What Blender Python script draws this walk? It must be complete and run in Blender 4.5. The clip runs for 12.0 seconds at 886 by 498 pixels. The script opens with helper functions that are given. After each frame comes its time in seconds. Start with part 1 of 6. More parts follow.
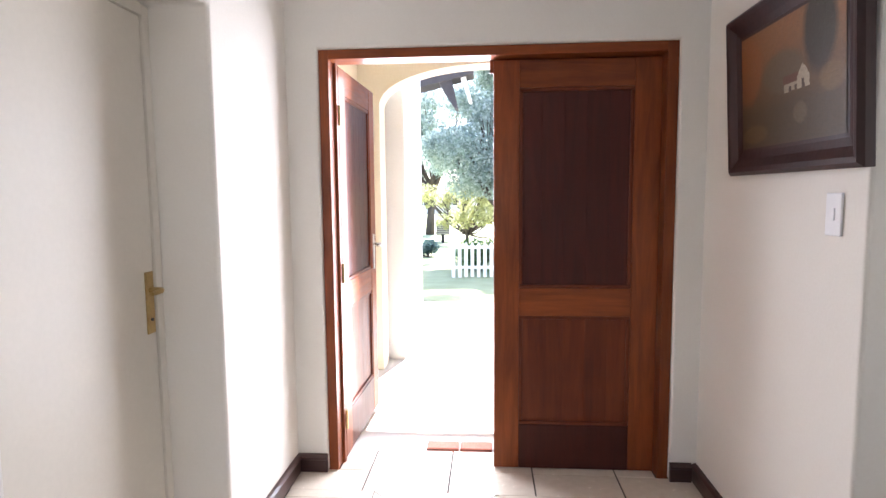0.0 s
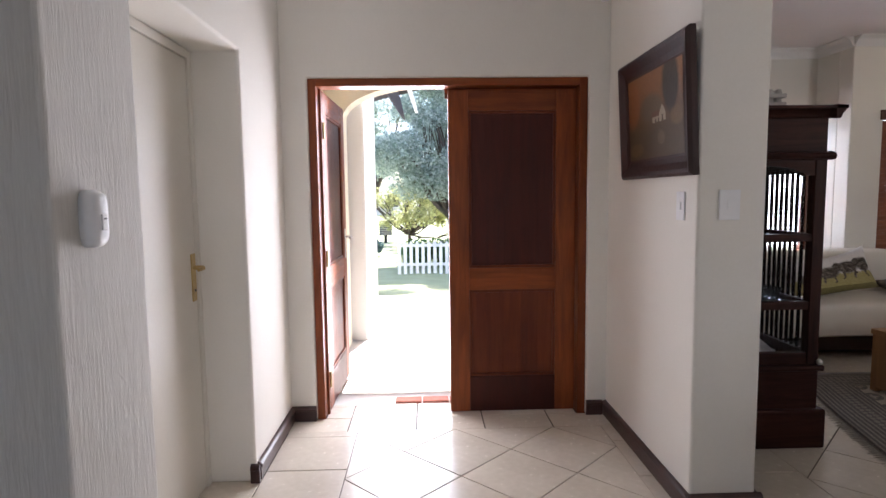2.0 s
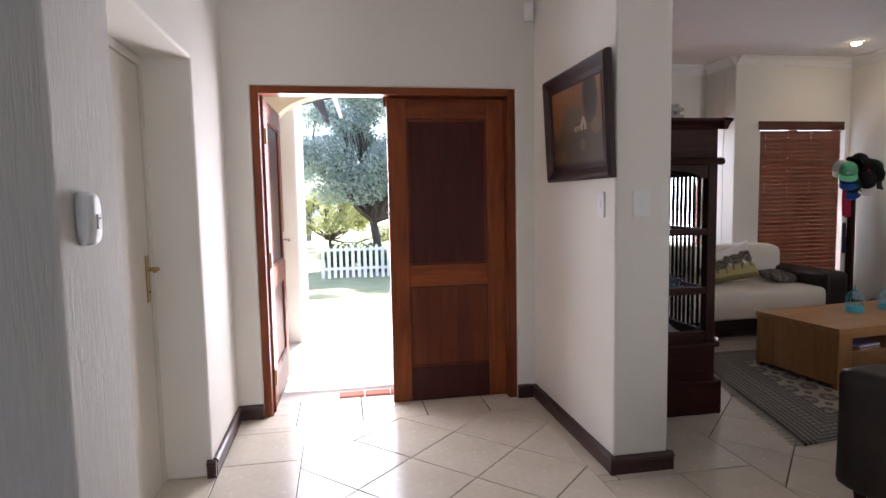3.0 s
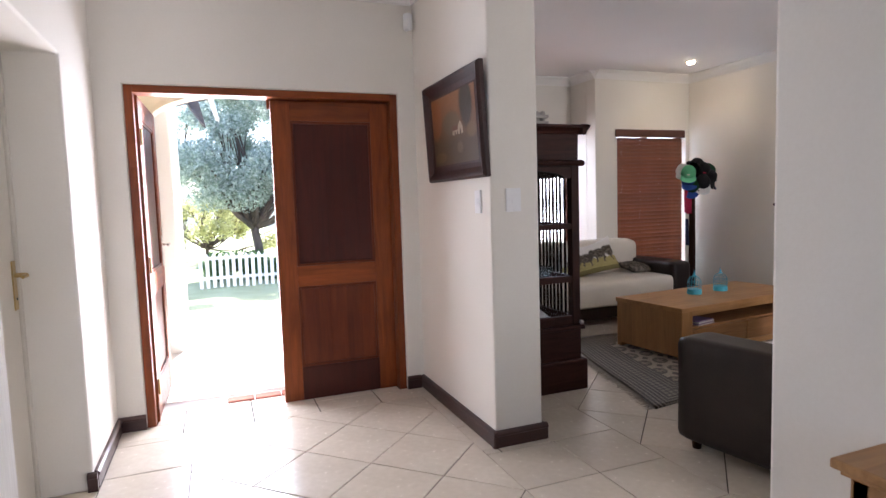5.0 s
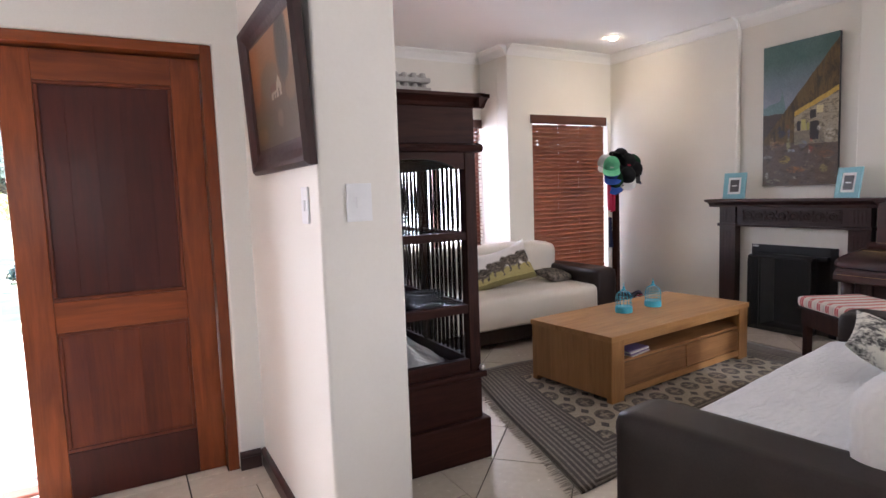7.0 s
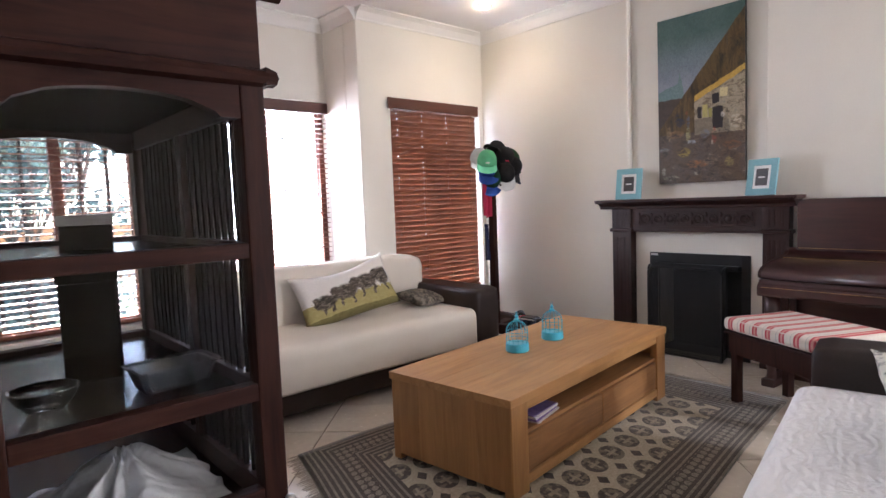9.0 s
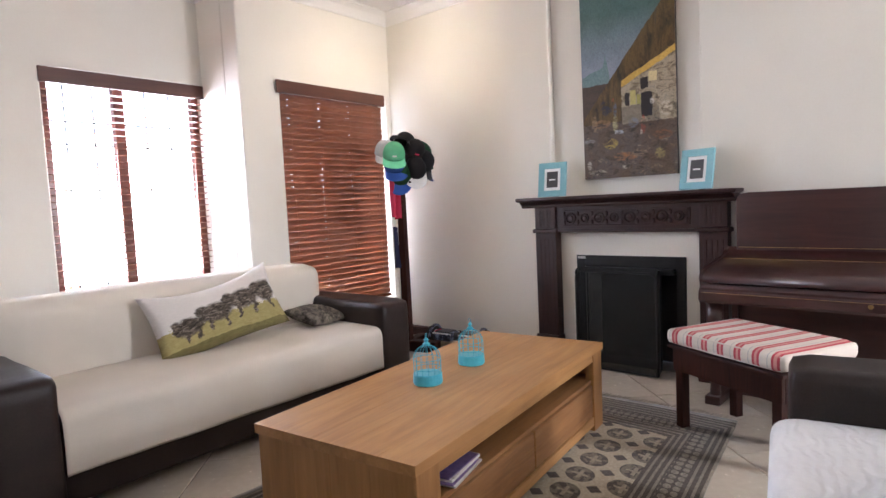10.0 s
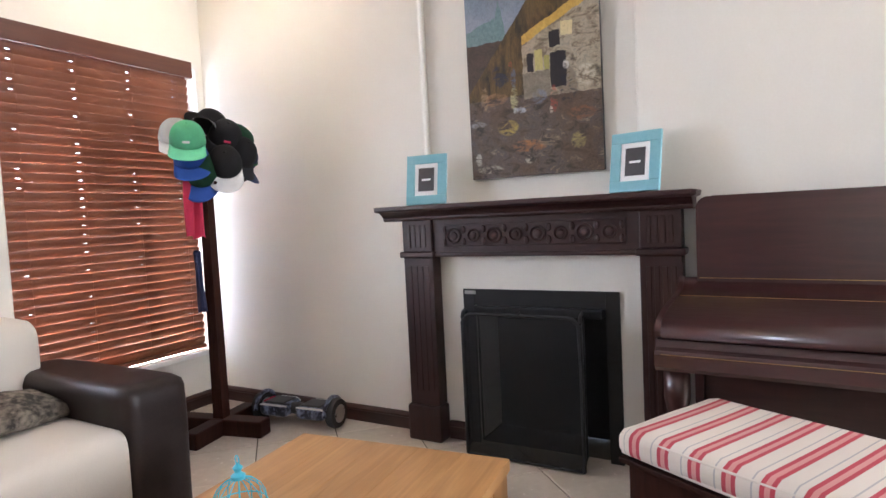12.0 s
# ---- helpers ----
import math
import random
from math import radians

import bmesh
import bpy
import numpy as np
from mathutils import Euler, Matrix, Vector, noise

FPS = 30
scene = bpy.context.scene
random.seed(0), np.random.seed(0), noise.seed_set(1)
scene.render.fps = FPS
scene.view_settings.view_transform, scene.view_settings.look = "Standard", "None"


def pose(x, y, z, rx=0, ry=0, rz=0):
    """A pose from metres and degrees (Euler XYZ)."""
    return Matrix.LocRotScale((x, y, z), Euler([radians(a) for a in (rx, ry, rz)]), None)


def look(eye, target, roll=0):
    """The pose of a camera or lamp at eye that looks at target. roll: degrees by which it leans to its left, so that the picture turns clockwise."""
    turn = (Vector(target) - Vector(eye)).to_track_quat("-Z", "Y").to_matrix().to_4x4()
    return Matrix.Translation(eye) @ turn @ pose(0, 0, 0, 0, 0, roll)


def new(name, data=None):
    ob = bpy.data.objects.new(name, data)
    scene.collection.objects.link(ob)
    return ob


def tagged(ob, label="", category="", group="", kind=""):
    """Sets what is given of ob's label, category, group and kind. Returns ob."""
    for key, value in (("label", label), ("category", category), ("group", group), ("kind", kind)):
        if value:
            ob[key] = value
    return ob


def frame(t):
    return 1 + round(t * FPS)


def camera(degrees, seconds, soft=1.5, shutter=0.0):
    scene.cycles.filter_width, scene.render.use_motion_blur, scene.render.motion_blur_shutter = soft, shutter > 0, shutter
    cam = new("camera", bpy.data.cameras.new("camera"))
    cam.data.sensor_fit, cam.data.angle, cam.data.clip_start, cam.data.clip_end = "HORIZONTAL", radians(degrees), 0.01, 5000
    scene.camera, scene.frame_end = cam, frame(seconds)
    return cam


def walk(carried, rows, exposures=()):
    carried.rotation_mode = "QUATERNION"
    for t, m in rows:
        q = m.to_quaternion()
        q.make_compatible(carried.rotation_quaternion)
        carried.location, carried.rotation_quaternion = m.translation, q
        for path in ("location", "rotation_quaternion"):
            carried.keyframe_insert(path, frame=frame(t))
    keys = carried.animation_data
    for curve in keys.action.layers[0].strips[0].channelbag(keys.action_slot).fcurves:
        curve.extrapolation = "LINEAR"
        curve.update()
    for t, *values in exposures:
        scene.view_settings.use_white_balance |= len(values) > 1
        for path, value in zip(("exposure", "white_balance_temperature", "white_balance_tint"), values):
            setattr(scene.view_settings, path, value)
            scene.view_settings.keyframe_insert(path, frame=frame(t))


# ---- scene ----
cam = camera(74.7, 12.0)
PATH = [
    (0, (0.045, -0.174, 1.405), (-0.107, 1.811, 1.215), -0.5),
    (0.5, (0.023, -0.402, 1.409), (-0.102, 1.585, 1.219), -0.5),
    (1, (0.01, -0.584, 1.406), (-0.073, 1.406, 1.217), -0.5),
    (1.5, (-0.016, -0.778, 1.4), (-0.045, 1.213, 1.212), -0.6),
    (2, (-0.072, -0.926, 1.395), (-0.012, 1.064, 1.21), -0.7),
    (2.5, (-0.163, -1.043, 1.384), (0.035, 0.939, 1.204), -0.8),
    (3, (-0.243, -1.148, 1.381), (0.102, 0.814, 1.208), -1.1),
    (5, (-0.297, -1.312, 1.343), (0.426, 0.545, 1.18), -1.8),
    (5.5, (-0.138, -1.118, 1.333), (0.639, 0.717, 1.162), -1.9),
    (6, (0.049, -0.905, 1.349), (0.887, 0.902, 1.168), -1.9),
    (6.5, (0.296, -0.663, 1.367), (1.185, 1.119, 1.181), -1.8),
    (6.7, (0.386, -0.559, 1.37), (1.295, 1.212, 1.179), -1.9),
    (8.3, (1.067, 0.437, 1.261), (2.27, 2.026, 1.107), -1.8),
    (8.5, (1.187, 0.488, 1.258), (2.414, 2.06, 1.102), -1.9),
    (9, (1.376, 0.677, 1.249), (2.703, 2.165, 1.087), -2.2),
    (9.5, (1.641, 0.882, 1.227), (3.076, 2.267, 1.073), -2.5),
    (10, (1.908, 1.076, 1.188), (3.429, 2.366, 1.037), -2.7),
    (10.5, (2.198, 1.234, 1.178), (3.795, 2.428, 1.027), -3.0),
    (11, (2.54, 1.381, 1.2), (4.197, 2.491, 1.048), -3.1),
    (11.5, (2.873, 1.543, 1.211), (4.57, 2.59, 1.055), -3.1),
    (12, (3.179, 1.713, 1.149), (4.918, 2.695, 1.036), -2.8),
]
EXPO = [(0.0, 2.44, 6000, 18), (1.2, 2.15, 6020, 18), (2.5, 1.86, 6080, 20), (4.0, 2.2, 6000, 20), (5.5, 2.56, 5970, 20), (7.0, 2.95, 5960, 21), (8.5, 3.17, 5960, 21), (10.0, 3.47, 5900, 19), (12.0, 3.7, 5820, 17)]
walk(cam, [(t, look(eye, target, roll)) for t, eye, target, roll in PATH], EXPO)

# ---- light ----
world = bpy.data.worlds.new("sky")
scene.world = world
world.use_nodes = True
wn = world.node_tree.nodes
sky = wn.new("ShaderNodeTexSky")
sky.sky_type, sky.sun_disc = "NISHITA", False
SUN_EL, SUN_AZ = radians(58), radians(14)     # azimuth from +y, clockwise seen from above
sky.sun_elevation, sky.sun_rotation = SUN_EL, SUN_AZ
wn["Background"].inputs["Strength"].default_value = 0.15
world.node_tree.links.new(sky.outputs["Color"], wn["Background"].inputs["Color"])
sun = new("sun", bpy.data.lights.new("sun", "SUN"))
sun.data.energy, sun.data.angle, sun.data.color = 5.0, radians(0.53), (1.0, 0.95, 0.88)
toward = Vector((math.sin(SUN_AZ) * math.cos(SUN_EL), math.cos(SUN_AZ) * math.cos(SUN_EL), math.sin(SUN_EL)))
sun.matrix_world = look(toward * 30, (0, 0, 0))


def sky_panel(name, eye, target, w, h, power, color=(0.93, 0.96, 1.0)):
    """Area lamp for daylight of the sky at an opening, known or added."""
    la = bpy.data.lights.new(name, "AREA")
    la.shape, la.size, la.size_y, la.energy, la.color = "RECTANGLE", w, h, power, color
    ob = new(name, la)
    ob.matrix_world = look(eye, target)
    return ob


sky_panel("daylight_door", (-0.25, 3.1, 1.1), (-0.25, 0, 0.9), 0.75, 1.9, 11, (0.97, 0.98, 1.0))
sky_panel("daylight_bay", (3.72, 5.56, 1.45), (3.72, 0, 1.0), 1.0, 1.4, 10, (0.86, 0.93, 1.0))
# fill lamp in an added, unseen south window of the living room
sky_panel("daylight_patio", (5.41, -2.46, 1.5), (4.0, 3, 1.0), 0.6, 1.7, 13, (1.0, 0.97, 0.91))
sky_panel("daylight_corner", (5.16, 5.12, 1.3), (5.3, 0, 1.1), 1.0, 1.7, 6, (0.72, 0.86, 1.0))
# fill lamp in an added, unseen window at the back of the hall
sky_panel("daylight_hall", (-0.5, -4.0, 1.3), (-0.2, 2, 1.1), 1.6, 1.4, 1.7)

# ---- materials ----
def mat(name):
    m = bpy.data.materials.new(name)
    m.use_nodes = True
    nt = m.node_tree
    return m, nt, nt.nodes["Principled BSDF"]


def node(nt, kind, **kw):
    n = nt.nodes.new(kind)
    for k, v in kw.items():
        n.inputs[k].default_value = v
    return n


def ramp(nt, fac, stops):
    r = nt.nodes.new("ShaderNodeValToRGB")
    nt.links.new(fac, r.inputs["Fac"])
    e = r.color_ramp.elements
    while len(e) < len(stops):
        e.new(0.5)
    for i, (p, c) in enumerate(stops):
        e[i].position, e[i].color = p, (*c, 1)
    return r.outputs["Color"]


def math_node(nt, op, a, b=None, c=None):
    n = nt.nodes.new("ShaderNodeMath")
    n.operation = op
    for i, v in enumerate((a, b, c)):
        if v is None:
            continue
        if isinstance(v, (int, float)):
            n.inputs[i].default_value = v
        else:
            nt.links.new(v, n.inputs[i])
    return n.outputs[0]


def mix(nt, fac, a, b, blend="MIX"):
    n = nt.nodes.new("ShaderNodeMix")
    n.data_type, n.blend_type = "RGBA", blend
    for sock, v in ((n.inputs[0], fac), (n.inputs[6], a), (n.inputs[7], b)):
        if isinstance(v, (int, float)):
            sock.default_value = v
        elif isinstance(v, tuple):
            sock.default_value = (*v, 1)
        else:
            nt.links.new(v, sock)
    return n.outputs[2]


def coords(nt, kind="Object", scale=(1, 1, 1), rot=(0, 0, 0)):
    tc = nt.nodes.new("ShaderNodeTexCoord")
    mp = nt.nodes.new("ShaderNodeMapping")
    mp.inputs["Scale"].default_value = scale
    mp.inputs["Rotation"].default_value = [radians(a) for a in rot]
    nt.links.new(tc.outputs[kind], mp.inputs["Vector"])
    return mp.outputs[0]


def noise_tex(nt, vec, scale, detail=4.0, rough=0.55, distort=0.0):
    n = node(nt, "ShaderNodeTexNoise", Scale=scale, Detail=detail, Roughness=rough, Distortion=distort)
    nt.links.new(vec, n.inputs["Vector"])
    return n.outputs["Fac"]


def bump(nt, bsdf, height, strength, dist=0.01):
    b = node(nt, "ShaderNodeBump", Strength=strength, Distance=dist)
    nt.links.new(height, b.inputs["Height"])
    nt.links.new(b.outputs[0], bsdf.inputs["Normal"])


def varied(name, a, b, scale=6.0, rough=0.5, fine=60.0, bump_s=0.1, bump_d=0.002, metal=0.0, stretch=(1, 1, 1), random_tone=0.0, fine_mix=0.35, spread=(0.3, 0.7)):
    """Two tones mixed by a broad and a fine noise, with fine relief."""
    m, nt, p = mat(name)
    v = coords(nt, "Object", stretch)
    big, small = noise_tex(nt, v, scale), noise_tex(nt, v, fine)
    f = math_node(nt, "ADD", math_node(nt, "MULTIPLY", big, 1 - fine_mix), math_node(nt, "MULTIPLY", small, fine_mix))
    col = ramp(nt, f, [(spread[0], a), (spread[1], b)])
    if random_tone:
        oi = nt.nodes.new("ShaderNodeObjectInfo")
        hsv = node(nt, "ShaderNodeHueSaturation")
        nt.links.new(math_node(nt, "MULTIPLY_ADD", oi.outputs["Random"], random_tone, 1 - random_tone / 2), hsv.inputs["Value"])
        nt.links.new(col, hsv.inputs["Color"])
        col = hsv.outputs[0]
    nt.links.new(col, p.inputs["Base Color"])
    p.inputs["Metallic"].default_value = metal
    nt.links.new(math_node(nt, "MULTIPLY_ADD", big, 0.2, rough - 0.1), p.inputs["Roughness"])
    if bump_s:
        bump(nt, p, small, bump_s, bump_d)
    return m


def wood(name, dark, light, axis="z", rough=0.4, grain=1.0, coat=0.0, random_tone=0.15, knots=0.0):
    """Long grain along an axis, with fine pores and a broad drift of tone."""
    m, nt, p = mat(name)
    k = {"x": (1.2, 14, 14), "y": (14, 1.2, 14), "z": (14, 14, 1.2)}[axis]
    v = coords(nt, "Object", tuple(a * grain for a in k))
    g1, g2 = noise_tex(nt, v, 1.6, 5, 0.6, 1.2), noise_tex(nt, v, 9, 3, 0.6)
    broad = noise_tex(nt, coords(nt, "Object", (3, 3, 3)), 1.0)
    f = math_node(nt, "ADD", math_node(nt, "MULTIPLY", g1, 0.55), math_node(nt, "ADD", math_node(nt, "MULTIPLY", g2, 0.2), math_node(nt, "MULTIPLY", broad, 0.25)))
    col = ramp(nt, f, [(0.34, dark), (0.66, light)])
    oi = nt.nodes.new("ShaderNodeObjectInfo")
    hsv = node(nt, "ShaderNodeHueSaturation")
    nt.links.new(math_node(nt, "MULTIPLY_ADD", oi.outputs["Random"], random_tone, 1 - random_tone / 2), hsv.inputs["Value"])
    nt.links.new(col, hsv.inputs["Color"])
    nt.links.new(hsv.outputs[0], p.inputs["Base Color"])
    nt.links.new(math_node(nt, "MULTIPLY_ADD", g2, 0.25, rough - 0.1), p.inputs["Roughness"])
    p.inputs["Coat Weight"].default_value = coat
    p.inputs["Coat Roughness"].default_value = 0.15
    bump(nt, p, g2, 0.12, 0.002)
    return m


M = {}
M["wall"] = varied("wall_paint", (0.75, 0.715, 0.645), (0.80, 0.77, 0.71), 1.5, 0.75, 90, 0.25, 0.002)
M["wall_room"] = varied("wall_paint_room", (0.76, 0.73, 0.655), (0.81, 0.785, 0.715), 1.5, 0.75, 90, 0.25, 0.002)
M["ceiling"] = varied("ceiling_paint", (0.80, 0.79, 0.78), (0.84, 0.83, 0.82), 1.2, 0.85, 70, 0.15)
M["cornice"] = varied("cornice_paint", (0.82, 0.81, 0.78), (0.86, 0.85, 0.82), 3, 0.7, 60, 0.1)
M["door_cream"] = varied("cream_enamel", (0.62, 0.585, 0.51), (0.68, 0.64, 0.56), 2, 0.45, 60, 0.08)
M["skirting"] = wood("skirting_wood", (0.022, 0.007, 0.006), (0.06, 0.02, 0.015), "y", 0.4, 1, 0.3)
M["skirting_x"] = wood("skirting_wood_cross", (0.022, 0.007, 0.006), (0.06, 0.02, 0.015), "x", 0.4, 1, 0.3)
M["meranti"] = wood("meranti_frame", (0.125, 0.026, 0.005), (0.275, 0.066, 0.013), "z", 0.42, 0.8, 0.1, 0.25)
M["meranti_x"] = wood("meranti_rail", (0.125, 0.026, 0.005), (0.275, 0.066, 0.013), "x", 0.42, 0.8, 0.1, 0.25)
M["meranti_dark"] = wood("meranti_dark_panel", (0.040, 0.007, 0.004), (0.080, 0.015, 0.007), "z", 0.45, 0.6, 0.08, 0.25)
M["meranti_mid"] = wood("meranti_panel", (0.085, 0.015, 0.004), (0.18, 0.038, 0.009), "z", 0.42, 0.6, 0.1, 0.25)
for k in ("meranti", "meranti_x", "meranti_mid", "meranti_dark"):
    M[k].node_tree.nodes["Principled BSDF"].inputs["Specular IOR Level"].default_value = 0.28
M["cab"] = wood("dark_cabinet_wood", (0.016, 0.005, 0.004), (0.050, 0.016, 0.010), "z", 0.5, 1, 0.0)
M["cab_x"] = wood("dark_cabinet_rail", (0.016, 0.005, 0.004), (0.052, 0.017, 0.011), "x", 0.5, 1, 0.0)
for k in ("cab", "cab_x"):
    M[k].node_tree.nodes["Principled BSDF"].inputs["Specular IOR Level"].default_value = 0.14
M["cab_shelf"] = wood("polished_dark_shelf", (0.010, 0.004, 0.003), (0.030, 0.012, 0.009), "x", 0.16, 1, 0.0)
# near-black without highlights: puts the cabinet's inner shade into the colour of things inside
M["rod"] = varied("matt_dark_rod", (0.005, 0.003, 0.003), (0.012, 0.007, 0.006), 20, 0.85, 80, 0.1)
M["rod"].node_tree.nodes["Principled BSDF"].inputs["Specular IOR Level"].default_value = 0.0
M["piano"] = wood("piano_veneer", (0.028, 0.009, 0.0085), (0.064, 0.021, 0.018), "y", 0.36, 0.8, 0.75)
M["mantel"] = wood("mantel_wood", (0.016, 0.005, 0.005), (0.042, 0.012, 0.010), "y", 0.4, 1, 0.1)
M["mantel_z"] = wood("mantel_post_wood", (0.016, 0.005, 0.005), (0.042, 0.012, 0.010), "z", 0.4, 1, 0.1)
M["oak"] = wood("waxed_oak_top", (0.31, 0.145, 0.045), (0.55, 0.30, 0.115), "x", 0.42, 0.7, 0.1, 0.12)
M["oak_z"] = wood("waxed_oak_side", (0.29, 0.135, 0.042), (0.47, 0.245, 0.09), "z", 0.45, 0.7, 0.1, 0.16)
M["oak_drawer"] = wood("waxed_oak_drawer", (0.19, 0.08, 0.025), (0.42, 0.21, 0.08), "x", 0.45, 0.8, 0.1, 0.3)
M["slat"] = wood("blind_slat_wood", (0.15, 0.045, 0.019), (0.235, 0.078, 0.032), "x", 0.4, 0.8, 0.15, 0.2)
M["valance"] = wood("blind_valance_wood", (0.065, 0.019, 0.011), (0.115, 0.036, 0.019), "x", 0.4, 0.8, 0.15, 0.2)
M["window_wood"] = wood("window_frame_wood", (0.11, 0.03, 0.018), (0.19, 0.06, 0.032), "z", 0.45, 1, 0.2)
M["leather"] = varied("dark_leather", (0.014, 0.010, 0.0095), (0.036, 0.024, 0.021), 5, 0.42, 160, 0.35, 0.0015)
M["leather"].node_tree.nodes["Principled BSDF"].inputs["Specular IOR Level"].default_value = 0.3
M["cover"] = varied("cream_cotton_cover", (0.66, 0.61, 0.53), (0.74, 0.69, 0.61), 4, 0.9, 240, 0.5, 0.002)
M["white_cover"] = varied("white_quilt_cotton", (0.80, 0.80, 0.81), (0.87, 0.87, 0.87), 4, 0.9, 38, 0.75, 0.007)
def quilted(m):
    """Wavy stitched ridges over the cotton."""
    nt = m.node_tree
    w = node(nt, "ShaderNodeTexWave", Scale=9.0, Distortion=7.0, Detail=1.5)
    w.inputs["Detail Scale"].default_value = 1.3
    w.bands_direction = "Y"
    nt.links.new(coords(nt, "Object", (1, 1, 1)), w.inputs["Vector"])
    p = nt.nodes["Principled BSDF"]
    first = p.inputs["Normal"].links[0].from_node
    b = node(nt, "ShaderNodeBump", Strength=0.3, Distance=0.012)
    nt.links.new(w.outputs["Fac"], b.inputs["Height"])
    nt.links.new(first.outputs[0], b.inputs["Normal"])
    nt.links.new(b.outputs[0], p.inputs["Normal"])


quilted(M["white_cover"])
M["black_iron"] = varied("black_iron", (0.008, 0.008, 0.009), (0.02, 0.02, 0.021), 8, 0.5, 150, 0.2, 0.001, 0.3)
M["soot"] = varied("sooty_hearth", (0.006, 0.006, 0.006), (0.018, 0.016, 0.015), 6, 0.9, 80, 0.4, 0.004)
M["brass"] = varied("worn_brass", (0.38, 0.26, 0.10), (0.58, 0.42, 0.19), 20, 0.32, 120, 0.1, 0.001, 1.0)
M["steel"] = varied("brushed_steel", (0.52, 0.51, 0.49), (0.66, 0.65, 0.63), 20, 0.3, 150, 0.1, 0.001, 1.0)
M["plastic"] = varied("white_plastic", (0.78, 0.78, 0.78), (0.84, 0.84, 0.84), 6, 0.35, 60, 0.04)
M["dark_plastic"] = varied("dark_plastic", (0.02, 0.02, 0.022), (0.05, 0.05, 0.055), 10, 0.4, 80, 0.1)
M["teal"] = varied("teal_painted_wood", (0.16, 0.40, 0.46), (0.25, 0.50, 0.56), 8, 0.5, 90, 0.15)
M["aqua"] = varied("aqua_enamel_wire", (0.04, 0.38, 0.52), (0.09, 0.50, 0.63), 20, 0.4, 90, 0.1)
M["white_card"] = varied("white_card", (0.80, 0.80, 0.78), (0.86, 0.86, 0.84), 10, 0.7, 80, 0.05)
M["slate_card"] = varied("charcoal_card", (0.035, 0.032, 0.034), (0.06, 0.055, 0.058), 10, 0.4, 80, 0.05)
M["surround"] = varied("white_surround_paint", (0.78, 0.77, 0.75), (0.84, 0.83, 0.81), 3, 0.6, 70, 0.15)
M["grout"] = varied("dark_grout", (0.035, 0.028, 0.024), (0.07, 0.058, 0.048), 20, 0.9, 120, 0.3)
M["paper"] = varied("magazine_paper", (0.55, 0.52, 0.50), (0.78, 0.76, 0.73), 30, 0.5, 100, 0.05)
M["violet"] = varied("violet_magazine_cover", (0.10, 0.06, 0.22), (0.30, 0.22, 0.45), 25, 0.35, 90, 0.05)
M["grey_box"] = varied("grey_moulded_pulp", (0.33, 0.31, 0.29), (0.46, 0.44, 0.41), 25, 0.9, 120, 0.5)
M["yellow_wall"] = varied("cream_yellow_render", (0.76, 0.69, 0.54), (0.83, 0.77, 0.62), 2, 0.85, 60, 0.4, 0.004)
M["white_render"] = varied("white_render", (0.78, 0.77, 0.74), (0.84, 0.83, 0.80), 2, 0.85, 60, 0.4, 0.004)
M["cream_render"] = varied("cream_white_render", (0.84, 0.77, 0.66), (0.88, 0.82, 0.72), 2, 0.85, 60, 0.3, 0.004)
M["paving"] = varied("pale_paving", (0.55, 0.52, 0.48), (0.68, 0.65, 0.60), 1.2, 0.85, 30, 0.4, 0.006)
M["brick"] = varied("red_brick", (0.30, 0.09, 0.06), (0.42, 0.16, 0.11), 12, 0.85, 90, 0.5, 0.004, random_tone=0.3)
M["lawn"] = varied("dry_lawn", (0.28, 0.31, 0.16), (0.44, 0.46, 0.26), 2.0, 0.95, 40, 0.8, 0.03)
M["grass"] = varied("grass_blade", (0.06, 0.13, 0.02), (0.14, 0.23, 0.06), 2.0, 0.8, 40, 0)
M["fence"] = varied("white_fence_paint", (0.76, 0.76, 0.74), (0.84, 0.84, 0.82), 3, 0.6, 60, 0.2)
M["bark"] = varied("tree_bark", (0.055, 0.042, 0.032), (0.13, 0.10, 0.08), 8, 0.95, 40, 0.9, 0.02, stretch=(1, 1, 0.3))
M["roof"] = varied("dark_roof", (0.035, 0.03, 0.03), (0.07, 0.06, 0.058), 6, 0.8, 40, 0.4)
M["far_glass"] = varied("dark_far_window", (0.02, 0.025, 0.03), (0.04, 0.05, 0.06), 6, 0.15, 40, 0)
M["car_paint"] = varied("dark_teal_car_paint", (0.02, 0.06, 0.07), (0.03, 0.08, 0.09), 6, 0.25, 40, 0, metal=0.4)
M["tyre"] = varied("tyre_rubber", (0.02, 0.02, 0.02), (0.04, 0.04, 0.04), 20, 0.9, 90, 0.2)
M["terracotta"] = varied("orange_brick_wall", (0.42, 0.18, 0.09), (0.52, 0.26, 0.14), 5, 0.9, 40, 0.4)


def leaf_material(name, a, b):
    m, nt, p = mat(name)
    geo = nt.nodes.new("ShaderNodeNewGeometry")
    nt.links.new(ramp(nt, geo.outputs["Random Per Island"], [(0.0, a), (1.0, b)]), p.inputs["Base Color"])
    p.inputs["Roughness"].default_value = 0.6
    tr = nt.nodes.new("ShaderNodeBsdfTranslucent")
    nt.links.new(ramp(nt, geo.outputs["Random Per Island"], [(0.0, a), (1.0, b)]), tr.inputs["Color"])
    mx = nt.nodes.new("ShaderNodeMixShader")
    mx.inputs[0].default_value = 0.5
    nt.links.new(p.outputs[0], mx.inputs[1])
    nt.links.new(tr.outputs[0], mx.inputs[2])
    nt.links.new(mx.outputs[0], nt.nodes["Material Output"].inputs["Surface"])
    return m


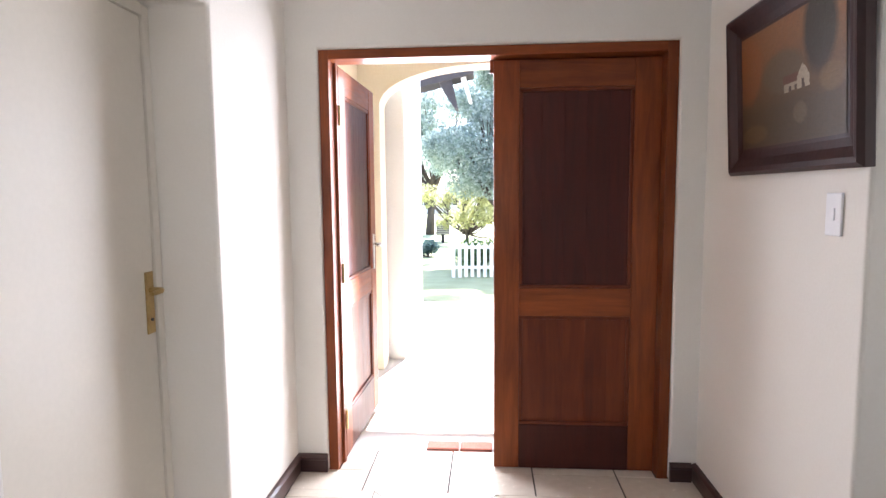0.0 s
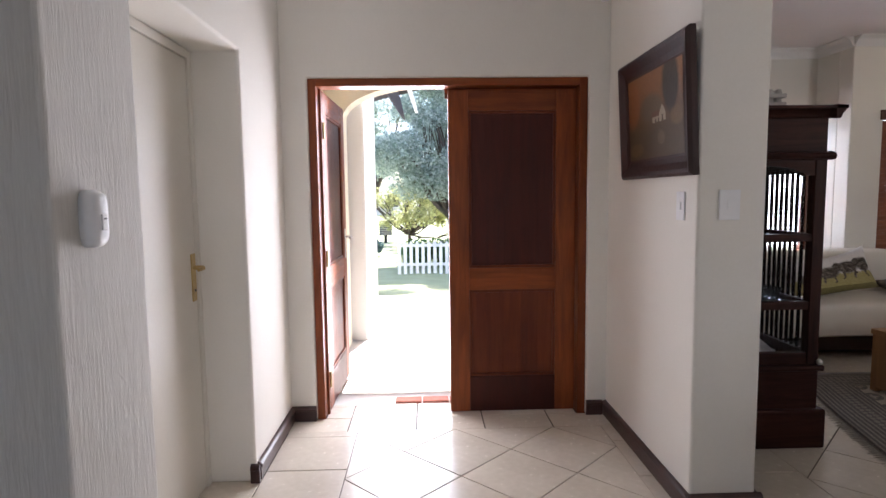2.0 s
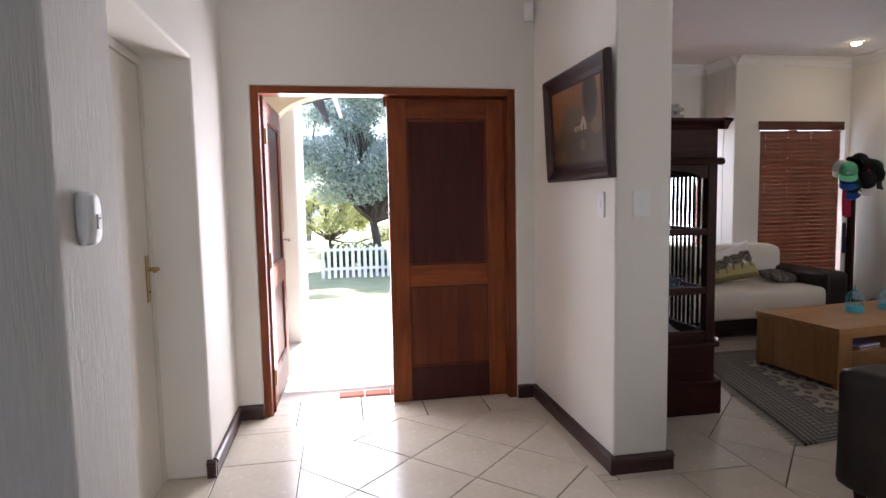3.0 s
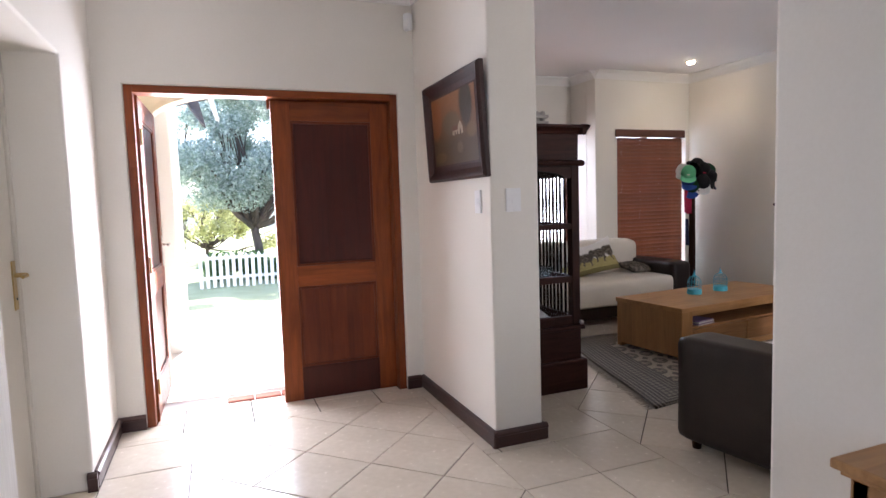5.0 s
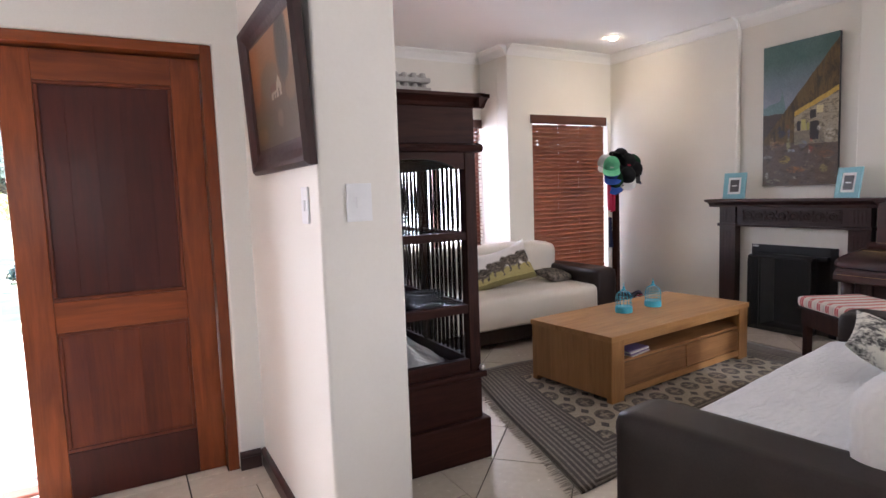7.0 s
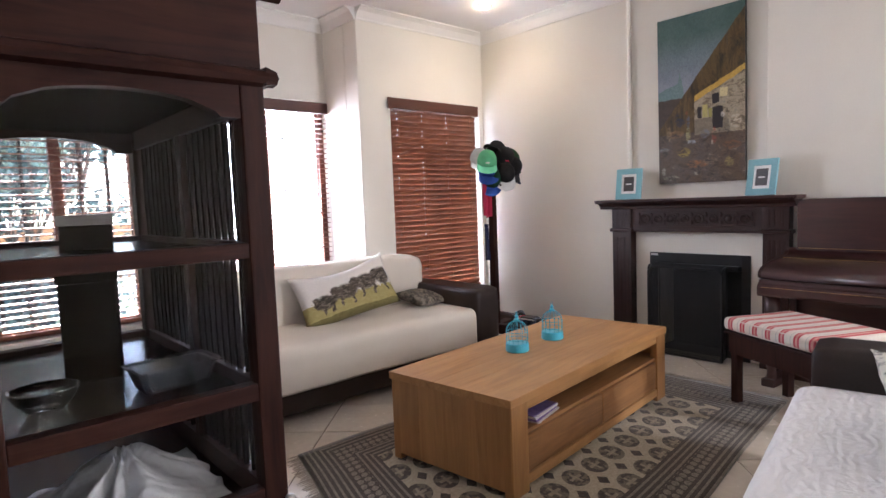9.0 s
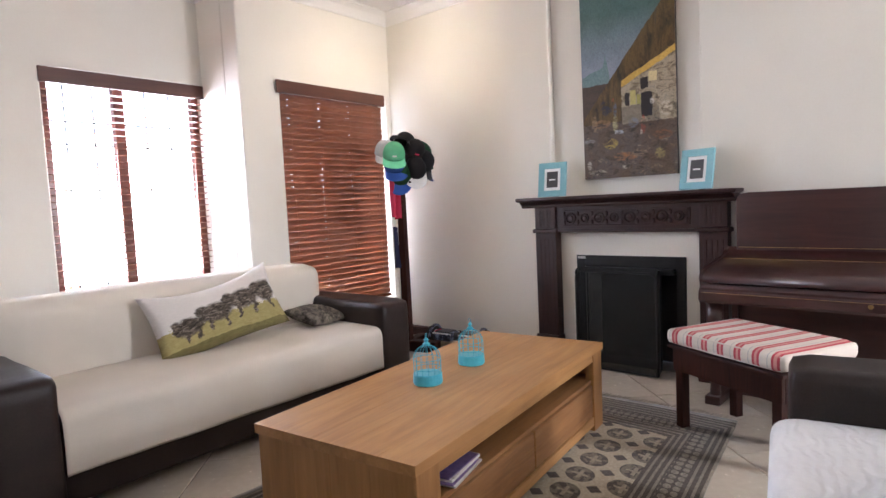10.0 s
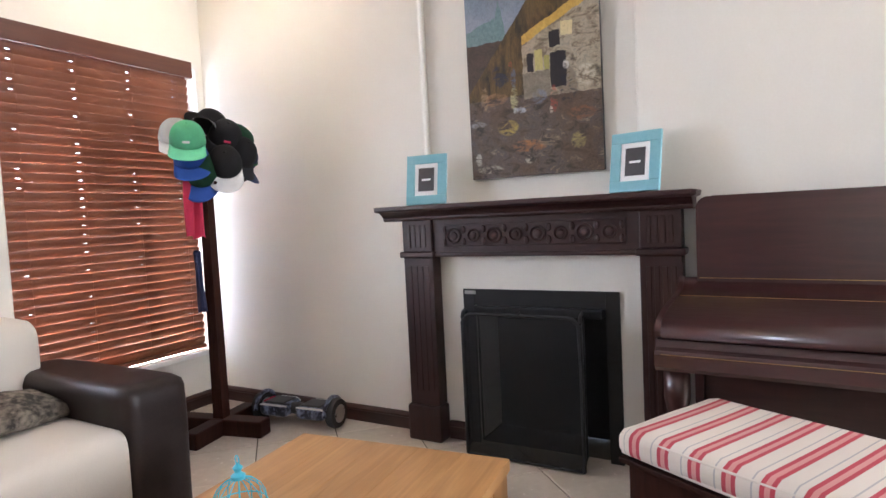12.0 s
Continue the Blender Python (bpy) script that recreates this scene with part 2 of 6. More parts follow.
M["leaf_grey"] = leaf_material("grey_green_leaf", (0.22, 0.285, 0.24), (0.54, 0.61, 0.55))
M["leaf_yellow"] = leaf_material("yellow_green_leaf", (0.30, 0.31, 0.13), (0.55, 0.55, 0.27))
M["leaf_dark"] = leaf_material("dark_blue_green_leaf", (0.03, 0.06, 0.06), (0.08, 0.14, 0.14))
M["leaf_green"] = leaf_material("mid_green_leaf", (0.04, 0.10, 0.03), (0.12, 0.22, 0.07))

m, nt, p = mat("clear_glass")
p.inputs["Transmission Weight"].default_value, p.inputs["Roughness"].default_value, p.inputs["IOR"].default_value = 1.0, 0.0, 1.45
p.inputs["Base Color"].default_value = (0.97, 0.98, 0.98, 1)
M["glass"] = m

m, nt, p = mat("thin_pane_glass")
p.inputs["Transmission Weight"].default_value, p.inputs["Roughness"].default_value, p.inputs["IOR"].default_value = 1.0, 0.0, 1.22
p.inputs["Base Color"].default_value = (0.90, 0.91, 0.91, 1)
M["pane"] = m

m, nt, p = mat("frosted_glass")
p.inputs["Transmission Weight"].default_value, p.inputs["Roughness"].default_value = 0.88, 0.08
p.inputs["Base Color"].default_value = (0.42, 0.44, 0.47, 1)
M["frosted"] = m

m, nt, p = mat("halogen_glow")
p.inputs["Emission Color"].default_value, p.inputs["Emission Strength"].default_value = (1.0, 0.78, 0.48, 1), 20.0
M["glow"] = m

# brushed plaster with long vertical trowel marks
m, nt, p = mat("brushed_plaster")
v = coords(nt, "Object", (11, 11, 0.8))
h = noise_tex(nt, v, 8, 6, 0.7, 0.8)
nt.links.new(ramp(nt, h, [(0.3, (0.68, 0.655, 0.61)), (0.7, (0.79, 0.77, 0.725))]), p.inputs["Base Color"])
p.inputs["Roughness"].default_value = 0.8
bump(nt, p, h, 0.7, 0.009)
M["brushed"] = m

# glazed floor tile: cream, clouded, slightly uneven
m, nt, p = mat("cream_floor_tile")
v = coords(nt, "Object")
c1, c2 = noise_tex(nt, v, 3.5, 5), noise_tex(nt, v, 26, 4)
f = math_node(nt, "ADD", math_node(nt, "MULTIPLY", c1, 0.6), math_node(nt, "MULTIPLY", c2, 0.4))
col = ramp(nt, f, [(0.3, (0.60, 0.53, 0.43)), (0.7, (0.72, 0.65, 0.55))])
oi = nt.nodes.new("ShaderNodeObjectInfo")
hsv = node(nt, "ShaderNodeHueSaturation")
nt.links.new(math_node(nt, "MULTIPLY_ADD", oi.outputs["Random"], 0.10, 0.95), hsv.inputs["Value"])
nt.links.new(col, hsv.inputs["Color"])
nt.links.new(hsv.outputs[0], p.inputs["Base Color"])
nt.links.new(math_node(nt, "MULTIPLY_ADD", c2, 0.2, 0.14), p.inputs["Roughness"])
bump(nt, p, c1, 0.05, 0.004)
M["tile"] = m

# striped ticking: red pairs, pale pink band and grey pinstripes across the length
m, nt, p = mat("red_striped_ticking")
uv = nt.nodes.new("ShaderNodeUVMap")
sx = nt.nodes.new("ShaderNodeSeparateXYZ")
nt.links.new(uv.outputs[0], sx.inputs[0])
u = math_node(nt, "FRACT", math_node(nt, "MULTIPLY", sx.outputs["X"], 7.0))
r = nt.nodes.new("ShaderNodeValToRGB")
r.color_ramp.interpolation = "CONSTANT"
nt.links.new(u, r.inputs[0])
stripe = [(0.0, (0.66, 0.60, 0.53)), (0.14, (0.46, 0.06, 0.08)), (0.26, (0.60, 0.28, 0.25)), (0.40, (0.46, 0.06, 0.08)), (0.52, (0.66, 0.60, 0.53)), (0.70, (0.42, 0.41, 0.40)), (0.75, (0.66, 0.60, 0.53))]
while len(r.color_ramp.elements) < len(stripe):
    r.color_ramp.elements.new(0.5)
for e, (pos, c) in zip(r.color_ramp.elements, stripe):
    e.position, e.color = pos, (*c, 1)
nt.links.new(r.outputs[0], p.inputs["Base Color"])
p.inputs["Roughness"].default_value = 0.9
bump(nt, p, noise_tex(nt, coords(nt, "Object"), 220), 0.4, 0.002)
M["ticking"] = m


def ellipse(nt, ux, uy, cx, cy, rx, ry):
    a = math_node(nt, "DIVIDE", math_node(nt, "SUBTRACT", ux, cx), rx)
    b = math_node(nt, "DIVIDE", math_node(nt, "SUBTRACT", uy, cy), ry)
    return math_node(nt, "ADD", math_node(nt, "MULTIPLY", a, a), math_node(nt, "MULTIPLY", b, b))


# knotted rug: cream field with rows of dark medallions and crosses, striped dark border
m, nt, p = mat("knotted_rug")
uv = nt.nodes.new("ShaderNodeUVMap")
sx = nt.nodes.new("ShaderNodeSeparateXYZ")
nt.links.new(uv.outputs[0], sx.inputs[0])
U, V = math_node(nt, "MULTIPLY", sx.outputs["X"], 2.75), math_node(nt, "MULTIPLY", sx.outputs["Y"], 1.72)
gu = math_node(nt, "FRACT", math_node(nt, "MULTIPLY", U, 6.0))
gv = math_node(nt, "FRACT", math_node(nt, "MULTIPLY", V, 4.6))
med = ellipse(nt, gu, gv, 0.5, 0.5, 0.40, 0.34)
ring = math_node(nt, "LESS_THAN", med, 1.0)
core = math_node(nt, "LESS_THAN", med, 0.35)
gu2 = math_node(nt, "FRACT", math_node(nt, "ADD", math_node(nt, "MULTIPLY", U, 6.0), 0.5))
gv2 = math_node(nt, "FRACT", math_node(nt, "ADD", math_node(nt, "MULTIPLY", V, 4.6), 0.5))
dia = math_node(nt, "ADD", math_node(nt, "ABSOLUTE", math_node(nt, "SUBTRACT", gu2, 0.5)), math_node(nt, "ABSOLUTE", math_node(nt, "SUBTRACT", gv2, 0.5)))
cross = math_node(nt, "LESS_THAN", dia, 0.19)
knots = noise_tex(nt, coords(nt, "UV", (160, 100, 1)), 1.0, 3, 0.7)
cream = ramp(nt, knots, [(0.3, (0.31, 0.255, 0.17)), (0.7, (0.47, 0.40, 0.285))])
dark = ramp(nt, knots, [(0.3, (0.024, 0.016, 0.010)), (0.7, (0.070, 0.050, 0.032))])
field = mix(nt, ring, cream, dark)
spoke = math_node(nt, "LESS_THAN", math_node(nt, "MINIMUM", math_node(nt, "ABSOLUTE", math_node(nt, "SUBTRACT", gu, 0.5)), math_node(nt, "ABSOLUTE", math_node(nt, "SUBTRACT", gv, 0.5))), 0.045)
fleck = math_node(nt, "GREATER_THAN", noise_tex(nt, coords(nt, "UV", (70, 44, 1)), 1.0, 2, 0.5), 0.5)
field = mix(nt, math_node(nt, "MULTIPLY", math_node(nt, "MULTIPLY", ring, fleck), 0.28), field, cream)
field = mix(nt, math_node(nt, "MULTIPLY", math_node(nt, "MULTIPLY", core, spoke), 0.6), field, cream)
field = mix(nt, cross, field, dark)
eu = math_node(nt, "MINIMUM", U, math_node(nt, "SUBTRACT", 2.75, U))
ev = math_node(nt, "MINIMUM", V, math_node(nt, "SUBTRACT", 1.72, V))
edge = math_node(nt, "MINIMUM", math_node(nt, "SUBTRACT", eu, 0.09), ev)
lines = math_node(nt, "LESS_THAN", math_node(nt, "FRACT", math_node(nt, "MULTIPLY", edge, 30.0)), 0.40)

tiny = math_node(nt, "LESS_THAN", ellipse(nt, math_node(nt, "FRACT", math_node(nt, "MULTIPLY", U, 22.0)), math_node(nt, "FRACT", math_node(nt, "MULTIPLY", V, 22.0)), 0.5, 0.5, 0.42, 0.42), 1.0)
grey = ramp(nt, knots, [(0.3, (0.115, 0.095, 0.07)), (0.7, (0.28, 0.24, 0.185))])
border = mix(nt, lines, dark, grey)
mid = math_node(nt, "MULTIPLY", math_node(nt, "GREATER_THAN", edge, 0.10), math_node(nt, "LESS_THAN", edge, 0.19))
border = mix(nt, mid, border, mix(nt, tiny, dark, grey))
infield = math_node(nt, "GREATER_THAN", edge, 0.30)
col = mix(nt, infield, border, field)
nt.links.new(col, p.inputs["Base Color"])
p.inputs["Roughness"].default_value = 0.95
p.inputs["Sheen Weight"].default_value, p.inputs["Sheen Roughness"].default_value = 0.35, 0.4
bump(nt, p, knots, 0.6, 0.004)
M["rug"] = m
M["fringe"] = varied("rug_fringe", (0.30, 0.27, 0.22), (0.46, 0.42, 0.36), 30, 0.95, 120, 0.3)


def picture_material(name, build, rough=0.45, wobble=0.12, dab=0.65):
    """Oil paint: colours set out over the canvas's own 0..1 coordinates, with brush relief."""
    m, nt, p = mat(name)
    uv = nt.nodes.new("ShaderNodeUVMap")
    wob = nt.nodes.new("ShaderNodeTexNoise")
    wob.inputs["Scale"].default_value, wob.inputs["Detail"].default_value, wob.inputs["Roughness"].default_value = 9.0, 9.0, 0.74
    nt.links.new(uv.outputs[0], wob.inputs["Vector"])
    va = nt.nodes.new("ShaderNodeVectorMath")
    va.operation = "MULTIPLY_ADD"
    nt.links.new(wob.outputs["Color"], va.inputs[0])
    va.inputs[1].default_value, va.inputs[2].default_value = (wobble, wobble * 0.8, 0), (-wobble * 0.5, -wobble * 0.4, 0)
    vb = nt.nodes.new("ShaderNodeVectorMath")
    nt.links.new(va.outputs[0], vb.inputs[0])
    nt.links.new(uv.outputs[0], vb.inputs[1])
    s = nt.nodes.new("ShaderNodeSeparateXYZ")
    nt.links.new(vb.outputs[0], s.inputs[0])
    strokes = noise_tex(nt, coords(nt, "UV", (16, 22, 1)), 1.0, 6, 0.7, 1.5)
    dabs = noise_tex(nt, coords(nt, "UV", (46, 60, 1), (0, 0, 25)), 1.0, 8, 0.75, 1.2)
    paint = build(nt, s.outputs["X"], s.outputs["Y"], strokes)
    tone = ramp(nt, dabs, [(0.25, (0.45, 0.45, 0.46)), (0.5, (0.95, 0.95, 0.95)), (0.75, (1.5, 1.45, 1.35))])
    nt.links.new(mix(nt, dab, paint, tone, "MULTIPLY"), p.inputs["Base Color"])
    p.inputs["Roughness"].default_value = rough
    bump(nt, p, strokes, 0.5, 0.003)
    return m


def blob(nt, x, y, cx, cy, rx, ry):
    return math_node(nt, "MINIMUM", 1.0, math_node(nt, "MAXIMUM", 0.0, math_node(nt, "MULTIPLY", math_node(nt, "SUBTRACT", 1.35, ellipse(nt, x, y, cx, cy, rx, ry)), 1.6)))


def rect(nt, x, y, x0, x1, y0, y1):
    """1 inside the rectangle; a side may also be given by a node."""
    a = math_node(nt, "MULTIPLY", math_node(nt, "GREATER_THAN", x, x0), math_node(nt, "LESS_THAN", x, x1))
    b = math_node(nt, "MULTIPLY", math_node(nt, "GREATER_THAN", y, y0), math_node(nt, "LESS_THAN", y, y1))
    return math_node(nt, "MULTIPLY", a, b)


def street_scene(nt, x, y, s):
    """A village lane: stormy sky, small chapel, a long thatched cottage with a lit wall, rough ground."""
    soft = noise_tex(nt, coords(nt, "UV", (3, 5, 1), (0, 0, 30)), 1.0, 4, 0.6, 0.6)
    flecks = noise_tex(nt, coords(nt, "UV", (9, 30, 1), (0, 0, 8)), 1.0, 9, 0.72, 0.8)
    skyc = mix(nt, soft, (0.035, 0.095, 0.085), (0.12, 0.20, 0.19))
    skyc = mix(nt, math_node(nt, "MINIMUM", 1.0, math_node(nt, "MAXIMUM", 0.0, math_node(nt, "MULTIPLY", math_node(nt, "SUBTRACT", 0.88, y), 3.4))), skyc, mix(nt, soft, (0.17, 0.21, 0.29), (0.30, 0.34, 0.42)))
    earth = ramp(nt, flecks, [(0.32, (0.022, 0.017, 0.016)), (0.42, (0.055, 0.042, 0.036)), (0.49, (0.115, 0.088, 0.068)), (0.56, (0.075, 0.065, 0.062)), (0.63, (0.20, 0.15, 0.105)), (0.72, (0.42, 0.37, 0.31))])
    earth = mix(nt, math_node(nt, "MULTIPLY", ramp(nt, soft, [(0.42, (0, 0, 0)), (0.58, (1, 1, 1))]), 0.75), earth, mix(nt, flecks, (0.012, 0.009, 0.009), (0.20, 0.125, 0.07)))
    col = mix(nt, math_node(nt, "GREATER_THAN", y, 0.505), earth, skyc)
    dusk = mix(nt, flecks, (0.012, 0.010, 0.012), (0.11, 0.075, 0.055))
    col = mix(nt, rect(nt, x, y, 0.0, 0.46, 0.31, 0.515), col, dusk)
    chapel = mix(nt, s, (0.10, 0.18, 0.19), (0.20, 0.30, 0.31))
    col = mix(nt, rect(nt, x, y, 0.0, 0.24, 0.515, math_node(nt, "MULTIPLY_ADD", x, 0.16, 0.565)), col, chapel)
    spire = math_node(nt, "MULTIPLY", math_node(nt, "LESS_THAN", math_node(nt, "ABSOLUTE", math_node(nt, "SUBTRACT", x, 0.27)), math_node(nt, "MULTIPLY", math_node(nt, "SUBTRACT", 0.675, y), 0.36)), math_node(nt, "GREATER_THAN", y, 0.515))
    col = mix(nt, spire, col, chapel)
    roofline = math_node(nt, "SUBTRACT", y, math_node(nt, "MULTIPLY_ADD", x, 0.64, 0.328))
    under = math_node(nt, "MULTIPLY", math_node(nt, "LESS_THAN", roofline, 0.0), math_node(nt, "GREATER_THAN", y, 0.30))
    straw = noise_tex(nt, coords(nt, "UV", (14, 7, 1), (0, 0, -20)), 1.0, 6, 0.7, 0.6)
    col = mix(nt, under, col, ramp(nt, straw, [(0.34, (0.022, 0.015, 0.009)), (0.47, (0.070, 0.044, 0.015)), (0.58, (0.125, 0.080, 0.024)), (0.70, (0.085, 0.062, 0.030))]))
    eave = math_node(nt, "SUBTRACT", y, math_node(nt, "MULTIPLY_ADD", x, 0.245, 0.392))
    lit = math_node(nt, "MULTIPLY", math_node(nt, "MULTIPLY", math_node(nt, "LESS_THAN", eave, 0.0), math_node(nt, "GREATER_THAN", y, 0.285)), math_node(nt, "GREATER_THAN", x, 0.44))
    col = mix(nt, lit, col, ramp(nt, flecks, [(0.33, (0.06, 0.048, 0.034)), (0.43, (0.19, 0.155, 0.105)), (0.54, (0.40, 0.345, 0.25)), (0.68, (0.25, 0.225, 0.18))]))
    col = mix(nt, rect(nt, x, y, 0.44, 0.64, 0.285, 0.375), col, mix(nt, flecks, (0.07, 0.06, 0.045), (0.36, 0.31, 0.23)))
    band = math_node(nt, "MULTIPLY", math_node(nt, "LESS_THAN", math_node(nt, "ABSOLUTE", eave), 0.017), math_node(nt, "GREATER_THAN", x, 0.44))
    col = mix(nt, band, col, mix(nt, s, (0.42, 0.23, 0.02), (0.66, 0.46, 0.11)))
    for a in ((0.645, 0.72, 0.455, 0.515), (0.645, 0.76, 0.315, 0.435), (0.475, 0.525, 0.38, 0.445)):
        col = mix(nt, rect(nt, x, y, *a), col, (0.016, 0.012, 0.014))
    col = mix(nt, rect(nt, x, y, 0.73, 0.815, 0.49, 0.54), col, (0.62, 0.54, 0.30))
    col = mix(nt, rect(nt, x, y, 0.535, 0.59, 0.38, 0.455), col, (0.46, 0.41, 0.15))
    col = mix(nt, rect(nt, x, y, 0.60, 0.64, 0.38, 0.43), col, (0.33, 0.31, 0.09))
    strokes = ((0.13, 0.31, 0.03, 0.045, (0.30, 0.20, 0.11)), (0.22, 0.30, 0.09, 0.022, (0.32, 0.17, 0.08)), (0.27, 0.385, 0.07, 0.045, (0.018, 0.02, 0.05)), (0.365, 0.29, 0.028, 0.05, (0.44, 0.42, 0.22)), (0.365, 0.365, 0.022, 0.035, (0.09, 0.13, 0.20)), (0.345, 0.415, 0.016, 0.018, (0.38, 0.06, 0.03)),
               (0.56, 0.285, 0.05, 0.028, (0.16, 0.20, 0.28)), (0.77, 0.31, 0.065, 0.065, (0.010, 0.010, 0.022)), (0.665, 0.275, 0.026, 0.045, (0.40, 0.05, 0.025)), (0.755, 0.385, 0.022, 0.016, (0.66, 0.62, 0.56)), (0.645, 0.235, 0.012, 0.014, (0.60, 0.50, 0.42)), (0.90, 0.34, 0.07, 0.035, (0.62, 0.56, 0.44)),
               (0.31, 0.185, 0.075, 0.026, (0.50, 0.36, 0.06)), (0.46, 0.11, 0.13, 0.022, (0.36, 0.14, 0.04)), (0.62, 0.125, 0.08, 0.02, (0.30, 0.22, 0.15)), (0.83, 0.115, 0.05, 0.03, (0.36, 0.29, 0.10)), (0.06, 0.075, 0.025, 0.022, (0.60, 0.57, 0.50)), (0.15, 0.035, 0.10, 0.014, (0.42, 0.38, 0.30)), (0.48, 0.06, 0.05, 0.014, (0.45, 0.41, 0.34)), (0.07, 0.21, 0.06, 0.012, (0.30, 0.29, 0.30)), (0.40, 0.245, 0.05, 0.012, (0.40, 0.44, 0.52)), (0.86, 0.21, 0.10, 0.022, (0.21, 0.09, 0.04)))
    for cx, cy, rx, ry, c in strokes:
        col = mix(nt, math_node(nt, "MULTIPLY", blob(nt, x, y, cx, cy, rx, ry), ramp(nt, flecks, [(0.44, (0.0, 0.0, 0.0)), (0.58, (0.8, 0.8, 0.8))])), col, c)
    return col


def cottage_scene(nt, x, y, s):
    """A dusky valley: orange sky, a grey hill, tall dark trees and a small white gabled cottage."""
    col = mix(nt, math_node(nt, "MINIMUM", 1.0, math_node(nt, "MAXIMUM", 0.0, math_node(nt, "MULTIPLY_ADD", y, 1.5, -0.45))), (0.055, 0.036, 0.014), (0.30, 0.125, 0.045))
    col = mix(nt, math_node(nt, "MULTIPLY", s, 0.55), col, (0.10, 0.055, 0.02))
    col = mix(nt, math_node(nt, "MULTIPLY", blob(nt, x, y, 0.08, 0.70, 0.16, 0.30), 0.5), col, (0.28, 0.085, 0.022))
    col = mix(nt, math_node(nt, "MULTIPLY", blob(nt, x, y, 0.46, 0.58, 0.20, 0.16), 0.8), col, (0.105, 0.078, 0.045))
    col = mix(nt, blob(nt, x, y, 0.80, 0.80, 0.13, 0.32), col, (0.030, 0.022, 0.012))
    col = mix(nt, math_node(nt, "MULTIPLY", blob(nt, x, y, 0.90, 0.42, 0.10, 0.10), 0.6), col, (0.17, 0.10, 0.035))
    gable = math_node(nt, "MULTIPLY", math_node(nt, "LESS_THAN", math_node(nt, "ABSOLUTE", math_node(nt, "SUBTRACT", x, 0.66)), math_node(nt, "MINIMUM", 0.055, math_node(nt, "MULTIPLY", math_node(nt, "SUBTRACT", 0.59, y), 0.55))), math_node(nt, "GREATER_THAN", y, 0.40))
    col = mix(nt, rect(nt, x, y, 0.48, 0.62, 0.40, 0.47), col, (0.33, 0.28, 0.20))
    col = mix(nt, rect(nt, x, y, 0.47, 0.63, 0.465, 0.53), col, (0.12, 0.045, 0.022))
    col = mix(nt, gable, col, (0.38, 0.32, 0.235))
    for a in ((0.645, 0.67, 0.40, 0.47), (0.53, 0.55, 0.40, 0.44), (0.58, 0.60, 0.40, 0.44)):
        col = mix(nt, rect(nt, x, y, *a), col, (0.07, 0.04, 0.025))
    col = mix(nt, math_node(nt, "MULTIPLY", blob(nt, x, y, 0.63, 0.22, 0.06, 0.08), 0.4), col, (0.20, 0.14, 0.09))
    col = mix(nt, math_node(nt, "MULTIPLY", blob(nt, x, y, 0.15, 0.12, 0.14, 0.08), 0.5), col, (0.16, 0.09, 0.03))
    return col


def herd_print(nt, x, y, s):
    """Dark grazing shapes in a row on yellow grass, on white cloth."""
    cloth = mix(nt, s, (0.66, 0.63, 0.60), (0.80, 0.77, 0.74))
    grass_top = math_node(nt, "MULTIPLY_ADD", s, 0.30, 0.24)
    col = mix(nt, math_node(nt, "LESS_THAN", y, grass_top), cloth, mix(nt, s, (0.20, 0.165, 0.045), (0.56, 0.49, 0.22)))
    hide = ramp(nt, s, [(0.38, (0.020, 0.016, 0.013)), (0.52, (0.10, 0.08, 0.062)), (0.66, (0.34, 0.29, 0.24))])
    for cx, cy, rx, ry in ((0.22, 0.38, 0.10, 0.12), (0.13, 0.40, 0.04, 0.10), (0.19, 0.24, 0.014, 0.07), (0.27, 0.24, 0.014, 0.07), (0.44, 0.47, 0.13, 0.15), (0.33, 0.50, 0.045, 0.12), (0.37, 0.30, 0.016, 0.09), (0.50, 0.30, 0.016, 0.09), (0.68, 0.55, 0.13, 0.17), (0.56, 0.60, 0.05, 0.13), (0.61, 0.36, 0.018, 0.10), (0.75, 0.36, 0.018, 0.10), (0.89, 0.56, 0.09, 0.18), (0.82, 0.64, 0.05, 0.12), (0.90, 0.36, 0.018, 0.10)):
        col = mix(nt, blob(nt, x, y, cx, cy, rx, ry), col, hide)
    return mix(nt, math_node(nt, "LESS_THAN", y, 0.12), col, mix(nt, s, (0.07, 0.06, 0.02), (0.30, 0.26, 0.10)))


M["street_art"] = picture_material("oil_painting_street", street_scene, 0.35, 0.04)
M["cottage_art"] = picture_material("oil_painting_cottage", cottage_scene, 0.4, 0.05)
M["herd"] = picture_material("printed_cushion_cloth", herd_print, 0.9, 0.15, 0.2)
M["dapple"] = varied("mottled_dark_cloth", (0.03, 0.025, 0.02), (0.22, 0.19, 0.15), 14, 0.85, 60, 0.4, 0.003, spread=(0.42, 0.6))
M["dapple_pale"] = varied("mottled_pale_cloth", (0.06, 0.06, 0.06), (0.72, 0.70, 0.62), 10, 0.85, 60, 0.4, 0.003, spread=(0.4, 0.52))
for n, a in (("cap_mint", (0.16, 0.58, 0.32)), ("cap_blue", (0.02, 0.07, 0.30)), ("cap_black", (0.012, 0.012, 0.014)), ("cap_green", (0.01, 0.06, 0.025)), ("cap_white", (0.62, 0.62, 0.60)), ("cap_red", (0.42, 0.02, 0.06)), ("cap_navy", (0.015, 0.02, 0.06))):
    M[n] = varied(n + "_cloth", a, tuple(min(1, c * 1.35 + 0.004) for c in a), 12, 0.85, 200, 0.4, 0.002)
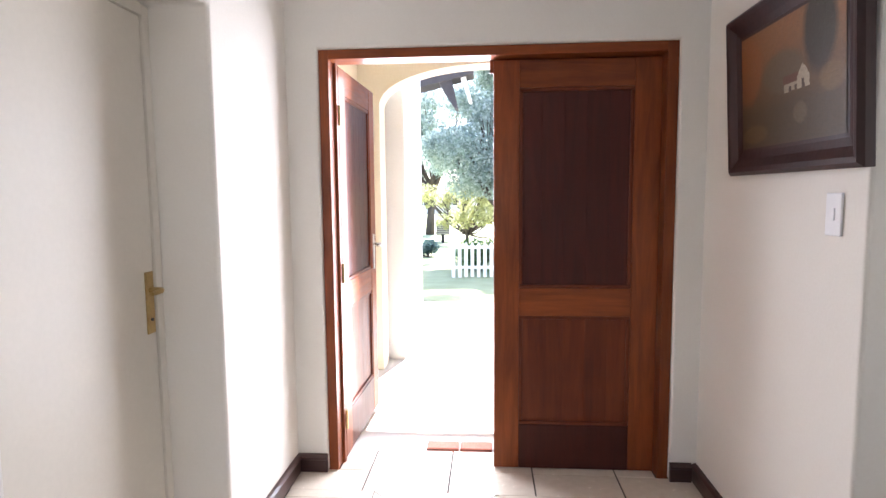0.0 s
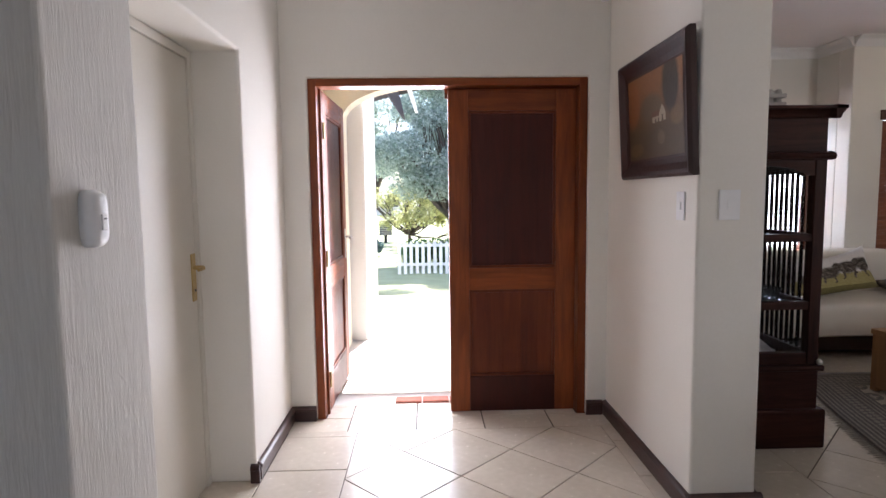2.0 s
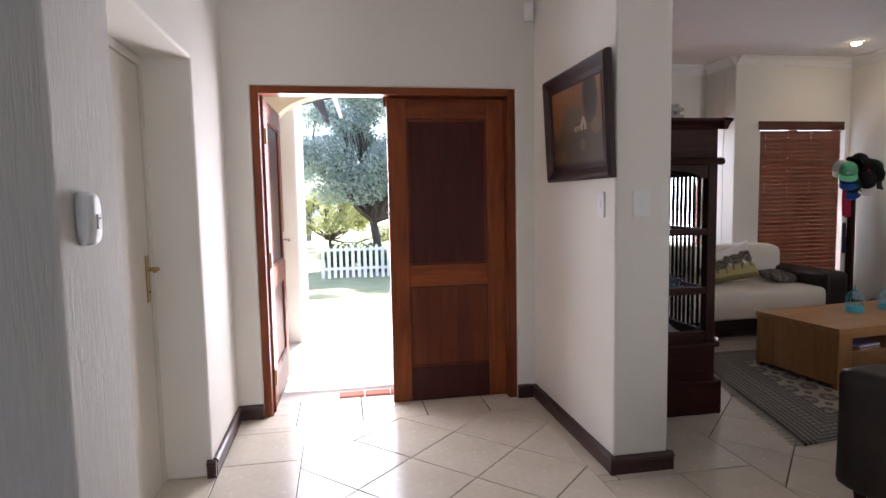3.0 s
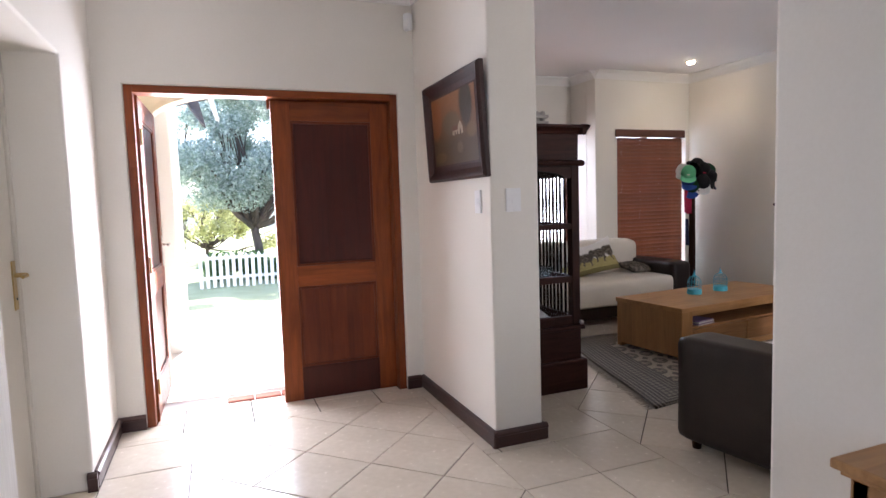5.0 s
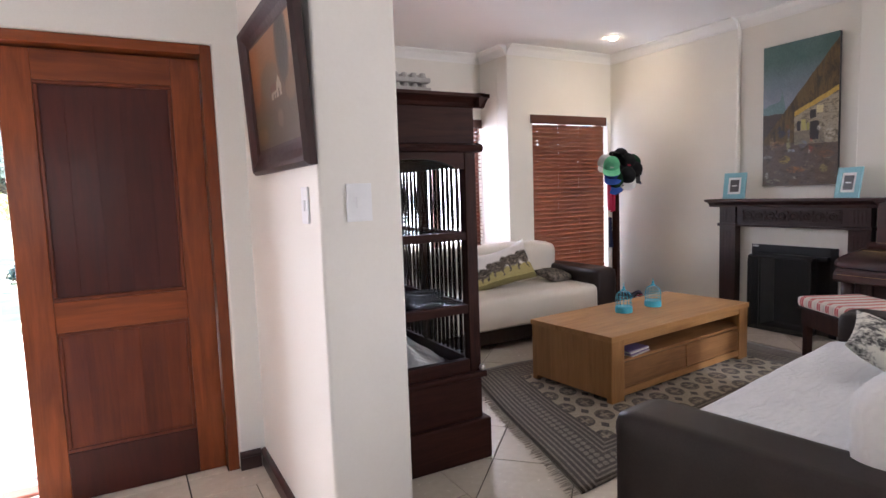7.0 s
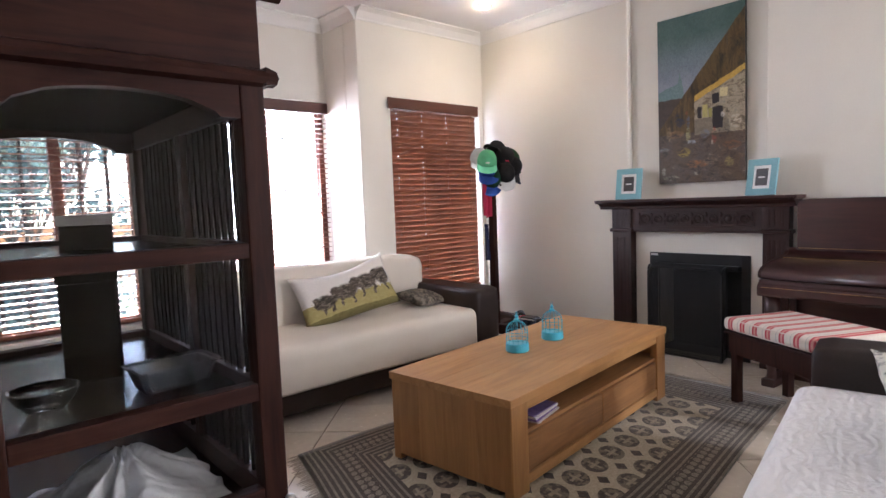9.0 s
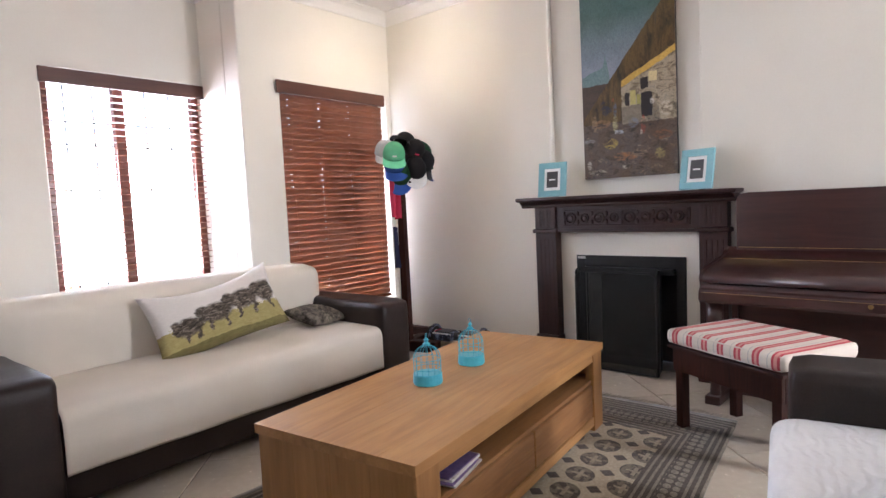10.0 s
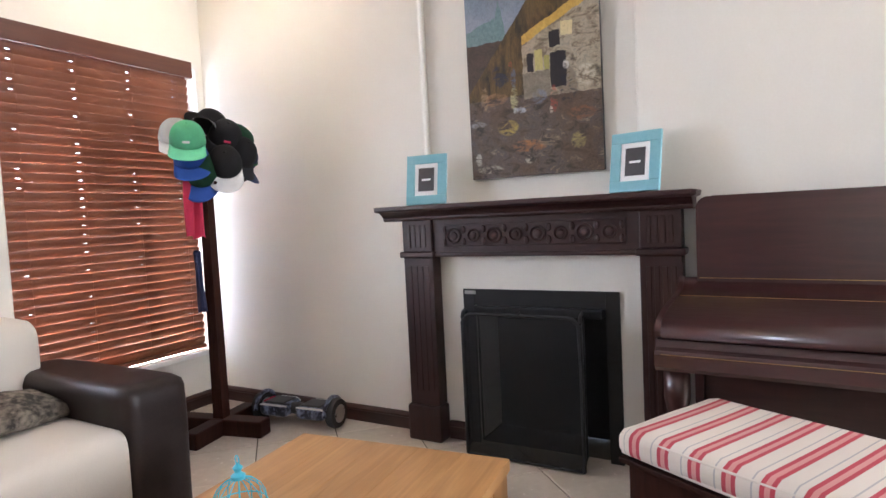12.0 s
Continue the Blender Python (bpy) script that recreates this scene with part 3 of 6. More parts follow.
M["patterned"] = varied("patterned_plastic", (0.008, 0.012, 0.03), (0.24, 0.29, 0.42), 22, 0.35, 60, 0.05, spread=(0.46, 0.6))

# ---- builders ----
def mesh_of(bm, name, material):
    me = bpy.data.meshes.new(name)
    bm.to_mesh(me)
    bm.free()
    for mm in (material if isinstance(material, (list, tuple)) else [material]):
        me.materials.append(mm)
    return me


def part(name, bm, material, parent=None, label="", smooth=False):
    """Links a bmesh as one mesh object, under a thing or a part."""
    if smooth:
        for f in bm.faces:
            f.smooth = True
    ob = new(name, mesh_of(bm, name, material))
    if parent is not None:
        ob.parent = parent
    if label:
        ob["label"] = label
    return ob


def thing(name, label, category, m=None, group="", kind=""):
    ob = tagged(new(name), label, category, group, kind)
    ob.empty_display_size = 0.1
    if m is not None:
        ob.matrix_basis = m
    return ob


def box(x0, y0, z0, x1, y1, z1, bevel=0.0, seg=2, bm=None):
    bm2 = bmesh.new()
    bmesh.ops.create_cube(bm2, size=1, matrix=Matrix.Translation(((x0 + x1) / 2, (y0 + y1) / 2, (z0 + z1) / 2)) @ Matrix.Diagonal((abs(x1 - x0), abs(y1 - y0), abs(z1 - z0), 1)))
    if bevel:
        bmesh.ops.bevel(bm2, geom=list(bm2.edges), offset=bevel, segments=seg, affect="EDGES", profile=0.6)
    if bm is None:
        return bm2
    return join(bm, bm2)


def join(bm, other):
    me = bpy.data.meshes.new("tmp")
    other.to_mesh(me)
    other.free()
    bm.from_mesh(me)
    bpy.data.meshes.remove(me)
    return bm


def extrude(profile, axis, a, b, bm=None):
    """A closed outline of (u, v) drawn out along an axis from a to b. For x: u=y, v=z; y: u=x, v=z; z: u=x, v=y."""
    def at(u, v, w):
        return {"x": (w, u, v), "y": (u, w, v), "z": (u, v, w)}[axis]
    out = bm or bmesh.new()
    lo = [out.verts.new(at(u, v, a)) for u, v in profile]
    hi = [out.verts.new(at(u, v, b)) for u, v in profile]
    n = len(profile)
    faces = [out.faces.new((lo[i], lo[(i + 1) % n], hi[(i + 1) % n], hi[i])) for i in range(n)]
    faces += [out.faces.new(lo[::-1]), out.faces.new(hi)]
    bmesh.ops.recalc_face_normals(out, faces=faces)
    return out


def lathe(profile, seg=24, centre=(0, 0), bm=None):
    """(radius, z) pairs turned about the upright axis."""
    out = bm or bmesh.new()
    rings = [[out.verts.new((centre[0] + r * math.cos(2 * math.pi * i / seg), centre[1] + r * math.sin(2 * math.pi * i / seg), z)) for i in range(seg)] for r, z in profile]
    fs = []
    for lo, hi in zip(rings, rings[1:]):
        fs += [out.faces.new((lo[i], lo[(i + 1) % seg], hi[(i + 1) % seg], hi[i])) for i in range(seg)]
    fs += [out.faces.new(rings[0][::-1]), out.faces.new(rings[-1])]
    bmesh.ops.recalc_face_normals(out, faces=fs)
    return out


def tube(points, r, seg=8, bm=None, closed=False):
    """A round bar along points; r may be one radius or one for each point."""
    out = bm or bmesh.new()
    pts = [Vector(q) for q in points]
    rad = r if isinstance(r, (list, tuple)) else [r] * len(pts)
    rings = []
    for i, q in enumerate(pts):
        d = (pts[(i + 1) % len(pts)] - pts[i - 1]) if closed else (pts[min(i + 1, len(pts) - 1)] - pts[max(i - 1, 0)])
        d.normalize()
        side = d.cross(Vector((0, 0, 1)) if abs(d.z) < 0.9 else Vector((1, 0, 0))).normalized()
        up = side.cross(d)
        rings.append([out.verts.new(q + rad[i] * (math.cos(2 * math.pi * k / seg) * side + math.sin(2 * math.pi * k / seg) * up)) for k in range(seg)])
    pairs = list(zip(rings, rings[1:])) + ([(rings[-1], rings[0])] if closed else [])
    fs = [out.faces.new((lo[k], lo[(k + 1) % seg], hi[(k + 1) % seg], hi[k])) for lo, hi in pairs for k in range(seg)]
    if not closed:
        fs += [out.faces.new(rings[0][::-1]), out.faces.new(rings[-1])]
    bmesh.ops.recalc_face_normals(out, faces=fs)
    return out


def sheet(nx, ny, place, bm=None, thick=0.0, uv=True):
    """A grid of nx by ny cells; place(u, v) gives each corner. Optional thickness below it."""
    out = bm or bmesh.new()
    lay = out.loops.layers.uv.verify() if uv else None
    vs = [[out.verts.new(place(i / nx, j / ny)) for j in range(ny + 1)] for i in range(nx + 1)]
    for i in range(nx):
        for j in range(ny):
            f = out.faces.new((vs[i][j], vs[i + 1][j], vs[i + 1][j + 1], vs[i][j + 1]))
            f.smooth = True
            if uv:
                for lp, (a, b) in zip(f.loops, ((i, j), (i + 1, j), (i + 1, j + 1), (i, j + 1))):
                    lp[lay].uv = (a / nx, b / ny)
    if thick:
        ret = bmesh.ops.extrude_face_region(out, geom=list(out.faces))
        for g in ret["geom"]:
            if isinstance(g, bmesh.types.BMVert):
                g.co.z -= thick
        bmesh.ops.recalc_face_normals(out, faces=list(out.faces))
    return out


def wall(name, x0, y0, x1, y1, z1, holes=(), material=None, label="smooth cream painted plaster wall", z0=0.0):
    """An upright slab; holes are (a0, a1, z0, z1) along its longer side and go right through."""
    along_x = (x1 - x0) > (y1 - y0)
    lo, hi = (x0, x1) if along_x else (y0, y1)
    us = sorted({lo, hi, *(h[0] for h in holes), *(h[1] for h in holes)})
    zs = sorted({z0, z1, *(h[2] for h in holes), *(h[3] for h in holes)})
    solid = {(i, j): not any(h[0] - 1e-6 <= us[i] and us[i + 1] <= h[1] + 1e-6 and h[2] - 1e-6 <= zs[j] and zs[j + 1] <= h[3] + 1e-6 for h in holes) for i in range(len(us) - 1) for j in range(len(zs) - 1)}
    bm = bmesh.new()
    cache = {}

    def v(u, w, z):
        key = (round(u, 5), w, round(z, 5))
        if key not in cache:
            d = (y0, y1) if along_x else (x0, x1)
            cache[key] = bm.verts.new((u, d[w], z) if along_x else (d[w], u, z))
        return cache[key]

    for (i, j), s in solid.items():
        if not s:
            continue
        a, b, c, d = us[i], us[i + 1], zs[j], zs[j + 1]
        bm.faces.new((v(a, 0, c), v(b, 0, c), v(b, 0, d), v(a, 0, d)))
        bm.faces.new((v(a, 1, d), v(b, 1, d), v(b, 1, c), v(a, 1, c)))
        for di, dj, q in ((-1, 0, (a, a, c, d)), (1, 0, (b, b, c, d)), (0, -1, (a, b, c, c)), (0, 1, (a, b, d, d))):
            if not solid.get((i + di, j + dj)):
                bm.faces.new((v(q[0], 0, q[2]), v(q[1], 0, q[3]), v(q[1], 1, q[3]), v(q[0], 1, q[2])))
    bmesh.ops.recalc_face_normals(bm, faces=list(bm.faces))
    ob = part(name, bm, material or M["wall"])
    bev = ob.modifiers.new("soft_edges", "BEVEL")
    bev.width, bev.segments, bev.limit_method = 0.012, 3, "ANGLE"
    return tagged(ob, label, "wall", kind="structure")


# ---- structure ----
CEIL, HALL_CEIL = 2.93, 2.80
wall("wall_hall_north", -0.945, 2.62, 1.08, 2.876, HALL_CEIL, [(-0.765, 0.927, 0, 2.097)])
wall("wall_hall_west", -1.215, 0.90, -0.92, 2.88, HALL_CEIL, [(0.90, 1.845, 0, 2.07)])
wall("wall_hall_west_end", -1.155, 0.46, -0.945, 0.90, HALL_CEIL, material=M["brushed"], label="white plaster wall with vertical trowel marks")
wall("wall_corridor_north", -2.6, 0.56, -1.155, 0.76, HALL_CEIL, [(-2.05, -1.22, 0, 2.05)])
wall("wall_corridor_end", -2.8, -4.2, -2.6, 0.76, HALL_CEIL)
wall("wall_pier", 1.055, 1.45, 1.345, 5.47, CEIL, [], label="cream plastered pier and wall beside the entrance")
wall("wall_hall_east", 1.06, -4.2, 1.36, -0.21, CEIL)
wall("wall_hall_south", -2.6, -4.4, 1.36, -4.2, CEIL, [(-1.4, 0.5, 0.7, 2.1)])
wall("wall_room_bay", 1.055, 5.47, 4.47, 5.72, CEIL, [(1.56, 2.62, 0.42, 2.2), (3.17, 4.255, 0.62, 2.2)], M["wall_room"])
wall("wall_bay_reveal", 4.262, 5.128, 4.468, 5.495, CEIL, [], M["wall_room"])
wall("wall_room_north", 4.262, 4.93, 5.815, 5.128, CEIL, [(4.60, 5.735, 0.36, 2.17)], M["wall_room"])
wall("wall_room_east", 5.79, -2.4, 6.05, 5.13, CEIL, [(2.35, 3.0, 0.0, 0.72), (2.204, 3.265, 1.19, CEIL)], M["wall_room"])
wall("wall_niche_back", 5.85, 2.19, 6.06, 3.28, CEIL, [], M["wall_room"], label="shallow recessed wall panel above the mantel", z0=1.18)
wall("wall_room_south", 1.36, -2.65, 6.05, -2.4, CEIL, [(5.08, 5.74, 0.6, 2.4)], M["wall_room"])
wall("wall_chimney_breast", 5.76, 2.10, 5.788, 3.27, 1.13, [(2.35, 3.0, 0.0, 0.72)], M["wall_room"], label="white painted fireplace surround behind the mantel")


def slab(name, x0, y0, z0, x1, y1, z1, material, label, category):
    return tagged(part(name, box(x0, y0, z0, x1, y1, z1), material), label, category, kind="structure")


slab("ceiling_hall", -2.8, -4.4, HALL_CEIL, 1.055, 2.88, HALL_CEIL + 0.1, M["ceiling"], "flat white painted hall ceiling", "ceiling")
slab("ceiling_room", 1.055, -4.4, CEIL, 6.05, 5.72, CEIL + 0.1, M["ceiling"], "flat white painted living room ceiling", "ceiling")
slab("lintel_wall", 1.06, -0.21, 2.62, 1.345, 1.45, CEIL, M["wall"], "plain plastered wall over the wide opening", "wall")
slab("floor_bed_room", 1.06, 2.88, -0.16, 6.05, 5.72, -0.006, M["grout"], "dark grouted floor bed of the living room", "floor")
base = slab("floor", -2.8, -4.4, -0.16, 6.05, 2.879, -0.006, M["grout"], "cream ceramic tile floor with dark joints laid diagonally", "floor")

# cornice: cove profile along each wall
COVE = [(0.0, 0.0), (0.0, -0.10), (0.012, -0.10), (0.016, -0.085), (0.05, -0.035), (0.085, -0.016), (0.10, -0.012), (0.10, 0.0)]


def cornice(axis, a, b, at, sign, top):
    prof = [(at + sign * u, top + w) for u, w in COVE]
    tagged(part("cornice", extrude(prof, axis, a, b), M["cornice"]), "white moulded plaster cornice along the ceiling", "cornice", kind="structure")


for args in (("y", -2.4, 2.204, 5.79, -1, CEIL), ("y", 3.265, 4.93, 5.79, -1, CEIL), ("y", 2.204, 3.265, 5.85, -1, CEIL), ("x", 4.262, 5.79, 4.93, -1, CEIL), ("y", 4.93, 5.47, 4.262, -1, CEIL), ("x", 1.345, 4.262, 5.47, -1, CEIL), ("y", 1.45, 5.47, 1.345, 1, CEIL),
             ("x", -0.92, 1.055, 2.62, -1, HALL_CEIL), ("y", 0.44, 2.62, -0.92, 1, HALL_CEIL), ("y", 1.45, 2.62, 1.055, -1, HALL_CEIL)):
    cornice(*args)

# skirting: moulded dark wood, 90 mm high
SKIRT = [(0, 0), (0.018, 0), (0.018, 0.062), (0.024, 0.068), (0.024, 0.078), (0.014, 0.088), (0.0, 0.092)]


def skirting(axis, a, b, at, sign):
    prof = [(at + sign * (u + 0.001), w) for u, w in SKIRT]
    tagged(part("baseboard", extrude(prof, axis, a, b), M["skirting"] if axis == "y" else M["skirting_x"]), "dark stained moulded wooden skirting board", "skirting", kind="structure")


for args in (("y", 1.865, 2.595, -0.92, 1), ("x", -0.944, -0.90, 1.845, -1), ("x", -0.92, -0.766, 2.62, -1), ("x", 0.928, 1.03, 2.62, -1), ("y", 1.426, 2.62, 1.055, -1), ("x", 1.031, 1.37, 1.45, -1), ("y", 1.45, 5.47, 1.345, 1),
             ("y", 3.25, 4.93, 5.79, -1), ("x", 4.262, 5.79, 4.93, -1), ("y", -2.4, 2.205, 5.79, -1), ("y", -4.2, -0.21, 1.06, -1), ("y", 3.065, 3.17, 5.76, -1), ("x", 1.345, 4.262, 5.47, -1), ("y", 4.93, 5.47, 4.262, -1)):
    skirting(*args)


# ---- entrance door ----
frame_ob = thing("door_1", "open double entrance door frame of reddish meranti wood", "door frame", kind="structure")
part("jamb", box(-0.763, 2.632, 0, -0.715, 2.76, 2.095, 0.003), M["meranti"], frame_ob)
part("jamb", box(0.875, 2.632, 0, 0.925, 2.76, 2.095, 0.003), M["meranti"], frame_ob)
part("head", box(-0.715, 2.632, 2.05, 0.875, 2.76, 2.095, 0.003), M["meranti_x"], frame_ob)
part("door_stop", box(-0.715, 2.715, 0, -0.700, 2.745, 2.05), M["meranti"], frame_ob)


def door_leaf(m, label, with_handle):
    """Two-panel meranti leaf, 0.80 wide; hinge edge at x=0, inner face at y=0."""
    d = thing("entrance_door", label, "door", m)
    W, H, T = 0.795, 2.046, 0.044
    st = 0.125
    part("stile", box(0, 0, 0.012, st, T, H, 0.003), M["meranti"], d)
    part("stile", box(W - st, 0, 0.012, W, T, H, 0.003), M["meranti"], d)
    part("rail", box(st, 0.001, H - 0.13, W - st, T - 0.001, H, 0.003), M["meranti_x"], d)
    part("rail", box(st, 0.001, 0.80, W - st, T - 0.001, 0.94, 0.003), M["meranti_x"], d)
    part("rail", box(st, 0.001, 0.012, W - st, T - 0.001, 0.24, 0.003), M["meranti_dark"], d, "darker bottom rail")
    for z0, z1, mm in ((0.24, 0.80, M["meranti_mid"]), (0.94, H - 0.13, M["meranti_dark"])):
        n = 5
        w = (W - 2 * st) / n
        for i in range(n):
            part("panel_board", box(st + i * w, 0.014, z0, st + (i + 1) * w, T - 0.014, z1, 0.0006, 1), mm, d)
        b = bmesh.new()
        for x0, x1, za, zb in ((st, W - st, z0, z0 + 0.018), (st, W - st, z1 - 0.018, z1), (st, st + 0.018, z0 + 0.018, z1 - 0.018), (W - st - 0.018, W - st, z0 + 0.018, z1 - 0.018)):
            box(x0, 0.004, za, x1, T - 0.004, zb, 0.005, 2, b)
        part("moulding", b, M["meranti_mid"], d)
    for z in (0.22, 1.0, 1.80):
        part("hinge", lathe([(0.008, z - 0.05), (0.008, z + 0.05)], 10, (-0.006, -0.004)), M["brass"], d, "worn brass butt hinge")
    if with_handle:
        for s, y in ((-1, -0.004), (1, T + 0.004)):
            part("handle_plate", box(W - 0.085, min(y, y - s * 0.006), 0.93, W - 0.045, max(y, y - s * 0.006), 1.15, 0.002), M["steel"], d)
            part("door_handle", tube([(W - 0.065, y, 1.09), (W - 0.065, y + s * 0.045, 1.09), (W - 0.10, y + s * 0.052, 1.09), (W - 0.18, y + s * 0.05, 1.088)], 0.009), M["steel"], d, "steel lever handle")
        part("lock_rose", lathe([(0.006, -0.02), (0.03, -0.018), (0.032, 0.0), (0.02, 0.006)], 20), M["brass"], d).matrix_basis = pose(W - 0.02, T + 0.03, 0.86, 90, 0, 0)
    return d


door_leaf(Matrix.Translation((0.872, 2.70, -0.007)) @ pose(0, 0, 0, 0, 0, 180) @ Matrix.Translation((0, -0.044, 0)), "closed reddish meranti door leaf with dark boarded panels", False)
door_leaf(Matrix.Translation((-0.700, 2.755, 0.0)) @ pose(0, 0, 0, 0, 0, 88.5), "open meranti door leaf swung out into the porch", True)
# hidden strip added behind the closed leaf to block light leaking over its top
part("door_stop", box(0.06, 2.747, 1.99, 0.872, 2.762, 2.06, 0.002), M["meranti_x"], frame_ob)
lt = thing("porch_brick_edge", "row of red bricks edging the porch step", "brick edging", kind="structure")
for i in range(7):
    part("brick", box(-0.29 + i * 0.185, 2.90, -0.05, -0.29 + i * 0.185 + 0.175, 3.0, 0.006, 0.006, 1), M["brick"], lt)

# ---- hall cupboard door, west wall ----
d2 = thing("door_2", "closed cream painted flush door in a plastered recess", "door", kind="structure")
d2.location.x = -0.052
part("leaf", box(-1.135, 0.945, 0.008, -1.095, 1.80, 2.02, 0.002), M["door_cream"], d2)
part("jamb", box(-1.16, 0.902, 0, -1.085, 0.942, 2.06, 0.004), M["door_cream"], d2)
part("jamb", box(-1.16, 1.803, 0, -1.085, 1.843, 2.06, 0.004), M["door_cream"], d2)
part("head", box(-1.16, 0.942, 2.023, -1.085, 1.803, 2.065, 0.004), M["door_cream"], d2)
plate = part("handle_plate", box(-1.095, 1.745, 0.92, -1.089, 1.79, 1.14, 0.002), M["brass"], d2, "worn brass long handle plate")
part("lever", tube([(-1.09, 1.768, 1.075), (-1.045, 1.768, 1.075), (-1.04, 1.75, 1.075), (-1.042, 1.70, 1.072)], [0.011, 0.010, 0.010, 0.008]), M["brass"], plate)
part("keyhole", lathe([(0.006, 0), (0.006, 0.004)], 10), M["dark_plastic"], plate).matrix_basis = pose(-1.0888, 1.768, 0.97, 0, 90, 0)

d3 = thing("door_3", "cream door frame of the side corridor with a strike plate", "door frame", kind="structure")
part("jamb", box(-1.22, 0.545, 0, -1.165, 0.66, 2.05, 0.004), M["door_cream"], d3)
part("jamb", box(-2.05, 0.545, 0, -2.0, 0.66, 2.05, 0.004), M["door_cream"], d3)
part("head", box(-2.0, 0.545, 2.0, -1.22, 0.66, 2.05, 0.004), M["door_cream"], d3)
part("leaf", box(-1.998, 0.61, 0.01, -1.225, 0.65, 2.0, 0.002), M["door_cream"], d3)
part("strike_plate", box(-1.205, 0.540, 0.93, -1.185, 0.545, 1.02, 0.001), M["dark_plastic"], d3)


# ---- windows ----
def window(name, x0, x1, z0, z1, y, mull, label, bar=0.006):
    w = thing(name, label, "window", kind="structure")
    f = 0.055
    part("window_frame", box(x0, y, z0, x0 + f, y + 0.06, z1, 0.004), M["window_wood"], w)
    part("window_frame", box(x1 - f, y, z0, x1, y + 0.06, z1, 0.004), M["window_wood"], w)
    part("window_frame", box(x0 + f, y, z1 - f, x1 - f, y + 0.06, z1, 0.004), M["window_wood"], w)
    part("window_frame", box(x0 + f, y, z0, x1 - f, y + 0.06, z0 + f, 0.004), M["window_wood"], w)
    edges = [x0 + f] + [e for mx in mull for e in (mx - 0.035, mx + 0.035)] + [x1 - f]
    for mx in mull:
        part("mullion", box(mx - 0.035, y - 0.005, z0 + f, mx + 0.035, y + 0.06, z1 - f, 0.004), M["window_wood"], w)
    for a, b in zip(edges[::2], edges[1::2]):
        g = part("pane", box(a, y + 0.03, z0 + f, b, y + 0.034, z1 - f), M["glass"], w)
        g.visible_shadow = False
    if mull:
        part("window_stay", tube([(mull[0] + 0.03, y - 0.01, (z0 + z1) / 2 + 0.35), (mull[0] + 0.05, y - 0.03, (z0 + z1) / 2 + 0.35), (mull[0] + 0.17, y - 0.03, (z0 + z1) / 2 + 0.32)], 0.006), M["steel"], w)
    part("window_sill", box(x0 - 0.02, y - 0.14, z0 - 0.03, x1 + 0.0, y, z0, 0.005), M["surround"], w)
    bars = bmesh.new()
    n = 10
    for i in range(1, n):
        z = z0 + (z1 - z0) * i / n
        tube([(x0, y + 0.12, z), (x1, y + 0.12, z)], 0.006, 6, bars)
    for i in range(1, 6):
        x = x0 + (x1 - x0) * i / 6
        tube([(x, y + 0.12, z0), (x, y + 0.12, z1)], bar, 6, bars)
    part("burglar_bars", bars, M["black_iron"], w, "thin dark steel burglar bars")
    return w


window("window_1", 3.17, 4.255, 0.62, 2.2, 5.54, [3.66], "brown wooden bay window with white daylight behind")
window("window_2", 1.56, 2.62, 0.42, 2.2, 5.54, [2.10], "brown wooden bay window behind the display cabinet", 0.014)
window("window_3", 4.60, 5.735, 0.36, 2.17, 5.03, [5.13], "brown wooden window behind a closed blind")
# window_4 and window_5 are unseen, added to hold the two fill lamps
window("window_4", -1.4, 0.5, 0.7, 2.1, -4.33, [-0.45], "unseen wooden hall window added for a fill lamp")
window("window_5", 5.08, 5.74, 0.6, 2.4, -2.6, [5.41], "unseen wooden window added for a fill lamp in the living room")


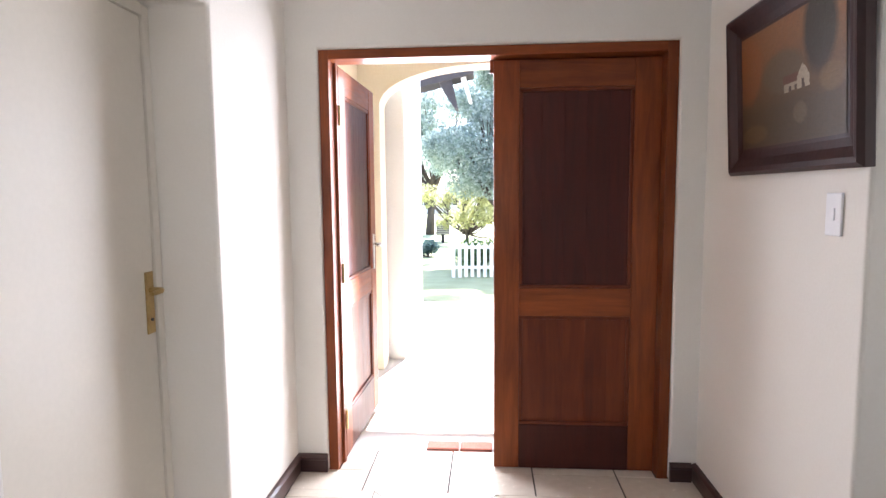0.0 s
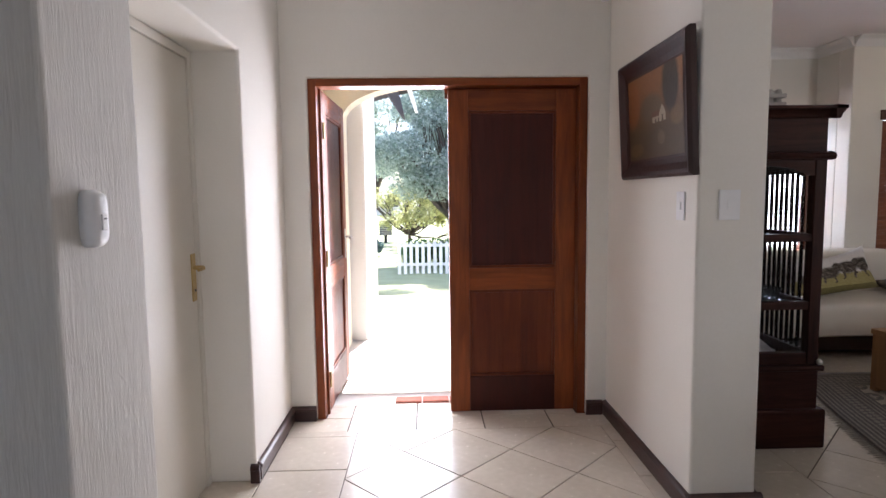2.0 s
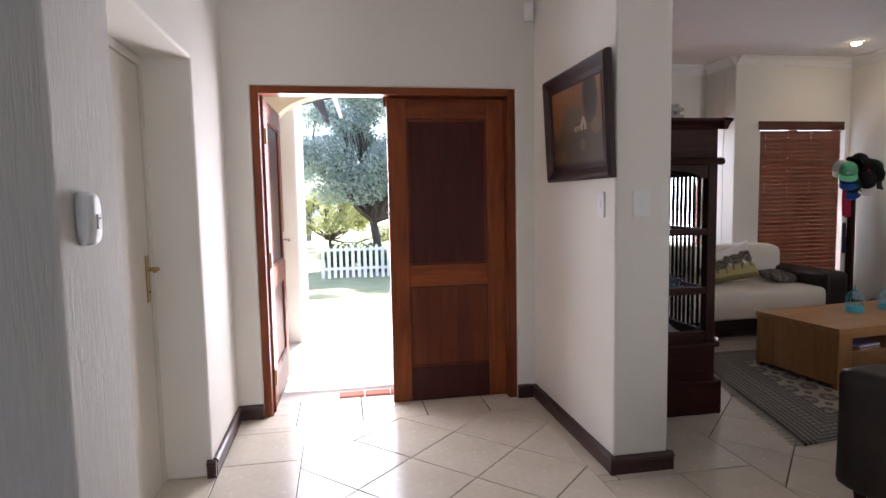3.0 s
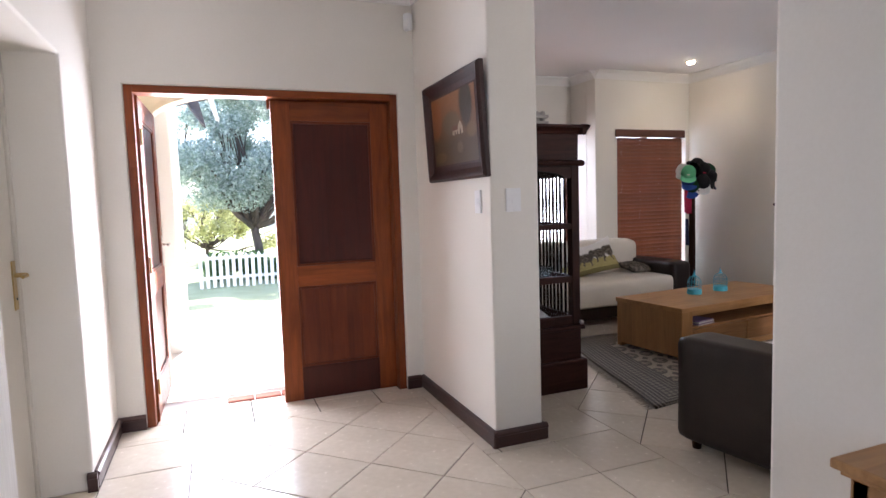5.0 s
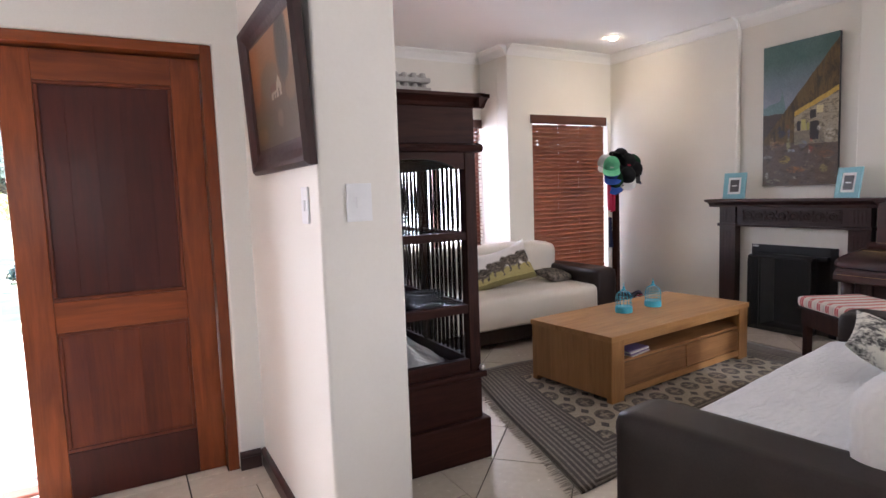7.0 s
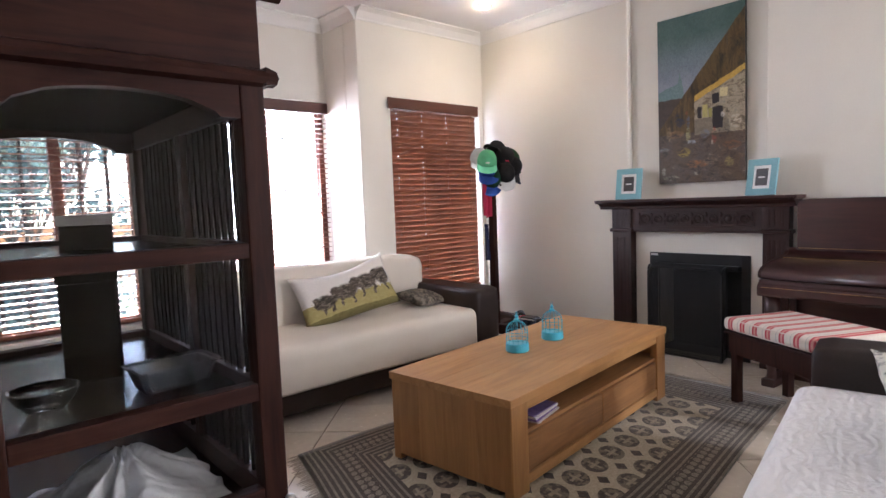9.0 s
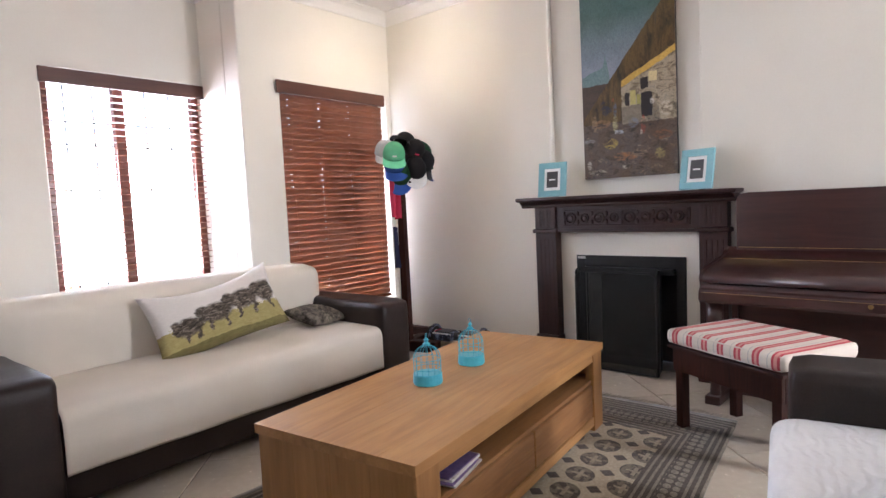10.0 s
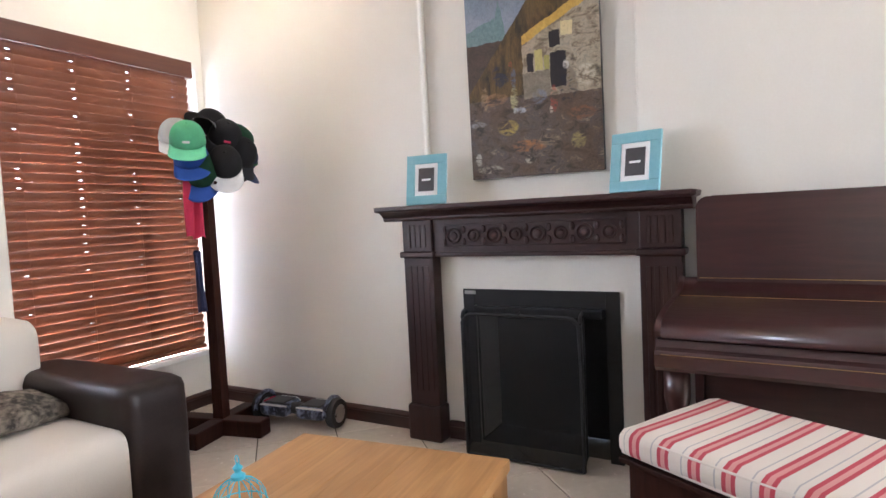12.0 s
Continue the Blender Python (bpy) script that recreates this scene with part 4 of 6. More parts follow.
def venetian(x0, x1, z0, z1, y, tilt, label, pitch=0.048):
    """Wooden venetian blind: valance, tilted slats with cord slots, ladder tapes, bottom rail."""
    b = thing("venetian_blind", label, "blind", Matrix.Translation((x0, y, z0)))
    W, H = x1 - x0, z1 - z0
    part("valance", box(-0.015, -0.05, H - 0.10, W + 0.015, -0.03, H, 0.004), M["valance"], b, "moulded dark reddish wood valance")
    part("bottom_rail", box(0, -0.025, 0, W, 0.025, 0.022, 0.004), M["slat"], b)
    slots = [W * 0.09, W * 0.36, W * 0.64, W * 0.91]
    hw, sw, t = 0.0275, 0.0013, 0.0034

    def crowned(a, b, y0, y1, bm):
        """A strip of a slat, its face bowed a little along its width."""
        n = 5
        ys = [y0 + (y1 - y0) * q / n for q in range(n + 1)]
        bow = [0.006 * (1 - (yy / hw) ** 2) for yy in ys]
        outline = [(yy, -zz - t / 2) for yy, zz in zip(ys, bow)] + [(yy, -zz + t / 2) for yy, zz in reversed(list(zip(ys, bow)))]
        return extrude(outline, "x", a, b, bm)

    def slat_mesh(holes):
        """A slat with cord slots at some of the ladder cords."""
        us = [0.0]
        for q in holes:
            us += [q - 0.010, q + 0.010]
        us.append(W)
        bm = bmesh.new()
        for i in range(len(us) - 1):
            if i % 2 == 0:
                crowned(us[i], us[i + 1], -hw, hw, bm)
            else:
                crowned(us[i], us[i + 1], -hw, -sw, bm)
                crowned(us[i], us[i + 1], sw, hw, bm)
        return mesh_of(bm, "slat", M["slat"])

    kinds = [slat_mesh(h) for h in (slots, slots[:2], slots[1:], [slots[0], slots[2]], [slots[1], slots[3]], slots[2:], [])]
    z = 0.045
    while z < H - 0.118:
        s = new("slat", random.choice(kinds))
        s.parent = b
        s.matrix_basis = pose(0, random.uniform(-0.001, 0.001), z, tilt + random.uniform(-0.7, 0.7), 0, random.uniform(-0.04, 0.04))
        z += pitch
    for s in slots:
        part("ladder_cord", tube([(s, 0, 0.02), (s, 0, H - 0.08)], 0.0014, 5), M["slat"], b)
        for yy in (-0.027, 0.027):
            part("ladder_cord", tube([(s + 0.012, yy, 0.02), (s + 0.012, yy, H - 0.08)], 0.0012, 5), M["slat"], b)
    return b


venetian(4.57, 5.672, 0.375, 2.2, 4.945, -69, "closed reddish brown wooden venetian blind over the window", 0.0485)
venetian(3.175, 4.25, 0.64, 2.2, 5.505, 4, "open reddish brown wooden venetian blind in the bay", 0.046)
venetian(1.565, 2.615, 0.44, 2.2, 5.505, 4, "open reddish brown wooden venetian blind behind the cabinet", 0.046)

# ---- outside ----
slab("ground", -400, 5.75, -0.5, 400, 800, -0.30, M["lawn"], "open lawn reaching to the distance", "ground")
slab("porch_floor", -2.2, 2.88, -0.2, 2.6, 5.75, -0.03, M["paving"], "pale paved porch floor", "porch")
slab("driveway", -6, 5.75, -0.32, 7, 8.7, -0.27, M["paving"], "sunlit pale concrete drive", "driveway")
slab("patio", 0.5, -9, -0.2, 7, -2.65, -0.04, M["paving"], "pale paved patio", "patio")
slab("porch_ceiling", -1.2, 2.88, 2.62, 1.05, 4.7, 2.7, M["yellow_wall"], "cream yellow porch ceiling", "ceiling")
slab("wall_porch_west", -1.2, 2.88, -0.03, -0.97, 4.42, 2.62, M["yellow_wall"], "cream yellow rendered porch wall", "wall")


def arch_wall():
    bm = bmesh.new()
    xl, xr, spring, rise = -0.80, 0.90, 2.10, 0.30
    pts = [(-1.2, -0.03), (xl, -0.03), (xl, spring)]
    n = 22
    for i in range(1, n):
        a = math.pi * (1 - i / n)
        pts.append(((xl + xr) / 2 + (xr - xl) / 2 * math.cos(a), spring + rise * math.sin(a)))
    pts += [(xr, spring), (xr, -0.03), (1.05, -0.03), (1.05, 2.62), (-1.2, 2.62)]
    return extrude(pts, "y", 4.42, 4.66, bm)


tagged(part("wall_porch_arch", arch_wall(), M["yellow_wall"]), "cream yellow rendered porch arch", "arch", kind="structure")

wing = thing("house_wing", "white rendered house wing with a dark eave", "house")
part("wall", box(-4.5, 4.75, -0.3, -1.0, 9.0, 2.75), M["white_render"], wing)
part("corner_pier", box(-1.0, 4.75, -0.3, -0.65, 6.0, 2.75, 0.02), M["white_render"], wing)
part("rafter", extrude([(-0.70, 3.05), (-0.46, 3.05), (-0.355, 2.56), (-0.40, 2.58)], "y", 7.9, 8.25), M["roof"], wing)
part("rafter", extrude([(-0.34, 3.05), (-0.26, 3.05), (-0.16, 2.66), (-0.20, 2.66)], "y", 7.95, 8.2), M["cream_render"], wing)
part("eave", extrude([(-1.3, 2.80), (-0.9, 2.84), (-0.14, 3.02), (-0.14, 3.10), (-2.8, 3.9), (-4.8, 2.95), (-4.8, 2.8)], "y", 7.85, 8.3), M["roof"], wing)

fence = thing("picket_fence", "white painted picket fence on the lawn", "fence")
for z in (-0.12, 0.29):
    part("rail", box(-0.69, 11.53, z, 6.0, 11.57, z + 0.06, 0.005), M["fence"], fence)
bm = bmesh.new()
extrude([(-0.035, -0.29), (0.035, -0.29), (0.035, 0.37), (0, 0.42), (-0.035, 0.37)], "y", -0.012, 0.012, bm)
picket = mesh_of(bm, "picket", M["fence"])
for i in range(50):
    o = new("picket", picket)
    o.parent = fence
    o.location = (-0.64 + i * 0.128, 11.515, random.uniform(-0.01, 0.01))


def leaves(centres, count, size, seed):
    """Many small folded leaves scattered over clumps, as one crown."""
    rng = np.random.default_rng(seed)
    c = np.array([q[:3] for q in centres])
    r = np.array([q[3] for q in centres])
    pick = rng.choice(len(c), count, p=r ** 2 / (r ** 2).sum())
    d = rng.normal(size=(count, 3))
    d /= np.linalg.norm(d, axis=1)[:, None]
    pos = c[pick] + d * (r[pick] * rng.uniform(0.05, 1.5, count) ** 0.55)[:, None] * np.array([1, 1, 0.8])
    a, b = rng.normal(size=(count, 3)), rng.normal(size=(count, 3))
    a /= np.linalg.norm(a, axis=1)[:, None]
    b = np.cross(a, b)
    b /= np.linalg.norm(b, axis=1)[:, None]
    s = (size * rng.uniform(0.6, 1.3, count))[:, None]
    verts = np.stack([pos - a * s, pos - b * s * 0.45, pos + a * s, pos + b * s * 0.45], 1).reshape(-1, 3)
    faces = np.arange(count * 4).reshape(-1, 4)
    me = bpy.data.meshes.new("crown")
    me.from_pydata(verts.tolist(), [], faces.tolist())
    return me


def tree(name, x, y, z, trunk_h, crown, count, leaf, material, label, seed, lean=0.0, trunk_r=0.17):
    rng = random.Random(seed)
    t = thing(name, label, "tree")
    bm = bmesh.new()
    top = Vector((x + lean, y, z + trunk_h))
    tube([(x, y, z), (x + lean * 0.3, y, z + trunk_h * 0.4), top], [trunk_r * 1.25, trunk_r, trunk_r * 0.9], 10, bm)
    for cx, cy, cz, r in crown:
        if (Vector((cx, cy, cz)) - top).length > 2.6 and count > 20000:
            continue
        tip = Vector((cx, cy, cz))
        mid = top.lerp(tip, 0.5) + Vector((rng.uniform(-0.25, 0.25), rng.uniform(-0.2, 0.2), rng.uniform(-0.25, 0.05)))
        tube([top - Vector((0, 0, 0.1)), top.lerp(mid, 0.5) + Vector((rng.uniform(-.1, .1), 0, -0.08)), mid, tip], [trunk_r * 0.62, trunk_r * 0.45, trunk_r * 0.3, 0.02], 7, bm)
        for _ in range(4):
            e = tip + Vector((rng.uniform(-1, 1), rng.uniform(-1, 1), rng.uniform(-0.4, 0.8))) * r * 0.8
            tube([mid, mid.lerp(e, 0.55) + Vector((0, 0, 0.08)), e], [trunk_r * 0.2, trunk_r * 0.12, 0.01], 5, bm)
    part("trunk", bm, M["bark"], t, smooth=True)
    me = leaves(crown, count, leaf, seed)
    me.materials.append(material)
    c = new("crown", me)
    c.parent = t
    return t


rng = random.Random(4)
crown = [(0.95 + rng.uniform(-2.25, 2.8), 13.5 + rng.uniform(-1.3, 1.7), 3.0 + rng.uniform(-1.45, 2.3), rng.uniform(0.24, 0.56)) for _ in range(100)]
tree("garden_tree", 0.70, 13.2, -0.3, 1.25, crown, 150000, 0.045, M["leaf_grey"], "broad grey-green tree with a forked dark trunk", 3, -0.16, 0.105)
crown = [(rng.uniform(-2.6, 1.4), 18.5 + rng.uniform(-1.2, 1.2), 0.75 + rng.uniform(-0.6, 0.9), rng.uniform(0.18, 0.42)) for _ in range(22)]
tree("yellow_shrub", -0.6, 18.5, -0.3, 0.5, crown, 8000, 0.06, M["leaf_yellow"], "airy yellow-green shrub behind the fence", 7, 0.0, 0.06)
crown = [(-2.5 + rng.uniform(-1.6, 1.6), 24 + rng.uniform(-1.2, 1.2), 3.4 + rng.uniform(-1.2, 1.8), rng.uniform(0.5, 0.9)) for _ in range(18)]
tree("far_tree", -2.35, 24, -0.3, 1.9, crown, 16000, 0.09, M["leaf_grey"], "grey-green street tree in the distance", 9, 0.15, 0.16)
vent = thing("slatted_box", "dark slatted meter box on a post across the garden", "meter box", Matrix.Translation((-1.5, 20, -0.3)))
part("post", box(-0.05, -0.04, 0, 0.05, 0.04, 0.28, 0.008), M["black_iron"], vent)
part("body", box(-0.22, -0.10, 0.28, 0.22, 0.10, 0.66, 0.01), M["roof"], vent)
for i in range(5):
    part("slat", box(-0.20, -0.115, 0.31 + i * 0.066, 0.20, -0.10, 0.35 + i * 0.066, 0.004), M["grey_box"], vent)
crown = [(rng.uniform(-1.2, 3.5), 12.6 + rng.uniform(-0.2, 0.3), 0.02 + rng.uniform(-0.2, 0.12), rng.uniform(0.22, 0.36)) for _ in range(14)]
tree("low_hedge", 1.2, 12.6, -0.3, 0.15, crown, 7000, 0.05, M["leaf_green"], "low green hedge behind the picket fence", 11, 0.0, 0.04)

far = thing("far_house", "white house across the road with dark windows", "house")
part("wall", box(-14, 50, -0.3, 7, 58, 2.2), M["cream_render"], far)
part("parapet", box(-14.2, 49.8, 2.2, 7.2, 58.2, 2.45, 0.02), M["cream_render"], far)
for x in (-8.2, -6.0, -3.5, 2.0):
    w = part("window", box(x, 49.95, 0.4, x + 1.1, 50.0, 1.5, 0.01, 1), M["far_glass"], far)
    part("frame", box(x + 0.5, 49.92, 0.4, x + 0.56, 49.95, 1.5), M["fence"], w)
slab("garden_wall", 1.6, 15.6, -0.3, 6.5, 15.85, 1.05, M["terracotta"], "low orange brick garden wall behind the tree", "wall")


crown = [(2.25 + rng.uniform(-0.9, 0.8), 8.2 + rng.uniform(-0.5, 0.5), 1.0 + rng.uniform(-0.9, 1.5), rng.uniform(0.28, 0.5)) for _ in range(22)]
tree("garden_shrub", 2.25, 8.2, -0.3, 0.6, crown, 6000, 0.06, M["leaf_dark"], "leafy dark green shrub outside the bay window", 17, 0.0, 0.05)
crown = [(-1.55 + rng.uniform(-0.25, 0.25), 15.4 + rng.uniform(-0.2, 0.2), -0.1 + rng.uniform(-0.05, 0.12), rng.uniform(0.12, 0.2)) for _ in range(7)]
tree("low_shrub", -1.55, 15.4, -0.3, 0.1, crown, 1500, 0.04, M["leaf_dark"], "small dark bluish shrub on the lawn", 13, 0.0, 0.03)

# ---- hall things ----
def framed_picture():
    """Landscape oil in a deep dark frame, hung on the east hall wall; local x runs along the wall, z up, y out of the wall."""
    f = thing("framed_painting", "small landscape oil painting in a deep dark frame", "painting", pose(1.034, 1.845, 1.765, 0, 0, -90) @ pose(0, 0, 0, 3, 0, 0))
    W, H, t = 0.84, 0.60, 0.085
    prof = [(0, 0), (0, 0.026), (0.014, 0.04), (0.03, 0.036), (0.06, 0.02), (t, 0.014), (t, 0)]
    for axis, sgn in (("x", 1), ("x", -1), ("z", 1), ("z", -1)):
        bm = bmesh.new()
        L, D = (W, H) if axis == "x" else (H, W)
        rings = []
        for end in (-1, 1):
            ring = []
            for u, v in prof:
                along, across = end * (L / 2 - u), sgn * (D / 2 - u)
                ring.append(bm.verts.new((along, -v, across) if axis == "x" else (across, -v, along)))
            rings.append(ring)
        n = len(prof)
        for i in range(n):
            bm.faces.new((rings[0][i], rings[0][(i + 1) % n], rings[1][(i + 1) % n], rings[1][i]))
        bmesh.ops.recalc_face_normals(bm, faces=list(bm.faces))
        part("frame_side", bm, M["mantel_z"], f)
    part("slip", box(-W / 2 + t - 0.006, -0.013, -H / 2 + t - 0.006, W / 2 - t + 0.006, -0.006, H / 2 - t + 0.006), M["mantel"], f, "dark inner slip")
    part("canvas", sheet(1, 1, lambda u, v: (-W / 2 + t + 0.012 + u * (W - 2 * t - 0.024), -0.0155, -H / 2 + t + 0.012 + v * (H - 2 * t - 0.024))), M["cottage_art"], f, "dusky landscape with a white cottage")
    return f


framed_picture()


def switch(m, w, h, label, rockers=1):
    s = thing("light_switch", label, "switch", m)
    part("plate", box(-w / 2, -0.009, -h / 2, w / 2, -0.001, h / 2, 0.003), M["plastic"], s)
    for i in range(rockers):
        x = (i - (rockers - 1) / 2) * 0.028
        part("rocker", box(x - 0.011, -0.013, -0.018, x + 0.011, -0.009, 0.018, 0.0015), M["plastic"], s)
    return s


switch(pose(1.188, 1.45, 1.34, 0, 0, 0), 0.088, 0.125, "white plastic light switch on the pier end")
switch(pose(1.055, 1.595, 1.335, 0, 0, -90), 0.075, 0.125, "white plastic light switch under the painting")
ic = thing("door_intercom", "white plastic intercom unit on the brushed plaster wall", "intercom", pose(-0.943, 0.60, 1.345, 0, 0, 90))


def pebble(w, h, d, n=40):
    """A soft oblong shell bulging out of the wall towards -y."""
    bm = bmesh.new()
    rings = []
    for s, y in ((1.0, -0.001), (1.0, -d * 0.45), (0.96, -d * 0.7), (0.86, -d * 0.88), (0.66, -d * 0.97), (0.3, -d)):
        ring = []
        for q in range(n):
            a = 2 * math.pi * q / n
            c, e = math.cos(a), math.sin(a)
            ring.append(bm.verts.new((s * w / 2 * math.copysign(abs(c) ** 0.55, c), y, s * h / 2 * math.copysign(abs(e) ** 0.55, e))))
        rings.append(ring)
    for a, b in zip(rings, rings[1:]):
        for q in range(n):
            bm.faces.new((a[q], a[(q + 1) % n], b[(q + 1) % n], b[q]))
    bm.faces.new(rings[-1])
    bm.faces.new(rings[0][::-1])
    bmesh.ops.recalc_face_normals(bm, faces=list(bm.faces))
    return bm


part("housing", pebble(0.078, 0.148, 0.042), M["plastic"], ic, smooth=True)
part("button", box(-0.012, -0.046, -0.03, 0.012, -0.039, 0.012, 0.003), M["plastic"], ic)
part("indicator", box(-0.005, -0.0475, -0.002, 0.005, -0.0455, 0.002), M["dark_plastic"], ic)
pir = thing("alarm_sensor", "cream plastic alarm sensor in the wall corner", "sensor", pose(1.02, 2.585, 2.575, 0, 0, -45))
b = extrude([(-0.03, 0.0), (0.03, 0.0), (0.03, -0.03), (0.018, -0.045), (-0.018, -0.045), (-0.03, -0.03)], "z", -0.055, 0.055)
bmesh.ops.bevel(b, geom=list(b.edges), offset=0.006, segments=2, affect="EDGES")
part("housing", b, M["plastic"], pir)
part("lens", box(-0.018, -0.05, -0.035, 0.018, -0.044, 0.01, 0.003), M["white_card"], pir)

con = thing("side_table", "narrow waxed pine side table against the hall wall", "table", Matrix.Translation((0.878, -1.16, -0.02)))
part("top", box(0, 0, 0.778, 0.18, 0.66, 0.80, 0.006), M["oak"], con)
part("top_moulding", box(0.014, 0.014, 0.765, 0.18, 0.646, 0.778, 0.004), M["oak"], con)
part("apron", box(0.03, 0.03, 0.67, 0.05, 0.63, 0.765, 0.002), M["oak_z"], con)
part("apron", box(0.05, 0.60, 0.67, 0.20, 0.62, 0.765, 0.002), M["oak"], con)
for x in (0.03, 0.17):
    for y in (0.025, 0.595):
        part("leg", box(x, y, 0.02, x + 0.04, y + 0.04, 0.765, 0.004), M["oak_z"], con)

# ---- display cabinet ----
def display_cabinet():
    """Tall dark cabinet, length along y, its end towards the hall. Front (+x) is barred with turned rods."""
    c = thing("display_cabinet", "tall dark wooden display cabinet with glazed ends and rod-barred doors", "cabinet", Matrix.Translation((1.40, 2.06, 0)))
    X, Y = 0.648, 1.10
    part("plinth", box(-0.0, -0.01, 0.0, X + 0.03, Y + 0.02, 0.215, 0.012), M["cab_x"], c)
    part("base_box", box(0.0, 0.02, 0.215, X - 0.005, Y, 0.425, 0.004), M["cab_x"], c)
    part("ledge", box(-0.005, 0.0, 0.425, X + 0.02, Y + 0.02, 0.455, 0.010, 3), M["cab_x"], c)
    part("corner_ball", lathe([(0.004, 0.455), (0.014, 0.462), (0.017, 0.472), (0.012, 0.484), (0.003, 0.488)], 14, (X + 0.0, 0.02)), M["steel"], c, "small bright metal ball")
    post = 0.062
    for x in (0.0, X - post):
        for y in (0.03, Y - post):
            part("post", box(x, y, 0.455, x + post, y + post, 1.56, 0.005), M["cab"], c)
    rails = [(0.455, 0.52), (0.755, 0.80), (1.125, 1.165)]
    for y in (0.035, Y - post + 0.005):
        for z0, z1 in rails:
            part("rail", box(post, y, z0, X - post, y + 0.045, z1, 0.004), M["cab_x"], c)
        a, b2 = post, X - post
        pts = [(a, 1.56), (a, 1.475), (a + 0.05, 1.475), (a + 0.065, 1.49)]
        for i in range(11):
            s = i / 10
            pts.append((a + 0.085 + s * (b2 - a - 0.17), 1.497 + 0.028 * math.sin(math.pi * s) ** 0.6))
        pts += [(b2 - 0.065, 1.49), (b2 - 0.05, 1.475), (b2, 1.475), (b2, 1.56)]
        part("arched_rail", extrude(pts, "y", y, y + 0.04), M["cab_x"], c)
        for z0, z1 in ((0.52, 0.755), (0.80, 1.125), (1.165, 1.53)):
            g = part("pane", box(post - 0.005, y + 0.018, z0, X - post + 0.005, y + 0.022, z1), M["pane"], c)
            g.visible_shadow = False
    for z0, z1 in [(0.455, 0.52), (0.755, 0.80), (1.125, 1.165), (1.49, 1.56)]:
        part("rail", box(X - post + 0.008, post + 0.03, z0, X - 0.012, Y - post, z1, 0.003), M["cab"], c)
        part("rail", box(0.012, post + 0.03, z0, post - 0.008, Y - post, z1, 0.003), M["cab"], c)
    part("meeting_stile", box(X - post + 0.006, Y / 2 - 0.02, 0.52, X - 0.008, Y / 2 + 0.02, 1.49, 0.004), M["cab"], c)
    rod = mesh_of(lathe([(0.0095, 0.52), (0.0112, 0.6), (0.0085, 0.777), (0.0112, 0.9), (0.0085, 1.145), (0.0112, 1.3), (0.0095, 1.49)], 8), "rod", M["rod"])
    n = 19
    for i in range(n):
        y = 0.12 + i * (Y - 0.22) / (n - 1)
        if abs(y - Y / 2) < 0.03:
            continue
        o = new("rod", rod)
        o.parent = c
        o.location = (X - 0.032 + random.uniform(-0.002, 0.002), y + random.uniform(-0.003, 0.003), 0)
    part("back_panel", box(0.002, 0.09, 0.455, 0.010, Y - 0.06, 1.56), M["cab"], c)
    for z in (0.76, 1.13):
        part("shelf", box(0.02, 0.08, z, X - 0.07, Y - 0.07, z + 0.02, 0.002), M["cab_shelf"], c, "polished dark shelf")
    # near-black sheet added below the top in place of the shade there
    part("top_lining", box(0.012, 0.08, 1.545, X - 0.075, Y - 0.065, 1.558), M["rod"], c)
    part("frieze", box(-0.0, 0.03, 1.56, X - 0.005, Y, 1.785, 0.003), M["cab_x"], c)
    prof = [(0.0, 1.555), (0.028, 1.56), (0.034, 1.575), (0.028, 1.59), (0.0, 1.6)]
    for nm, pr, ax, a, b2 in (("bead", [(0.03 - u, z) for u, z in prof], "x", -0.0, X + 0.025), ("bead", [(X - 0.005 + u, z) for u, z in prof], "y", 0.0, Y)):
        part(nm, extrude(pr, ax, a, b2), M["cab_x"], c)
    corn = [(0.0, 1.77), (0.012, 1.775), (0.02, 1.79), (0.045, 1.81), (0.06, 1.815), (0.06, 1.83), (0.0, 1.835)]
    part("cornice_moulding", extrude([(0.03 - u, z) for u, z in corn], "x", -0.0, X + 0.055), M["cab_x"], c)
    part("cornice_moulding", extrude([(X - 0.005 + u, z) for u, z in corn], "y", -0.03, Y + 0.04), M["cab"], c)
    part("top_board", box(0, 0.03, 1.785, X - 0.005, Y, 1.832), M["cab_x"], c)
    return c


display_cabinet()


def egg_tray(m, label):
    t = thing("egg_tray", label, "tray", m)
    b = box(0, 0, 0, 0.29, 0.29, 0.022, 0.006)
    for i in range(6):
        for j in range(6):
            lathe([(0.020, 0.02), (0.014, 0.044), (0.005, 0.048)], 8, (0.03 + i * 0.046, 0.03 + j * 0.046), b)
    part("tray", b, M["grey_box"], t)
    return t


egg_tray(pose(1.53, 2.08, 1.835, 0, 0, 3), "grey moulded pulp tray on the cabinet top")
egg_tray(pose(1.52, 2.09, 1.876, 0, 0, -2), "grey moulded pulp tray stacked on another tray")


def stack_of(name, label, category, m, sizes, mats):
    s = thing(name, label, category, m)
    z = 0
    for i, (w, d, h) in enumerate(sizes):
        o = part("sheet", box(-w / 2, -d / 2, 0, w / 2, d / 2, h, min(0.004, h * 0.3)), mats[i % len(mats)], s)
        o.matrix_basis = pose(random.uniform(-0.01, 0.01), random.uniform(-0.01, 0.01), z, 0, 0, random.uniform(-6, 6))
        z += h + 0.0005
    return s


